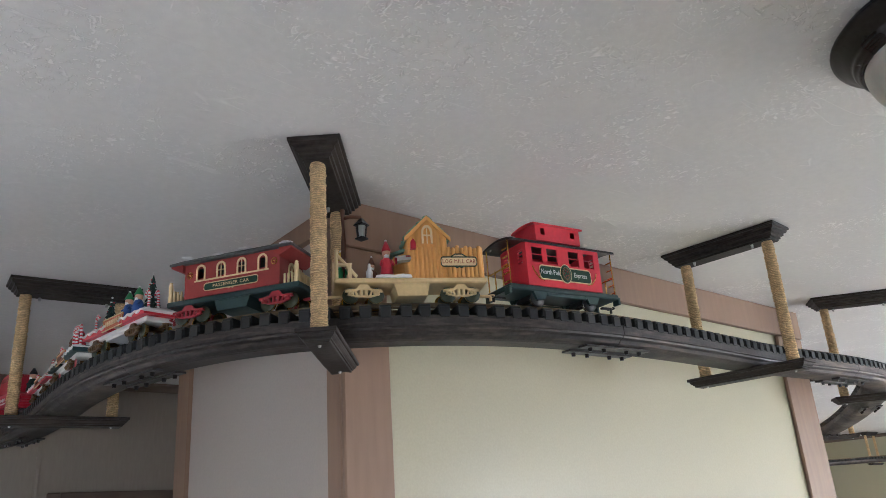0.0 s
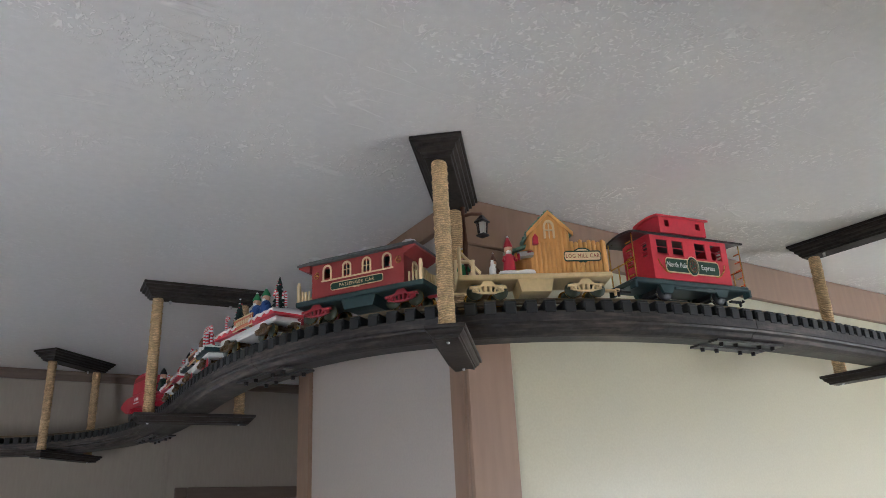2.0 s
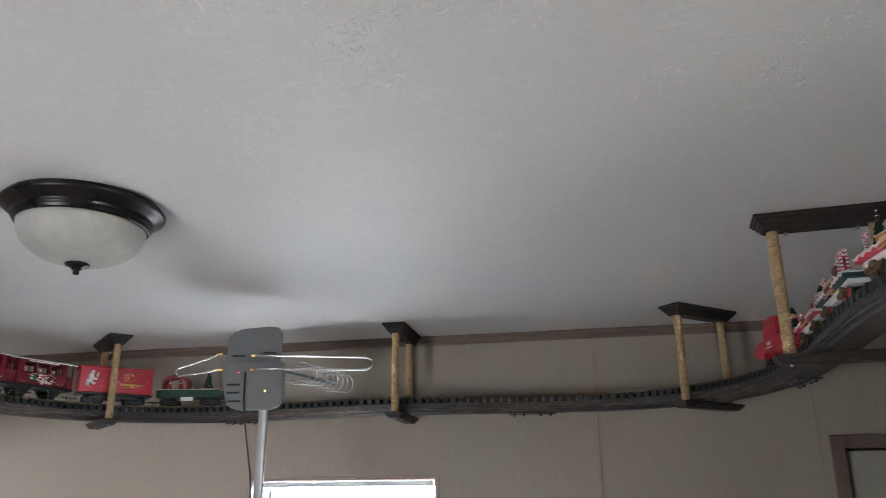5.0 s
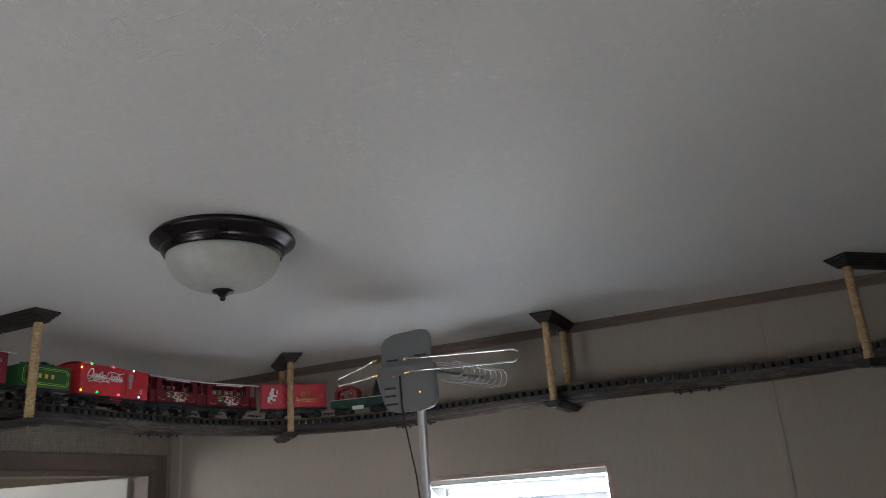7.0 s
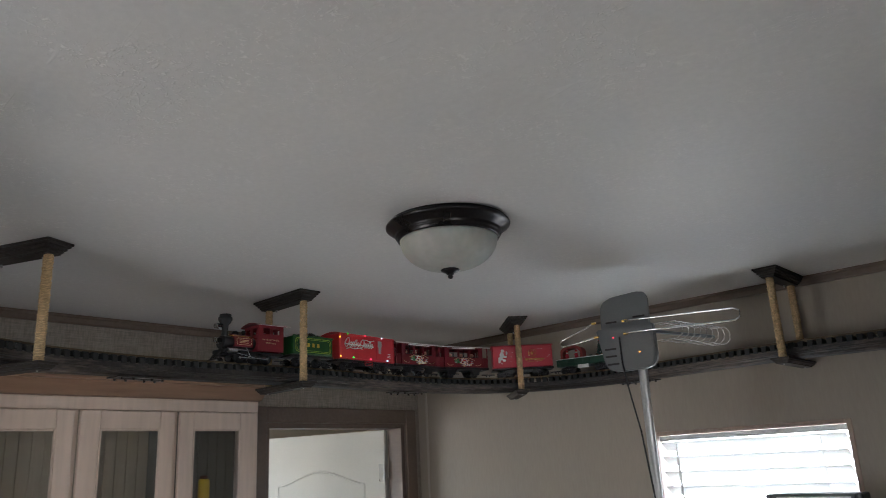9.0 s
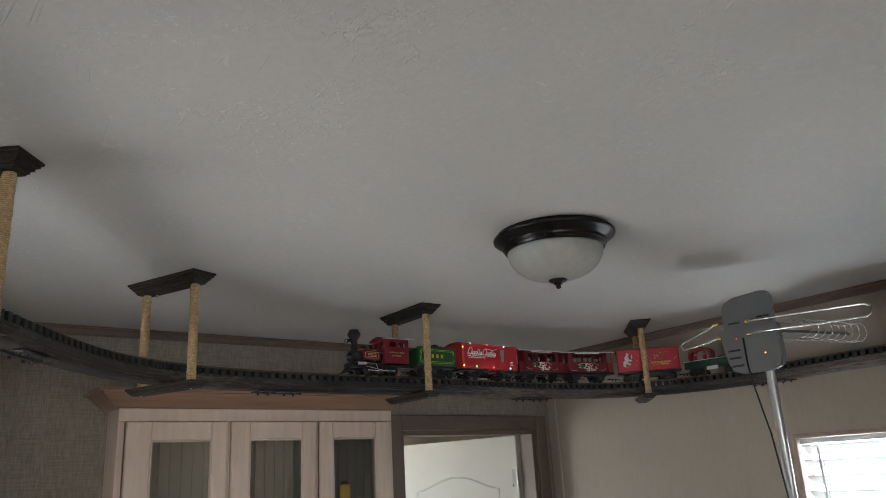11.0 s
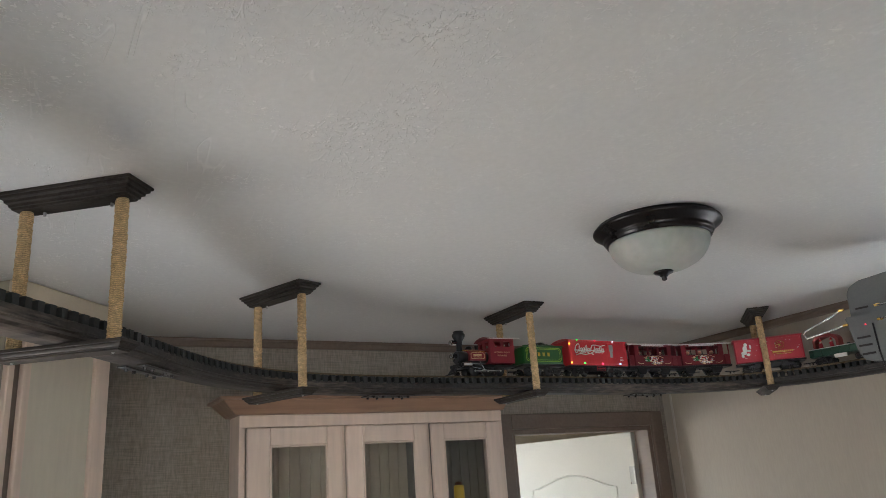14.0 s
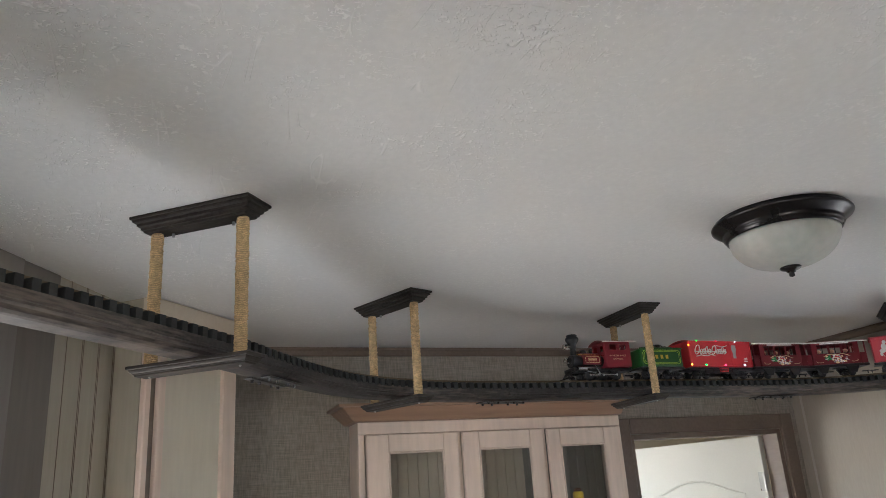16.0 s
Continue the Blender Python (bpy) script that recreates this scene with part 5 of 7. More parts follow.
# ---- log mill car ----
def log_car(s):
    c = put_car("log_mill_car", s, "tan toy wagon with an orange log cabin and lantern post")
    bm = bmn()
    box(bm, *span(-0.130, 0.130, -0.037, 0.037, 0.031, 0.040), 0.002)
    part("deck", bm, P_TAN, c)
    bm = bmn()
    prism(bm, [(-0.030, 0.031), (0.030, 0.031), (0.025, 0.010), (-0.025, 0.010)], -0.032, 0.032)
    part("underbox", bm, P_TAN, c)
    # gabled cabin with round upright logs
    K = -0.030
    bm = bmn()
    gable = [(K + 0.031, 0.040), (K + 0.031, 0.100), (K, 0.1225), (K - 0.031, 0.100), (K - 0.031, 0.040)]
    prism(bm, gable, -0.030, 0.030)
    cabin = part("cabin", bm, P_ORANGE, c)
    rng = random.Random(7)
    for i in range(8):
        x = -0.0271 + 0.00775 * i
        for sg in (1, -1):
            bm = bmn()
            low = 0.083 if sg > 0 and 1 < i < 7 else 0.098 + 0.020 * (1 - abs(x) / 0.031)
            rod(bm, (K + x, sg * 0.0287, 0.0405), (K + x + rng.uniform(-0.0005, 0.0005), sg * 0.0287, low), 0.0041, 0.0037, 8)
            part("log_board", bm, P_ORANGE, cabin)
    for i in range(7):
        for sg in (1, -1):
            bm = bmn()
            rod(bm, (K + sg * 0.031, -0.026 + i * 0.0087, 0.0405), (K + sg * 0.031, -0.026 + i * 0.0087, 0.099), 0.0044, 0.0040, 8)
            part("log_board", bm, P_ORANGE, cabin)
    bm = bmn()
    for a, b in (((K + 0.039, 0.0962), (K, 0.1262)), ((K, 0.1262), (K - 0.039, 0.0962))):
        prism(bm, [a, b, (b[0], b[1] - 0.004), (a[0], a[1] - 0.004)], -0.037, 0.037)
    for i in range(150):
        rng = random.Random(i)
        t = rng.uniform(0, 1)
        side = rng.choice((1, -1))
        ball(bm, (K + side * 0.038 * t, rng.uniform(-0.036, 0.034), 0.1262 - 0.0285 * t), (0.0045, 0.0040, 0.0020), 0, 1)
    part("roof", bm, P_PINE, c, "frosted green roof")
    bm = bmn()
    for a, b in (((K + 0.040, 0.0950), (K, 0.1255)), ((K, 0.1255), (K - 0.040, 0.0950))):
        prism(bm, [a, b, (b[0], b[1] - 0.0055), (a[0], a[1] - 0.0055)], 0.0335, 0.0372)
    part("gable_board", bm, P_ORANGE, c)
    bm = bmn()
    arched_frame(bm, K, 0.0875, 0.019, 0.0255, 0.0305, 0.0035)
    part("window", bm, P_CREAM, c)
    # lean-to with a roof of its own beside the cabin
    bm = bmn()
    prism(bm, [(0.0015, 0.040), (0.024, 0.040), (0.024, 0.080), (0.0015, 0.086)], -0.032, -0.010)
    lean_to = part("lean_to", bm, P_ORANGE, c)
    bm = bmn()
    prism(bm, [(-0.001, 0.0885), (0.029, 0.0805), (0.029, 0.0845), (-0.001, 0.0925)], -0.036, -0.006)
    part("lean_to_roof", bm, P_PINE, lean_to)
    # lower log pen behind it
    rng = random.Random(7)
    for sg in (1, -1):
        for i in range(8):
            x = K - 0.0365 - 0.0076 * i
            top = 0.083 + rng.uniform(-0.003, 0.003)
            bm = bmn()
            rod(bm, (x, sg * 0.031, 0.0405), (x, sg * 0.031, top), 0.0042, 0.0036, 8)
            ball(bm, (x, sg * 0.031, top), (0.0036, 0.0036, 0.0018), 0, 1)
            part("pen_log", bm, P_ORANGE, c)
    for i in range(7):
        bm = bmn()
        y = -0.026 + i * 0.0087
        rod(bm, (K - 0.0935, y, 0.0405), (K - 0.0935, y, 0.081 + rng.uniform(-0.003, 0.003)), 0.0044, 0.0038, 8)
        part("pen_log", bm, P_ORANGE, c)
    for i in range(8):
        bm = bmn()
        ball(bm, (K - 0.038 - i * 0.0072, rng.uniform(-0.018, 0.020), 0.079 + rng.uniform(0, 0.007)), (0.007, 0.011, 0.006), 0, 1)
        part("cut_log", bm, P_SILVER if i % 3 == 0 else P_CREAM, c)
    b = sign_plate(c, K - 0.052, 0.0615, 0.062, 0.0125, 0.0355, "LOG MILL CAR", P_CREAM, P_GREEN, P_BRICK, 0.0078, "cream sign with a dark green rim")
    bm = bmn()
    prism(bm, [(K - 0.066, 0.0675), (K - 0.038, 0.0675), (K - 0.046, 0.0715), (K - 0.058, 0.0715)], 0.0355, 0.0367)
    part("crest", bm, P_CREAM, b)
    bm = bmn()
    tube(bm, [(K - 0.066, 0.0367, 0.0680), (K - 0.058, 0.0367, 0.0718), (K - 0.046, 0.0367, 0.0718), (K - 0.038, 0.0367, 0.0680)], 0.0009, 6)
    part("crest_rim", bm, P_GREEN, b)
    bm = bmn()
    prism(bm, [(K + 0.022, 0.078), (K + 0.031, 0.078), (K + 0.031, 0.087), (K + 0.0265, 0.092), (K + 0.022, 0.087)], 0.0335, 0.042)
    part("bird_house", bm, P_CRIMSON, c)
    # rough-barked lantern post
    bm = bmn()
    tube(bm, [(0.111, 0.004, 0.040), (0.1122, 0.003, 0.066), (0.1105, 0.004, 0.092), (0.1118, 0.004, 0.142)], 0.0046, 9)
    tube(bm, [(0.111, 0.004, 0.130), (0.098, 0.003, 0.133), (0.079, 0, 0.1335)], 0.0026, 8)
    for v in bm.verts:
        v.co.x += 0.0007 * noise.noise((v.co.x * 400, v.co.y * 400, v.co.z * 90))
        v.co.y += 0.0007 * noise.noise((v.co.y * 400, v.co.z * 90, v.co.x * 400))
    lp = part("lantern_post", bm, P_BROWN, c)
    LX = 0.079
    bm = bmn()
    for sx in (-1, 1):
        for sy in (-1, 1):
            rod(bm, (LX + sx * 0.0062, sy * 0.0062, 0.104), (LX + sx * 0.0082, sy * 0.0082, 0.121), 0.0011, seg=5)
    lathe(bm, [(0.0140, 0.121), (0.0140, 0.1225), (0.008, 0.127), (0.0035, 0.1315)], (LX, 0, 0), 4, smooth=False)
    lathe(bm, [(0.0115, 0.1020), (0.0115, 0.1040)], (LX, 0, 0), 4, smooth=False)
    part("lantern", bm, P_BLACK, lp)
    bm = bmn()
    lathe(bm, [(0.0056, 0.1042), (0.0074, 0.1208)], (LX, 0, 0), 8, smooth=False)
    part("lantern_glass", bm, FROST, lp)
    # fence, snow and figures
    for sg in (1, -1):
        bm = bmn()
        for x in (0.104, 0.126):
            rod(bm, (x, sg * 0.033, 0.0395), (x, sg * 0.033, 0.078 if x > 0.11 else 0.060), 0.0036, 0.0030, 8)
        rod(bm, (0.126, sg * 0.033, 0.058), (0.100, sg * 0.033, 0.058), 0.0024, seg=6)
        rod(bm, (0.126, sg * 0.033, 0.072), (0.092, sg * 0.033, 0.042), 0.0026, seg=6)
        part("fence", bm, P_CREAM, c)
    bm = bmn()
    prism(bm, [(0.000, 0.0402), (0.062, 0.0402), (0.060, 0.0432), (0.050, 0.0440), (0.035, 0.0428), (0.015, 0.0450), (0.002, 0.0440)], 0.024, 0.0385)
    ball(bm, (0.040, 0.030, 0.0425), (0.022, 0.009, 0.003), 0)
    part("snow", bm, P_WHITE, c)
    bm = bmn()
    lathe(bm, [(0.0058, 0.0402), (0.0060, 0.049), (0.0030, 0.053), (0.0022, 0.060)], (0.071, 0.030, 0), 10)
    part("milk_can", bm, P_WHITE, c)
    figurine(c, 0.040, 0.018, 0.042, 0.054, P_CRIMSON, P_CRIMSON, label="red-coated figure with a log")
    figurine(c, 0.115, -0.016, 0.040, 0.050, P_ELF, P_YELLOW, label="green-coated elf figure")
    figurine(c, 0.062, -0.014, 0.040, 0.042, P_BROWN, P_BROWN, label="brown figure")
    bm = bmn()
    rod(bm, (0.000, 0.026, 0.068), (0.026, 0.033, 0.064), 0.0058, mi=0)
    part("log", bm, P_SILVER, c, "silvery cut log")
    for x in (0.082, -0.082):
        bogie(c, x, P_TAN, 0.042, 0.012, P_WHEEL)
    for x in (-0.134, 0.134):
        coupler(c, x, P_TAN)
    set_height(c, 0.040, 1.32)


log_car(0.435 + TAIL)


# ---- passenger car ----
def passenger_car(s):
    c = put_car("passenger_car", s, "brick-red toy passenger car with cream arched windows, snowy roof")
    bm = bmn()
    box(bm, *span(-0.128, 0.128, -0.040, 0.040, 0.029, 0.039), 0.002)
    prism(bm, [(-0.034, 0.029), (0.034, 0.029), (0.028, 0.011), (-0.028, 0.011)], -0.036, 0.036)
    part("underframe", bm, P_TEAL, c)
    xs = (-0.060, -0.020, 0.020, 0.060)
    holes = [(x - 0.006, x + 0.006, 0.072, 0.090) for x in xs]
    walled_body(c, "body", -0.092, 0.092, 0.080, 0.039, 0.103, holes, P_BRICK, [(-0.008, 0.008, 0.045, 0.085)])
    for x in xs:
        for sg in (1, -1):
            bm = bmn()
            arched_frame(bm, x, 0.069, 0.0185, 0.028, sg * 0.040, sg * 0.0016, abs(x) < 0.04)
            part("window_frame", bm, P_CREAM, c, "cream arched window frame")
    for sg in (1, -1):
        bm = bmn()
        box(bm, *span(-0.072, 0.072, min(sg * 0.040, sg * 0.0415), max(sg * 0.040, sg * 0.0415), 0.0665, 0.0690))
        part("window_ledge", bm, P_CREAM, c)
    bm = bmn()
    box(bm, *span(-0.088, 0.088, -0.034, 0.034, 0.0395, 0.062))
    part("interior", bm, P_DARK, c)
    for i, x in enumerate((-0.058, 0.060)):
        figurine(c, x, 0.022, 0.062, 0.030, P_CRIMSON if i else P_ELF, P_RED, arms=False, label="small seated figure")
    # hipped roof with drifts
    bm = bmn()
    z = 0.103
    v = [bm.verts.new(p) for p in ((-0.118, -0.050, z), (0.118, -0.050, z), (0.118, 0.050, z), (-0.118, 0.050, z), (-0.104, -0.024, z + 0.014), (0.104, -0.024, z + 0.014), (0.104, 0.024, z + 0.014), (-0.104, 0.024, z + 0.014),
                                   (-0.118, -0.050, z - 0.003), (0.118, -0.050, z - 0.003), (0.118, 0.050, z - 0.003), (-0.118, 0.050, z - 0.003))]
    for f in ((0, 1, 5, 4), (1, 2, 6, 5), (2, 3, 7, 6), (3, 0, 4, 7), (4, 5, 6, 7), (0, 8, 9, 1), (1, 9, 10, 2), (2, 10, 11, 3), (3, 11, 8, 0), (11, 10, 9, 8)):
        bm.faces.new([v[i] for i in f])
    r = part("roof", bm, P_ROOF, c, "dark grey roof with brick-red ends")
    bm = bmn()
    for sg in (1, -1):
        prism(bm, [(sg * 0.0935, 0.1), (sg * 0.117, 0.1), (sg * 0.117, 0.097), (sg * 0.0935, 0.086)], -0.046, 0.046)
    pieces("roof_end", bm, P_BRICK, r)
    bm = bmn()
    rng = random.Random(3)
    for x, y, a, b in ((-0.095, 0.034, 0.020, 0.012), (-0.02, 0.024, 0.030, 0.010), (0.09, 0.028, 0.018, 0.016), (0.05, -0.01, 0.026, 0.012), (0.03, 0.030, 0.02, 0.006), (-0.06, 0.0, 0.03, 0.012)):
        zz = z + 0.014 * min(1, max(0, (0.050 - abs(y)) / 0.026)) + 0.0005
        for q in range(3):
            ball(bm, (x + rng.uniform(-a, a) * 0.5, y + rng.uniform(-b, b) * 0.4, zz), (a * rng.uniform(0.35, 0.7), b * rng.uniform(0.5, 0.9), 0.0012), 0, 1)
    pieces("snow", bm, P_WHITE, r)
    for e in (1, -1):
        bm = bmn()
        for i in range(8):
            y = -0.035 + i * 0.010
            box(bm, *span(e * 0.122 - 0.0016, e * 0.122 + 0.0016, y - 0.0034, y + 0.0034, 0.039, 0.058 + 0.008 * abs(y / 0.035) ** 2), 0.0008)
        for sg in (1, -1):
            box(bm, (e * 0.122, sg * 0.037, 0.054), (0.006, 0.006, 0.032), 0.001)
            ball(bm, (e * 0.122, sg * 0.037, 0.072), 0.0035, 0, 1)
            for i in range(3):
                x = e * (0.100 + i * 0.007)
                box(bm, (x, sg * 0.037, 0.047), (0.0035, 0.003, 0.018), 0.0008)
        pieces("picket", bm, P_CREAM, c)
        bm = bmn()
        arched_frame(bm, 0, 0.056, 0.022, 0.030, 0, 0.0016)
        o = part("end_door", bm, P_CREAM, c)
        o.matrix_basis = pose(e * 0.0922, 0, 0, 0, 0, -90 * e)
    sign_plate(c, 0, 0.0545, 0.104, 0.013, 0.0402, "PASSENGER CAR", P_GREEN, P_CREAM, P_CREAM, 0.0084, "dark green sign with cream rim")
    bm = bmn()
    for x in (-0.082, 0.082):
        tube(bm, [(x + 0.005 * math.cos(t), 0.0405, 0.080 + 0.006 * math.sin(t)) for t in [i * math.pi / 4 for i in range(8)]], 0.0009, 5, 0, True)
        ball(bm, (x, 0.0405, 0.080), 0.0022, 0, 1)
    pieces("ornament", bm, P_GOLD, c)
    for x in (0.084, -0.084):
        bogie(c, x, P_BOGIE_RED, 0.042, 0.0125, P_WHEEL, 0.034, 0.029)
    for x in (-0.132, 0.132):
        coupler(c, x, P_BOGIE_RED)


passenger_car(0.725 + TAIL)


# ---- snow wagons ----
def snow_wagon(s, name, label, edge, seed, length=0.255):
    c = put_car(name, s, label)
    h = length / 2
    bm = bmn()
    box(bm, *span(-h + 0.01, h - 0.01, -0.030, 0.030, 0.026, 0.036), 0.002)
    prism(bm, [(-0.05, 0.036), (0.05, 0.036), (0.045, 0.020), (-0.045, 0.020)], -0.028, 0.028)
    part("base", bm, P_WHITE, c)
    snow_hump(c, 0.030, h, 0.078, 0.036, 0.056, edge, seed)
    snow_hump(c, -h, -0.030, 0.078, 0.036, 0.058, edge, seed + 3)
    for x in (h - 0.05, -h + 0.05):
        bogie(c, x, P_BRONZE, 0.040, 0.012, P_RED if seed % 2 else P_WHEEL, 0.031, 0.027)
    for x in (-h - 0.004, h + 0.004):
        coupler(c, x, P_BRONZE)
    return c


def banner(c, z, w, h, back, bars):
    """A slanted name board; its writing cannot be read."""
    bm = bmn()
    prism(bm, [(-w / 2, z), (-w / 2 + 0.004, z + h * 0.5), (-w / 2, z + h), (w / 2, z + h), (w / 2 - 0.004, z + h * 0.5), (w / 2, z)], 0.036, 0.0385)
    b = part("name_board", bm, back, c)
    bm = bmn()
    tube(bm, [(px, 0.0388, pz) for px, pz in ((-w / 2, z), (-w / 2 + 0.004, z + h * 0.5), (-w / 2, z + h), (w / 2, z + h), (w / 2 - 0.004, z + h * 0.5), (w / 2, z))], 0.0012, 6, 0, True)
    part("rim", bm, P_CREAM, b)
    bm = bmn()
    n = 8
    for i in range(n):
        x = (i - (n - 1) / 2) * w * 0.095
        box(bm, (x, 0.0389, z + h * 0.55), (w * 0.06, 0.0008, h * 0.42))
    pieces("lettering_bar", bm, bars, b)


elf = snow_wagon(1.028 + TAIL, "elf_wagon", "toy wagon with red-edged snow drifts, fir trees and two elf figures", P_RED, 2)
banner(elf, 0.036, 0.082, 0.022, P_SIGN, P_CREAM)
fir(elf, 0.098, 0.0, 0.052, 0.074, 0.019, tiers=7)
fir(elf, -0.075, 0.0, 0.054, 0.076, 0.019, tiers=7)
canes(elf, [(0.116, 0.020, 0.054, 0.032, -1), (0.116, -0.014, 0.054, 0.032, -1), (-0.108, 0.022, 0.054, 0.030, 1), (-0.116, 0.008, 0.054, 0.030, 1)])
for x, b in ((0.020, P_BLUE), (-0.020, P_BLUE)):
    figurine(elf, x, 0.0, 0.060, 0.060, b, P_ELF, label="elf figure with a green hat")
    bm = bmn()
    ball(bm, (x + 0.006, 0.0, 0.052), (0.016, 0.011, 0.010))
    rod(bm, (x + 0.016, 0, 0.056), (x + 0.022, 0, 0.068), 0.004, 0.003, 8)
    rod(bm, (x, 0, 0.036), (x, 0, 0.052), 0.006, seg=8)
    part("toy_horse", bm, P_YELLOW if x < 0 else P_SIGN, elf)

sweet = snow_wagon(1.36 + TAIL, "candy_wagon", "toy wagon with teal-edged snow, striped sugar canes and bear figures", P_TEAL, 5, 0.26)
banner(sweet, 0.035, 0.084, 0.022, P_SIGN, P_BROWN)
canes(sweet, [(-0.050, 0.024, 0.056, 0.046, -1), (-0.076, 0.024, 0.056, 0.046, 1), (-0.082, 0.024, 0.056, 0.044, -1), (-0.112, 0.022, 0.052, 0.046, 1), (-0.060, -0.02, 0.056, 0.046, -1), (-0.10, -0.02, 0.054, 0.046, 1), (0.118, 0.018, 0.050, 0.046, -1)])
figurine(sweet, -0.036, 0.006, 0.056, 0.060, P_CRIMSON, P_CRIMSON, P_BROWN, 0.3, label="brown bear figure with a red hat")
figurine(sweet, 0.030, 0.010, 0.040, 0.066, P_YELLOW, P_BROWN, P_BROWN, label="brown bear figure in a yellow coat")
figurine(sweet, 0.080, 0.004, 0.052, 0.040, P_BROWN, P_BROWN, P_BROWN, 1.1, arms=False, label="small brown animal figure")

snowy = snow_wagon(1.655 + TAIL, "snowman_wagon", "toy wagon with red-edged snow, a snowman figure and parcels", P_RED, 8, 0.24)
banner(snowy, 0.035, 0.076, 0.020, P_SIGN, P_BROWN)
figurine(snowy, -0.048, 0.0, 0.055, 0.064, P_WHITE, P_BLACK, P_WHITE, label="snowman figure with a black hat")
figurine(snowy, 0.022, 0.008, 0.040, 0.054, P_BLUE, P_CRIMSON, label="small figure in a blue coat")
canes(snowy, [(-0.094, 0.022, 0.052, 0.032, 1), (-0.094, -0.02, 0.052, 0.032, 1), (0.104, 0.024, 0.050, 0.026, -1), (0.084, 0.024, 0.052, 0.026, 1)])
bm = bmn()
box(bm, (0.094, 0.006, 0.062), (0.022, 0.022, 0.018), 0.002)
part("parcel", bm, P_YELLOW, snowy)
fir(snowy, 0.052, -0.012, 0.052, 0.042, 0.012, tiers=5)


# ---- red motor car wagon ----
def truck_wagon(s):
    c = put_car("red_truck_wagon", s, "red toy rail truck with rounded cab and two figures")
    bm = bmn()
    body = [(-0.130, 0.040), (-0.130, 0.052), (-0.110, 0.064), (-0.075, 0.068), (0.075, 0.068), (0.112, 0.062), (0.132, 0.050), (0.132, 0.040), (0.104, 0.036), (0.094, 0.024), (0.052, 0.020), (0.044, 0.036), (-0.044, 0.036), (-0.052, 0.020), (-0.094, 0.024), (-0.104, 0.036)]
    prism(bm, body, -0.040, 0.040)
    bmesh.ops.bevel(bm, geom=list(bm.edges), offset=0.003, segments=2, affect="EDGES")
    part("body", bm, P_CRIMSON, c)
    bm = bmn()
    cab = [(-0.058, 0.069), (-0.054, 0.108), (-0.044, 0.124), (-0.020, 0.131), (0.020, 0.131), (0.044, 0.124), (0.054, 0.108), (0.058, 0.069)]
    prism(bm, cab, -0.034, 0.034)
    bmesh.ops.bevel(bm, geom=list(bm.edges), offset=0.004, segments=2, affect="EDGES")
    part("cab", bm, P_CRIMSON, c)
    bm = bmn()
    for sg in (1, -1):
        prism(bm, [(-0.040, 0.108), (-0.034, 0.119), (0.034, 0.119), (0.040, 0.108)], sg * 0.0342 - 0.001, sg * 0.0342 + 0.001)
    pieces("cab_window", bm, P_BRICK, c)
    bm = bmn()
    for q, w in ((-0.012, 0.006), (0.0, 0.010), (0.012, 0.006)):
        ball(bm, (q, 0.0405, 0.055), (w * 0.7, 0.0012, 0.006), 0, 1)
    box(bm, (0, 0.0405, 0.044), (0.040, 0.0012, 0.003))
    part("emblem", bm, P_WHITE, c)
    for x in (0.074, -0.074):
        bm = bmn()
        box(bm, (x, 0, 0.016), (0.05, 0.052, 0.012), 0.003)
        a = part("axle_box", bm, P_BLACK, c)
        add_wheels(a, (x,), 0.0165, P_BLACK, 0.0245)
    figurine(c, 0.098, 0.0, 0.060, 0.070, P_LEAF, P_BLACK, label="standing figure in a dark green coat")
    figurine(c, -0.094, 0.0, 0.064, 0.074, P_LEAF, P_BLACK, label="standing figure in a dark green coat")
    for x in (-0.136, 0.136):
        coupler(c, x, P_BLACK)


truck_wagon(2.01 + TAIL)


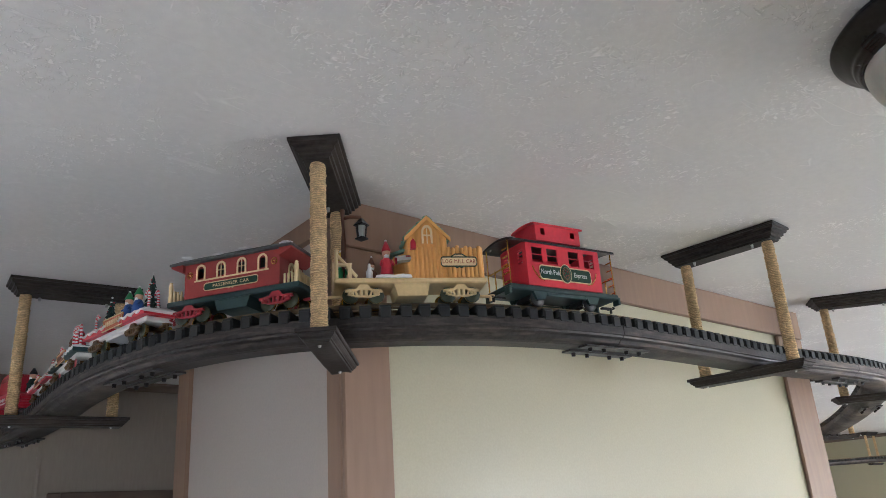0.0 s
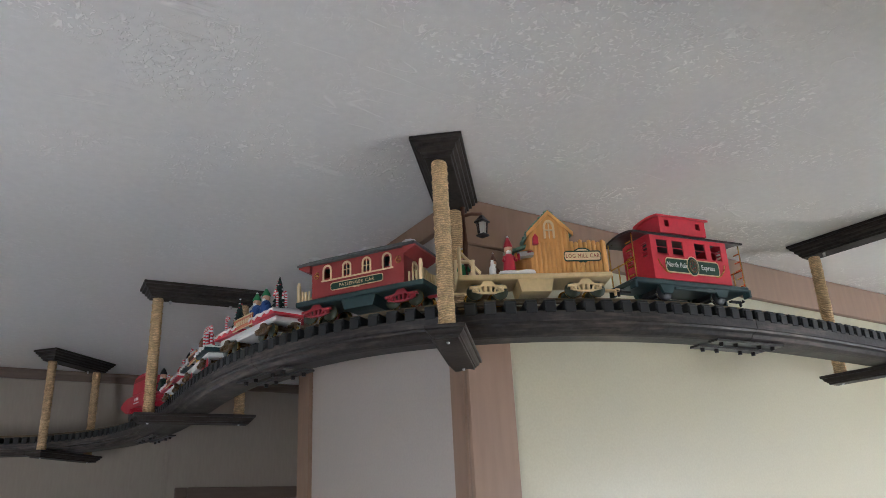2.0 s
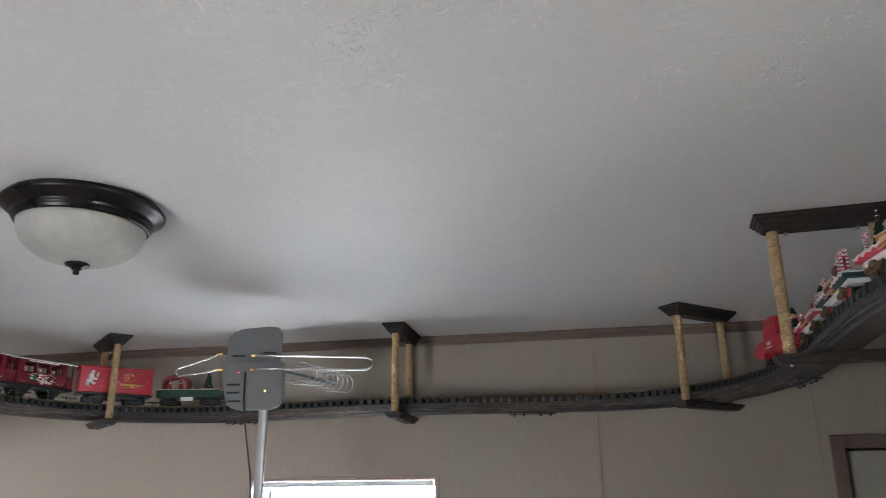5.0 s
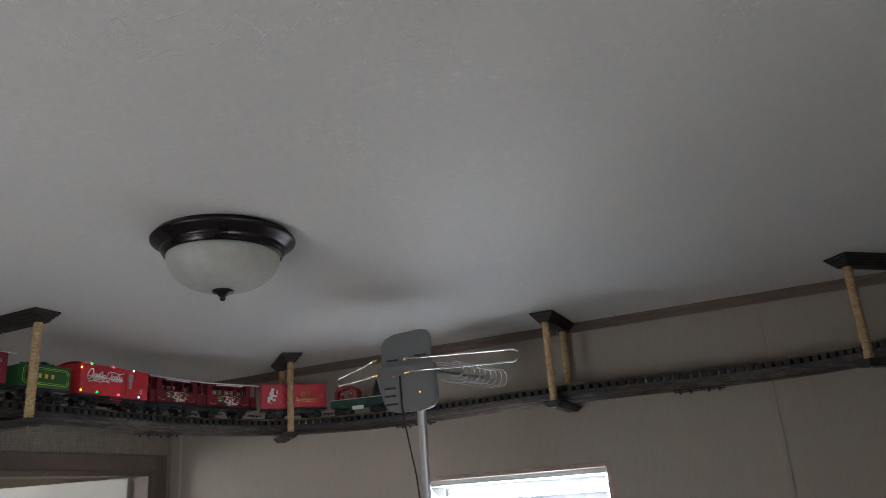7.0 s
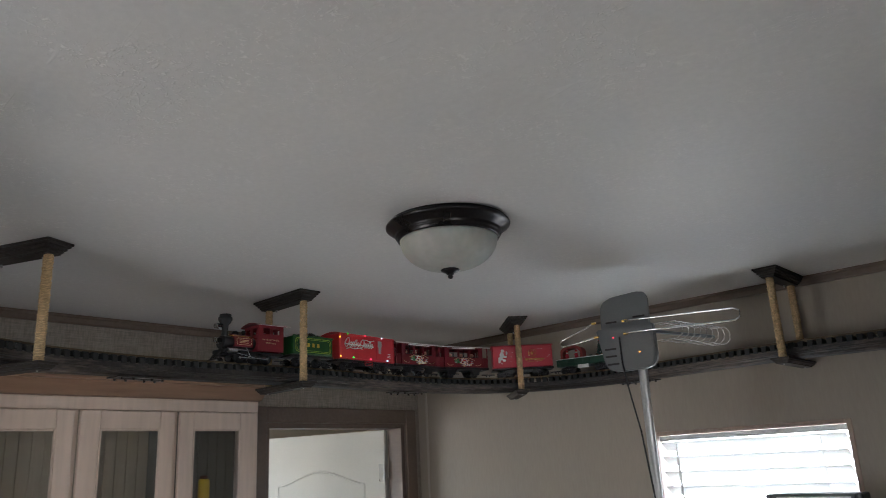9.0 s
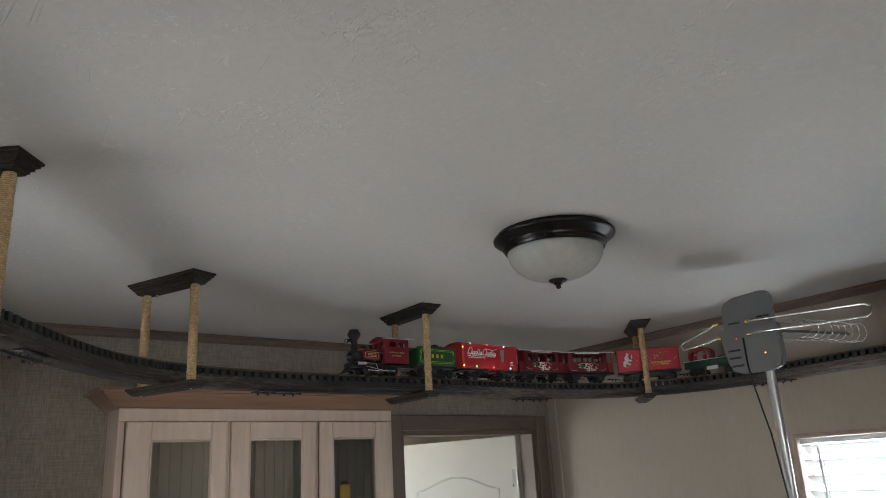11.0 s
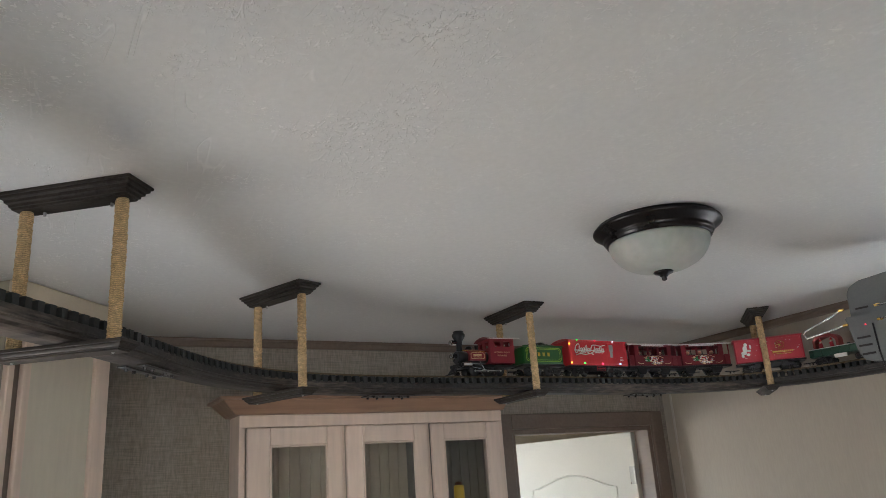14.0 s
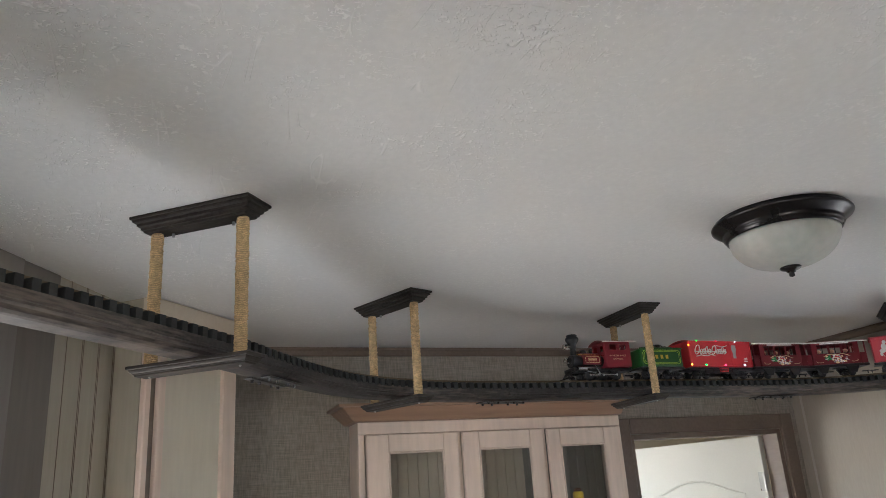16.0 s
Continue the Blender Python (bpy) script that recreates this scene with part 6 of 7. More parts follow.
# ---- green gondola ----
def gondola(s):
    c = put_car("green_gondola", s, "dark green toy gondola with sleigh arch and decorated tree")
    bm = bmn()
    for sg in (1, -1):
        box(bm, *span(-0.125, 0.125, sg * 0.044 - 0.002, sg * 0.044 + 0.002, 0.032, 0.060), 0.001)
        for i in range(7):
            box(bm, (-0.11 + i * 0.0367, sg * 0.0468, 0.046), (0.004, 0.003, 0.026), 0.0008)
        box(bm, *span(sg * 0.123 - 0.002, sg * 0.123 + 0.002, -0.0415, 0.0415, 0.032, 0.060), 0.001)
    box(bm, *span(-0.125, 0.125, -0.0418, 0.0418, 0.030, 0.035))
    part("tub", bm, P_GREEN, c)
    bm = bmn()
    for sg in (1, -1):
        box(bm, *span(-0.127, 0.127, sg * 0.045 - 0.003, sg * 0.045 + 0.003, 0.0603, 0.0628), 0.0008)
        box(bm, *span(sg * 0.124 - 0.003, sg * 0.124 + 0.003, -0.0415, 0.0415, 0.0603, 0.0628), 0.0008)
    part("rim", bm, P_WHITE, c)
    bm = bmn()
    k = 12
    outer = [(0.062 - 0.052 * math.cos(math.pi * i / k), 0.095 + 0.028 * math.sin(math.pi * i / k)) for i in range(k + 1)]
    prism(bm, [(0.010, 0.036)] + outer + [(0.114, 0.036), (0.104, 0.036)] + [(0.062 + 0.042 * math.cos(math.pi * i / k), 0.088 + 0.022 * math.sin(math.pi * i / k)) for i in range(k + 1)] + [(0.020, 0.036)], -0.022, 0.022)
    part("sleigh_arch", bm, P_BRICK, c)
    bm = bmn()
    box(bm, *span(0.0205, 0.1035, -0.024, 0.024, 0.0355, 0.066), 0.003)
    part("bench", bm, P_BRICK, c)
    for x in (0.040, 0.084):
        figurine(c, x, 0.016, 0.066, 0.040, P_CRIMSON, P_RED, label="seated red figure")
    fir(c, -0.066, 0.0, 0.036, 0.108, 0.034, tiers=9)
    bm = bmn()
    rng = random.Random(4)
    for i in range(8):
        box(bm, (-0.030 - 0.011 * i, rng.uniform(0.02, 0.03) * rng.choice((1, -1)), 0.058), (0.014, 0.014, 0.018 + rng.uniform(0, 0.01)), 0.002, i % 2)
    pieces("parcel", bm, [P_LEAF, P_BROWN], c)
    bm = bmn()
    box(bm, (0, 0.047, 0.024), (0.050, 0.004, 0.015), 0.001)
    part("tool_box", bm, P_WHITE, c, "pale box under the side")
    for x in (0.080, -0.080):
        bogie(c, x, P_BLACK, 0.044, 0.0125, P_BLACK, 0.034, 0.030)
    for x in (-0.132, 0.132):
        coupler(c, x, P_BLACK)


gondola(2.29 + HEAD)


# ---- box cars ----
def box_car(s, name, label, material, length, height, width):
    c = put_car(name, s, label)
    h, w = length / 2, width / 2
    bm = bmn()
    box(bm, *span(-h, h, -w + 0.006, w - 0.006, 0.032, 0.040), 0.002)
    for sg in (1, -1):
        box(bm, *span(-h * 0.5, h * 0.5, sg * (w - 0.012) - 0.002, sg * (w - 0.012) + 0.002, 0.018, 0.032), 0.001)
        for x in (-h * 0.3, h * 0.3):
            box(bm, (x, sg * (w - 0.004), 0.028), (0.004, 0.004, 0.014), 0.001)
    part("underframe", bm, P_BLACK, c)
    bm = bmn()
    box(bm, *span(-h + 0.004, h - 0.004, -w, w, 0.0402, height - 0.008), 0.002)
    for sg in (1, -1):
        for x in (-h + 0.008, h - 0.008):
            box(bm, (x, sg * (w + 0.001), (0.04 + height) / 2 - 0.004), (0.006, 0.003, height - 0.055), 0.0008)
        box(bm, *span(-h + 0.006, h - 0.006, sg * (w + 0.001) - 0.0015, sg * (w + 0.001) + 0.0015, 0.041, 0.046), 0.0008)
        box(bm, *span(-h + 0.006, h - 0.006, sg * (w + 0.001) - 0.0015, sg * (w + 0.001) + 0.0015, height - 0.014, height - 0.009), 0.0008)
    part("body", bm, material, c)
    arc_roof(c, -h, h, width + 0.010, height - 0.008, 0.010, 0.003, material)
    for x in (h - 0.062, -h + 0.062):
        bogie(c, x, P_BLACK, 0.046, 0.0145, P_BLACK, 0.036, 0.032)
    for x in (-h - 0.004, h + 0.004):
        coupler(c, x, P_BLACK)
    return c


def red_box_car(s):
    c = box_car(s, "red_box_car", "red toy box car with a white figure decal and gold emblem", P_CRIMSON, 0.275, 0.145, 0.092)
    y = 0.0466
    bm = bmn()
    for x, z, a, b in ((0.092, 0.098, 0.010, 0.014), (0.088, 0.116, 0.007, 0.008), (0.098, 0.082, 0.012, 0.008), (0.078, 0.090, 0.010, 0.005), (0.070, 0.106, 0.004, 0.010), (0.104, 0.070, 0.006, 0.008), (0.082, 0.074, 0.008, 0.006)):
        ball(bm, (x, y, z), (a, 0.0008, b), 0, 2)
    part("figure_decal", bm, P_WHITE, c, "plain white printed shape")
    bm = bmn()
    tube(bm, [(-0.045 + 0.017 * math.cos(t), y, 0.102 + 0.017 * math.sin(t)) for t in [i * math.pi / 12 for i in range(24)]], 0.0011, 5, 0, True)
    for i in range(6):
        a = i * math.pi / 3
        rod(bm, (-0.045, y, 0.102), (-0.045 + 0.012 * math.cos(a), y, 0.102 + 0.012 * math.sin(a)), 0.0012, seg=5)
    part("emblem", bm, P_GOLD, c)
    bm = bmn()
    for i in range(11):
        box(bm, (-0.015 - 0.0075 * i, y, 0.074), (0.0048, 0.0008, 0.0075 + (0.003 if i in (0, 6) else 0)))
    box(bm, (-0.055, y, 0.065), (0.060, 0.0008, 0.002))
    pieces("lettering_bar", bm, P_GOLD, c)
    bm = bmn()
    rng = random.Random(9)
    for i in range(22):
        ball(bm, (rng.uniform(-0.12, 0.12), y, rng.uniform(0.055, 0.128)), (0.0016, 0.0006, 0.0016), 0, 1)
    part("snow_dots", bm, P_WHITE, c)


red_box_car(2.585 + HEAD)


def lit_box_car(s):
    c = box_car(s, "lit_box_car", "glossy red toy box car with white script shapes and coloured lights", P_COLA, 0.305, 0.168, 0.098)
    y = 0.0500
    bm = bmn()
    # white ovals and swashes in place of the trade mark
    for x0, k in ((0.104, 1.0), (0.026, 0.92)):
        for dx, dz, rx, rz in ((0.006, 0.006, 0.010, 0.022), (-0.012, -0.003, 0.005, 0.012), (-0.024, -0.002, 0.005, 0.012), (-0.037, 0.003, 0.005, 0.018), (-0.050, -0.003, 0.005, 0.012)):
            lozenge = [(x0 + k * (dx + rx * math.cos(i * math.pi / 6) - 0.3 * rz * math.sin(i * math.pi / 6)), 0.114 + k * (dz + rz * math.sin(i * math.pi / 6))) for i in range(12)]
            tube(bm, [(px, y, pz) for px, pz in lozenge], 0.0020, 5, 0, True)
        tube(bm, [(x0 + k * 0.020, y, 0.112), (x0 - k * 0.010, y, 0.109), (x0 - k * 0.034, y, 0.113), (x0 - k * 0.058, y, 0.109)], 0.0026, 6)
    tube(bm, [(0.118, y, 0.088), (0.096, y, 0.095), (0.070, y, 0.091), (0.046, y, 0.097), (0.030, y, 0.093)], 0.0022, 6)
    tube(bm, [(0.034, y, 0.136), (0.014, y, 0.139), (-0.010, y, 0.134), (-0.034, y, 0.140)], 0.0020, 6)
    part("script_shape", bm, P_WHITE, c, "flowing white strokes")
    bm = bmn()
    box(bm, *span(-0.082, -0.044, 0.0492, 0.0515, 0.050, 0.150), 0.001)
    dr = part("sliding_door", bm, P_COLA, c)
    bm = bmn()
    prism(bm, [(-0.070, 0.080), (-0.056, 0.080), (-0.056, 0.106), (-0.052, 0.116), (-0.053, 0.142), (-0.073, 0.142), (-0.074, 0.116), (-0.070, 0.106)], 0.0516, 0.0522)
    part("bottle_shape", bm, P_GREY, dr, "pale printed bottle shape")
    bm = bmn()
    for i in range(3):
        box(bm, (-0.116, y, 0.066 + i * 0.008), (0.018 - 0.003 * i, 0.0008, 0.003))
    pieces("lettering_bar", bm, P_WHITE, c)
    bm = bmn()
    for q in range(4):
        rod(bm, (-0.02, 0.052, 0.040 - q * 0.006), (0.02, 0.052, 0.040 - q * 0.006), 0.001, seg=5)
    for x in (-0.02, 0.02):
        rod(bm, (x, 0.052, 0.046), (x, 0.052, 0.020), 0.001, seg=5)
    part("step", bm, P_COLA, c)
    for x, z, col in ((0.110, 0.160, (0.05, 1, 0.1)), (0.018, 0.160, (1, 0.05, 0.1)), (-0.074, 0.158, (0.8, 0.9, 1)), (0.080, 0.049, (0.05, 1, 0.1)), (-0.012, 0.048, (1, 0.05, 0.15)), (-0.105, 0.049, (0.3, 0.8, 1)), (0.149, 0.140, (1, 0.45, 0.02)), (0.146, 0.050, (1, 0.5, 0.05))):
        bm = bmn()
        ball(bm, (x, 0.0518, z), 0.0036, 0, 2)
        part("lamp", bm, glow_material("lamp_glow", col, 0.4), c, "small lit coloured lamp")
    set_height(c, 0.042, 0.80)


lit_box_car(3.435 + HEAD)


def coach(s):
    c = put_car("maroon_coach", s, "maroon toy coach with open windows and a pale roof edge")
    bm = bmn()
    box(bm, *span(-0.128, 0.128, -0.046, 0.046, 0.034, 0.044), 0.002)
    for sg in (1, -1):
        for x in (-0.06, 0.06):
            prism(bm, [(x - 0.026, 0.034), (x + 0.026, 0.034), (x + 0.012, 0.010), (x - 0.012, 0.010)], sg * 0.040 - 0.003, sg * 0.040 + 0.003)
        box(bm, (0, sg * 0.044, 0.026), (0.05, 0.004, 0.004))
    part("underframe", bm, P_BLACK, c)
    for x in (-0.06, 0.06):
        bm = bmn()
        rod(bm, (x, -0.036, 0.0145), (x, 0.036, 0.0145), 0.004)
        a = part("axle", bm, P_BLACK, c)
        add_wheels(a, (x,), 0.0145, P_BLACK)
    holes = [(-0.074, -0.030, 0.098, 0.142), (-0.022, 0.022, 0.098, 0.142), (0.030, 0.074, 0.098, 0.142)]
    walled_body(c, "body", -0.095, 0.095, 0.096, 0.044, 0.152, holes, P_COACH, [(-0.014, 0.014, 0.05, 0.135)])
    for e in (1, -1):
        bm = bmn()
        for sg in (1, -1):
            box(bm, (e * 0.122, sg * 0.043, 0.098), (0.005, 0.005, 0.108), 0.001)
            box(bm, (e * 0.110, sg * 0.044, 0.070), (0.022, 0.003, 0.052), 0.001)
        box(bm, (e * 0.122, 0, 0.070), (0.003, 0.030, 0.052), 0.001)
        part("end_platform", bm, P_COACH, c)
    arc_roof(c, -0.130, 0.130, 0.106, 0.152, 0.014, 0.003, P_COACH, "roof", "maroon roof with a pale rim")
    for sg in (1, -1):
        bm = bmn()
        box(bm, *span(-0.132, 0.132, sg * 0.0535 - 0.0012, sg * 0.0535 + 0.0012, 0.149, 0.1535))
        part("roof_rim", bm, P_WHITE, c, "pale roof rim")
        bm = bmn()
        box(bm, *span(-0.058, 0.058, sg * 0.0485 - 0.0008, sg * 0.0485 + 0.0008, 0.1435, 0.1485))
        part("name_strip", bm, P_WHITE, c, "pale strip over the windows")
        for a0, b0, z0, z1 in holes:
            bm = bmn()
            rod(bm, ((a0 + b0) / 2, sg * 0.047, z0), ((a0 + b0) / 2, sg * 0.047, z1), 0.0012, seg=5)
            box(bm, ((a0 + b0) / 2, sg * 0.0485, z0 - 0.001), (0.044, 0.002, 0.002))
            part("window_bar", bm, P_BLACK, c)
    bm = bmn()
    for x in (-0.055, 0, 0.055):
        box(bm, (x, 0, 0.075), (0.026, 0.070, 0.05), 0.004)
        ball(bm, (x, 0.02, 0.112), 0.010, 1)
    pieces("seat", bm, [P_DARK, P_SKIN], c)
    bm = bmn()
    rng = random.Random(12)
    for i in range(84):
        u, v = rng.uniform(-1, 1), rng.uniform(-1, 1)
        if u * u + v * v > 1:
            continue
        mi = 0 if u > 0.45 and rng.random() < 0.8 else rng.choice((1, 1, 1, 1, 2, 2, 3, 4))
        ball(bm, (0.048 * u, 0.0482, 0.0705 + 0.021 * v), (rng.uniform(0.003, 0.009), 0.0008 + 0.0001 * (i % 5), rng.uniform(0.002, 0.0055)), mi, 1)
    tube(bm, [(0.052, 0.0490, 0.083), (0.032, 0.0490, 0.093), (0.0, 0.0490, 0.089), (-0.026, 0.0490, 0.094), (-0.052, 0.0490, 0.082)], 0.0014, 5, 2)
    for sg in (1, -1):
        tube(bm, [(sg * 0.084, 0.0486, 0.062), (sg * 0.080, 0.0486, 0.055), (sg * 0.066, 0.0486, 0.053), (sg * 0.056, 0.0486, 0.055)], 0.0011, 5, 2)
    part("emblem", bm, [P_ELF, P_WHITE, P_CREAM, P_CRIMSON, P_GREY], c, "coloured printed emblem")
    for x in (-0.132, 0.132):
        coupler(c, x, P_BLACK)
    set_height(c, 0.044, 0.80)


coach(2.885 + HEAD)
coach(3.14 + HEAD)


# ---- tender and engine ----
def tender(s):
    c = put_car("tender", s, "dark green toy tender with lime border and black coal")
    bm = bmn()
    box(bm, *span(-0.096, 0.096, -0.043, 0.043, 0.034, 0.042), 0.002)
    part("underframe", bm, P_BLACK, c)
    bm = bmn()
    box(bm, *span(-0.090, 0.090, -0.045, 0.045, 0.0422, 0.112), 0.004, seg=2)
    for sg in (1, -1):
        box(bm, *span(-0.092, 0.092, sg * 0.045 - 0.003, sg * 0.045 + 0.003, 0.110, 0.116), 0.001)
    part("tank", bm, P_TENDER, c)
    y = 0.0455
    bm = bmn()
    pts = rounded(-0.080, 0.080, 0.052, 0.106, 0.012)
    tube(bm, [(px, y, pz) for px, pz in pts], 0.0013, 6, 0, True)
    tube(bm, [(px * 0.93, y, 0.08 + (pz - 0.08) * 0.80) for px, pz in pts], 0.0008, 6, 0, True)
    part("border_line", bm, P_LIME, c)
    bm = bmn()
    for x in (-0.022, 0.0, 0.022):
        box(bm, (x, y, 0.080), (0.011, 0.001, 0.015), 0.0003)
    pieces("lettering_bar", bm, P_YELLOW, c)
    bm = bmn()
    rng = random.Random(2)
    for i in range(46):
        x, yy = rng.uniform(-0.055, 0.055), rng.uniform(-0.034, 0.034)
        top = 0.136 - 0.5 * abs(x) ** 1.3 - 0.2 * abs(yy)
        ball(bm, (x, yy, top - 0.006), (rng.uniform(0.008, 0.013), rng.uniform(0.007, 0.011), 0.008), 0, 1)
    box(bm, *span(-0.062, 0.062, -0.036, 0.036, 0.112, 0.122), 0.004)
    part("coal", bm, P_BLACK, c)
    for x in (0.046, -0.046):
        bogie(c, x, P_BLACK, 0.046, 0.0145, P_BLACK, 0.036, 0.034)
    for x in (-0.098, 0.098):
        coupler(c, x, P_BLACK)
    set_height(c, 0.042, 0.92)


tender(3.705 + HEAD)


def engine(s):
    c = put_car("steam_engine", s, "maroon and black toy steam engine with funnel stack", "toy steam engine")
    fwd = Matrix.Rotation(radians(90), 4, "Y")
    bm = bmn()
    box(bm, *span(-0.120, 0.105, -0.030, 0.030, 0.030, 0.040), 0.002)
    for sg in (1, -1):
        box(bm, (0.082, sg * 0.036, 0.036), (0.036, 0.016, 0.022), 0.003)
    part("chassis", bm, P_BLACK, c)
    bm = bmn()
    lathe(bm, [(0.027, -0.030), (0.028, -0.028), (0.028, 0.078), (0.030, 0.080), (0.030, 0.104), (0.027, 0.106)], (0, 0, 0), 24, 0, Matrix.Translation((0, 0, 0.076)) @ fwd)
    part("boiler", bm, P_BLACK, c)
    bm = bmn()
    k = 12
    arch = [(0.036 * math.cos(math.pi * i / k), 0.080 + 0.034 * math.sin(math.pi * i / k)) for i in range(k + 1)]
    prism(bm, [(0.036, 0.056)] + arch + [(-0.036, 0.056)], -0.070, -0.004, 0, ALONG)
    part("saddle_tank", bm, P_MAROON, c, "maroon saddle tank")
    bm = bmn()
    tube(bm, [(px, 0.0365, pz) for px, pz in rounded(0.010, 0.064, 0.064, 0.092, 0.006)], 0.0009, 5, 0, True)
    for i in range(3):
        box(bm, (0.037, 0.0366, 0.072 + i * 0.006), (0.034, 0.0008, 0.0022))
    part("side_stripe", bm, P_CREAM, c)
    holes = [(-0.096, -0.068, 0.118, 0.146), (-0.058, -0.030, 0.118, 0.146)]
    walled_body(c, "cab", -0.112, -0.012, 0.090, 0.042, 0.158, holes, P_MAROON, [(-0.032, -0.010, 0.116, 0.146), (0.010, 0.032, 0.116, 0.146)])
    arc_roof(c, -0.134, 0.000, 0.104, 0.158, 0.014, 0.003, P_MAROON, "cab_roof", "maroon roof with a pale rim")
    for sg in (1, -1):
        bm = bmn()
        box(bm, *span(-0.135, 0.001, sg * 0.0525 - 0.001, sg * 0.0525 + 0.001, 0.1560, 0.1590))
        part("roof_rim", bm, P_WHITE, c, "pale roof rim")
        for a0, b0, z0, z1 in holes:
            bm = bmn()
            tube(bm, [(px, sg * 0.0455, pz) for px, pz in rounded(a0, b0, z0, z1, 0.002, 2)], 0.0011, 5, 0, True)
            part("window_frame", bm, P_BRICK, c)
    lettering("NORTH POLE", 0.0098, P_CREAM, c, side_pose(-0.060, 0.0455, 0.093), 1.1)
    lettering("EXPRESS", 0.0098, P_CREAM, c, side_pose(-0.060, 0.0455, 0.078), 1.1)
    bm = bmn()
    lathe(bm, [(0.016, 0.098), (0.012, 0.110), (0.0105, 0.130), (0.012, 0.150), (0.019, 0.164), (0.0235, 0.174), (0.024, 0.184), (0.019, 0.190), (0.0195, 0.198), (0.017, 0.200), (0.010, 0.2005)], (0.090, 0, 0), 20)
    part("stack", bm, P_BLACK, c)
    bm = bmn()
    lathe(bm, [(0.013, 0.106), (0.013, 0.120), (0.011, 0.126), (0.006, 0.130)], (0.052, 0, 0), 16)
    lathe(bm, [(0.006, 0.106), (0.006, 0.124), (0.009, 0.130), (0.002, 0.136)], (0.020, 0, 0), 14)
    pieces("dome", bm, P_BLACK, c)
    for nm, z, r in (("headlamp", 0.146, 0.011), ("marker_lamp", 0.082, 0.012)):
        bm = bmn()
        lathe(bm, [(r, 0.100), (r, 0.120), (r * 1.15, 0.121), (r * 0.9, 0.123), (r * 0.3, 0.118)], seg=16, m=Matrix.Translation((0.004, 0, z)) @ fwd)
        box(bm, (0.112, 0, z - r), (0.012, 0.014, 0.006))
        part(nm, bm, P_SILVER, c, "chrome lamp")
    bm = bmn()
    for i in range(9):
        y = -0.034 + i * 0.0085
        rod(bm, (0.112, y * 0.55, 0.036), (0.140 - 0.012 * abs(y) / 0.034, y, 0.008), 0.0018, seg=5)
    box(bm, (0.132, 0, 0.008), (0.012, 0.070, 0.004), 0.001)
    box(bm, (0.110, 0, 0.038), (0.008, 0.074, 0.012), 0.001)
    part("cowcatcher", bm, P_BLACK, c)
    bm = bmn()
    for x in (0.052, 0.000, -0.052):
        rod(bm, (x, -0.028, 0.020), (x, 0.028, 0.020), 0.003)
    a = part("axle", bm, P_BLACK, c)
    add_wheels(a, (0.052, 0.000, -0.052), 0.019, P_BLACK, 0.0235)
    add_wheels(a, (0.092,), 0.010, P_BLACK, 0.0235)
    for sg in (1, -1):
        bm = bmn()
        y = sg * 0.034
        box(bm, (0.0, y, 0.016), (0.112, 0.003, 0.005), 0.001)
        rod(bm, (0.088, sg * 0.037, 0.034), (0.000, sg * 0.037, 0.017), 0.0022, seg=6)
        rod(bm, (0.088, sg * 0.037, 0.044), (0.030, sg * 0.037, 0.040), 0.0018, seg=6)
        rod(bm, (0.030, sg * 0.037, 0.052), (0.012, sg * 0.037, 0.018), 0.0018, seg=6)
        for x in (0.052, 0, -0.052):
            rod(bm, (x, sg * 0.031, 0.016), (x, sg * 0.037, 0.016), 0.004, seg=10)
        rod(bm, (0.070, sg * 0.044, 0.036), (0.104, sg * 0.044, 0.036), 0.009, seg=14)
        part("chrome_rods", bm, P_SILVER, c)
    bm = bmn()
    for sg in (1, -1):
        tube(bm, [(-0.008, sg * 0.039, 0.096), (0.04, sg * 0.039, 0.099), (0.096, sg * 0.030, 0.102)], 0.0011, 5)
    pieces("handrail", bm, P_GOLD, c)
    coupler(c, -0.122, P_BLACK)
    set_height(c, 0.042, 0.77)


engine(3.945 + HEAD)


# ---- indoor aerial on a pole in front of the window ----
P_POLE = paint("dull_metal_pole", (0.55, 0.56, 0.56), 0.38, 0.1, 0, 0.7)
P_AERIAL = paint("grey_aerial_plastic", (0.135, 0.14, 0.138), 0.5)
ant = thing("tv_aerial", pose(0, 3.36, 0, 0, 0, 8), "grey plastic television aerial with wire loops on a metal pole", "aerial")


bm = bmn()
prism(bm, [(-0.105, 2.205), (0.068, 2.205), (0.070, 2.330), (0.058, 2.350), (0.030, 2.355), (-0.060, 2.348), (-0.090, 2.335), (-0.103, 2.315)], 0.006, 0.016)
bmesh.ops.bevel(bm, geom=list(bm.edges), offset=0.003, segments=2, affect="EDGES")
part("rear_panel", bm, P_AERIAL, ant)
bm = bmn()
prism(bm, [(-0.112, 2.238), (0.086, 2.238), (0.088, 2.135), (0.078, 2.104), (0.050, 2.093), (-0.052, 2.092), (-0.078, 2.102), (-0.092, 2.130)], -0.024, 0.0035)
bmesh.ops.bevel(bm, geom=list(bm.edges), offset=0.004, segments=2, affect="EDGES")
part("front_panel", bm, P_AERIAL, ant)
for x0, x1, z in ((-0.085, -0.045, 2.262), (-0.085, -0.045, 2.168), (-0.085, -0.045, 2.144), (-0.080, -0.040, 2.118), (0.012, 0.054, 2.270)):
    y = 0.005 if z > 2.24 else -0.0248
    bm = bmn()
    box(bm, ((x0 + x1) / 2, y, z), (x1 - x0, 0.002, 0.006), 0.0008)
    part("slot", bm, P_DARK, ant)
bm = bmn()
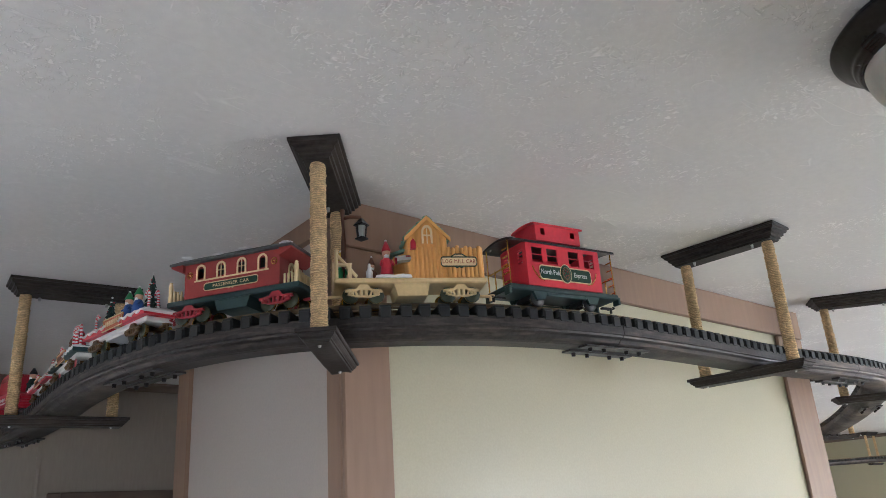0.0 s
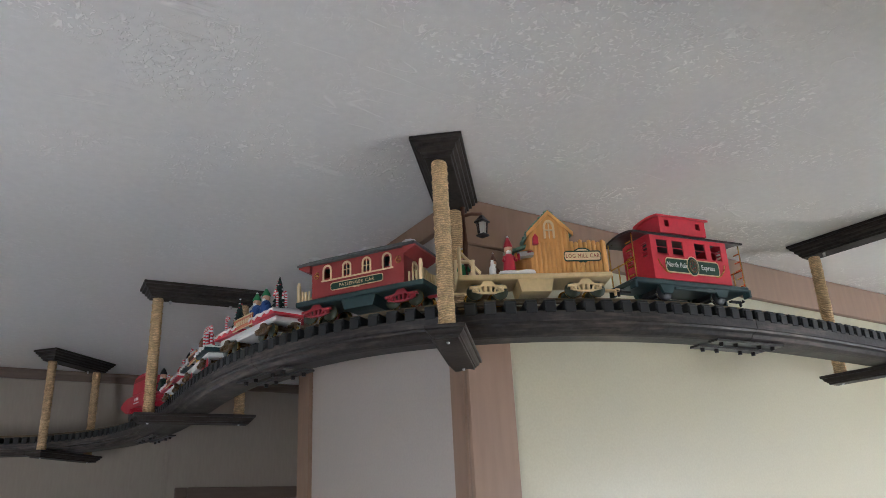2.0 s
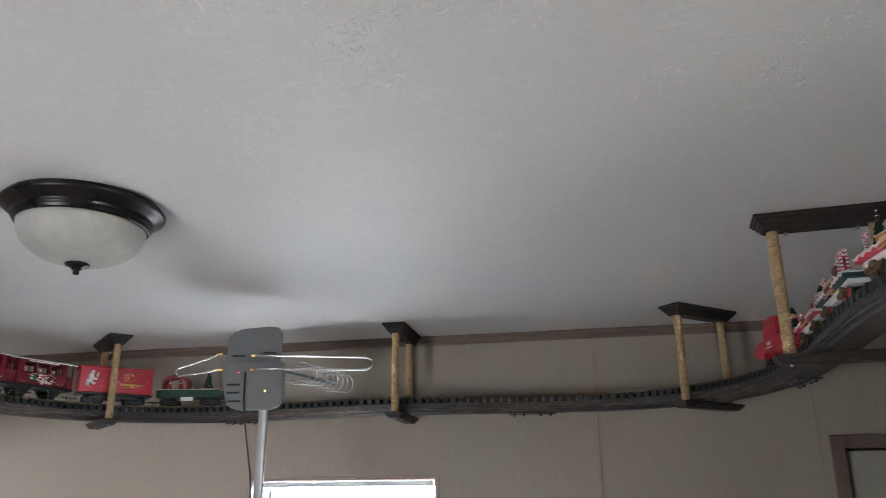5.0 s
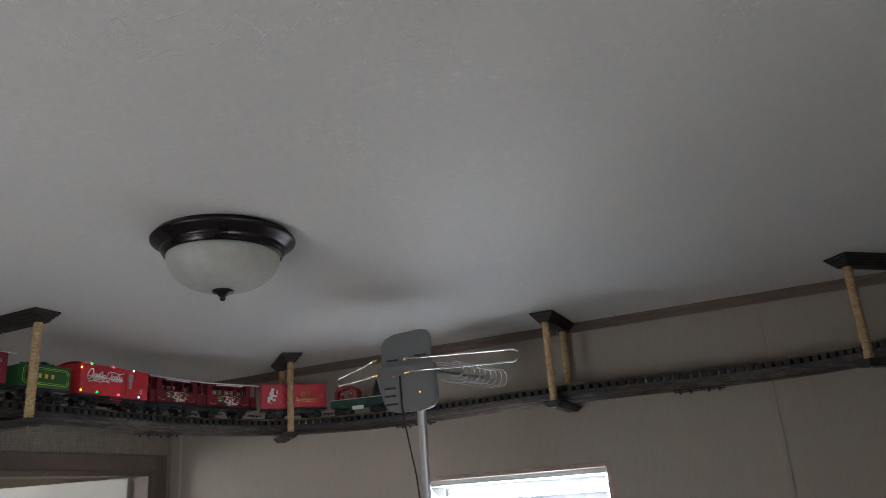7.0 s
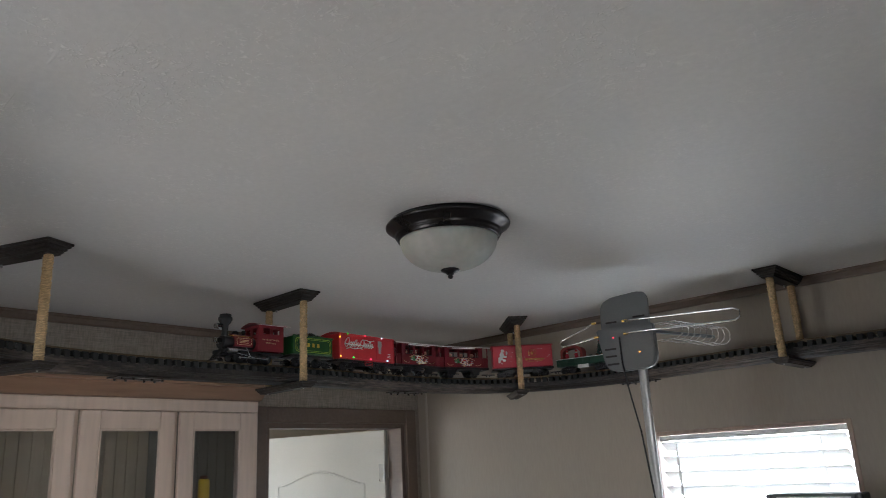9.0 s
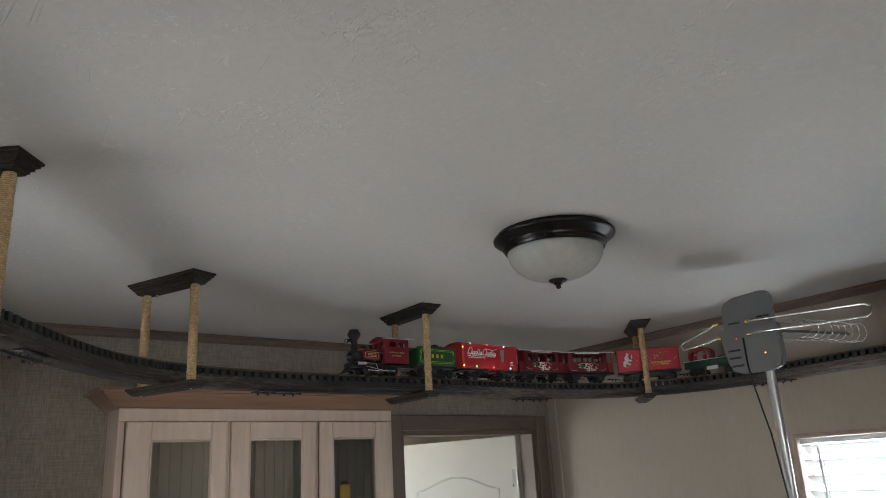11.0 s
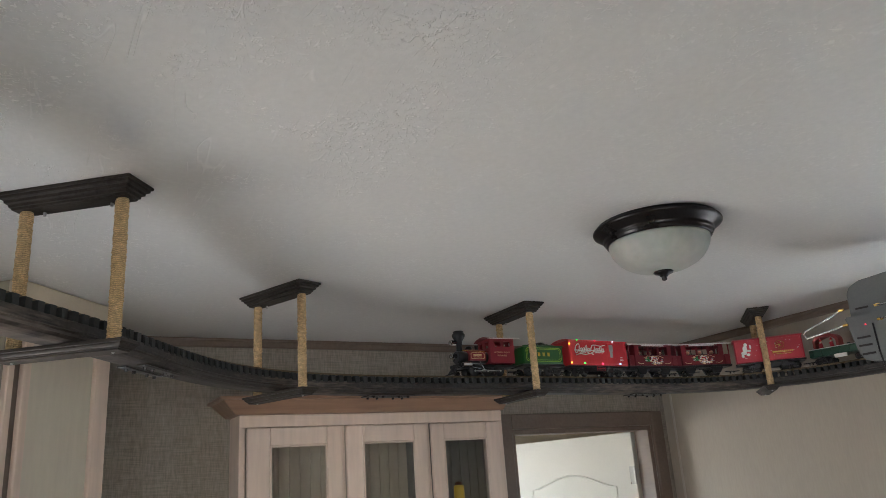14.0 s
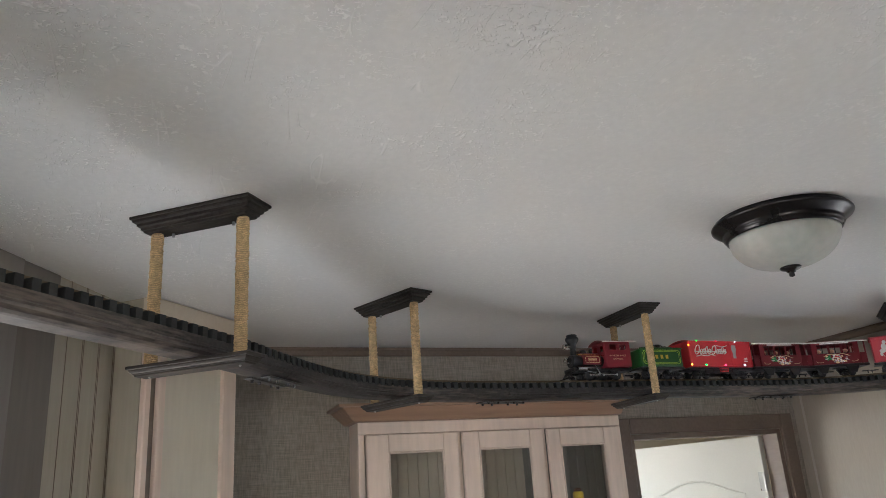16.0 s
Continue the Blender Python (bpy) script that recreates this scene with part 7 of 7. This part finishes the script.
for pts in ([(-0.005, -0.028, 2.255), (0.05, -0.028, 2.254), (0.345, -0.03, 2.243), (0.362, -0.03, 2.234), (0.362, -0.03, 2.214), (0.345, -0.03, 2.206), (0.05, -0.028, 2.214), (-0.005, -0.028, 2.214)],
            [(-0.118, -0.026, 2.262), (-0.18, -0.014, 2.242), (-0.243, -0.02, 2.221), (-0.250, -0.02, 2.212), (-0.243, -0.02, 2.197), (-0.18, -0.014, 2.205), (-0.118, -0.026, 2.214)]):
    tube(bm, pts, 0.003, 8)
pieces("dipole_loop", bm, P_SILVER, ant)
bm = bmn()
for x, z in ((-0.008, 2.256), (-0.008, 2.213), (-0.116, 2.262), (-0.112, 2.214)):
    rod(bm, (x - 0.006, -0.026, z), (x + 0.010, -0.026, z), 0.004, seg=8)
pieces("terminal", bm, P_GOLD, ant)
bm = bmn()
rod(bm, (0.03, 0.018, 2.225), (0.20, 0.26, 2.205), 0.006, seg=8)
part("boom", bm, P_AERIAL, ant)
for i in range(9):
    f = 0.22 + i * 0.095
    cx, cy, cz = 0.03 + 0.17 * f, 0.018 + 0.242 * f, 2.225 - 0.02 * f
    bm = bmn()
    w = 0.086 - 0.0035 * i
    tube(bm, [(cx - w * 0.2, cy, cz + 0.028), (cx + w * 0.75, cy + 0.002, cz + 0.028), (cx + w * 0.95, cy + 0.002, cz + 0.016), (cx + w, cy + 0.002, cz), (cx + w * 0.95, cy + 0.002, cz - 0.018), (cx + w * 0.75, cy, cz - 0.030), (cx - w * 0.2, cy, cz - 0.030)], 0.0017, 6)
    part("director", bm, P_SILVER, ant)
bm = bmn()
rod(bm, (0.022, 0.016, 2.15), (0.022, 0.020, 0.03), 0.0145, seg=16)
rod(bm, (0.022, 0.02, 0.03), (0.022, 0.02, 0.8), 0.018, seg=16)
for i in range(3):
    a = i * 2.094
    rod(bm, (0.022, 0.02, 0.12), (0.022 + 0.25 * math.cos(a), 0.02 + 0.25 * math.sin(a), 0.008), 0.007, seg=8)
part("pole", bm, P_POLE, ant, "bright metal pole on three feet")
bm = bmn()
tube(bm, [(-0.030, -0.026, 2.205), (-0.028, -0.028, 2.12), (-0.022, -0.020, 2.05), (0.004, -0.016, 1.90), (0.024, -0.018, 1.70), (0.03, -0.018, 1.4), (0.03, -0.018, 0.2)], 0.0028, 6)
part("cable", bm, P_BLACK, ant)
for x, z, col, pw in ((-0.052, 2.205, (1, 0.03, 0.05), 0.5), (0.034, 2.148, (1, 0.35, 0.04), 0.9)):
    bm = bmn()
    ball(bm, (x, -0.0248, z), 0.0022, 0, 2)
    part("indicator", bm, glow_material("indicator_glow", col, pw), ant)

# ---- things in the cabinet ----
can = thing("spray_can", pose(WX + 0.085, 1.798 + 0.948, 1.718), "small gold can with a dark cap on a cabinet shelf", "can")
bm = bmn()
lathe(bm, [(0.021, 0), (0.0225, 0.002), (0.0225, 0.095), (0.021, 0.098), (0.017, 0.102)], seg=20)
part("body", bm, P_YELLOW, can)
bm = bmn()
lathe(bm, [(0.016, 0.102), (0.016, 0.110), (0.013, 0.114), (0.004, 0.116)], seg=16)
part("cap", bm, P_BROWN, can)
jar = thing("dark_finial_jar", pose(WX + 0.085, 1.798 + 0.18, 1.718), "small black ornament jar on a cabinet shelf", "jar")
bm = bmn()
lathe(bm, [(0.018, 0), (0.024, 0.01), (0.022, 0.035), (0.012, 0.050)], seg=16)
part("body", bm, P_BLACK, jar)
bm = bmn()
lathe(bm, [(0.014, 0.050), (0.010, 0.058), (0.004, 0.064), (0.006, 0.070), (0.002, 0.076)], seg=14)
part("lid", bm, P_BLACK, jar)
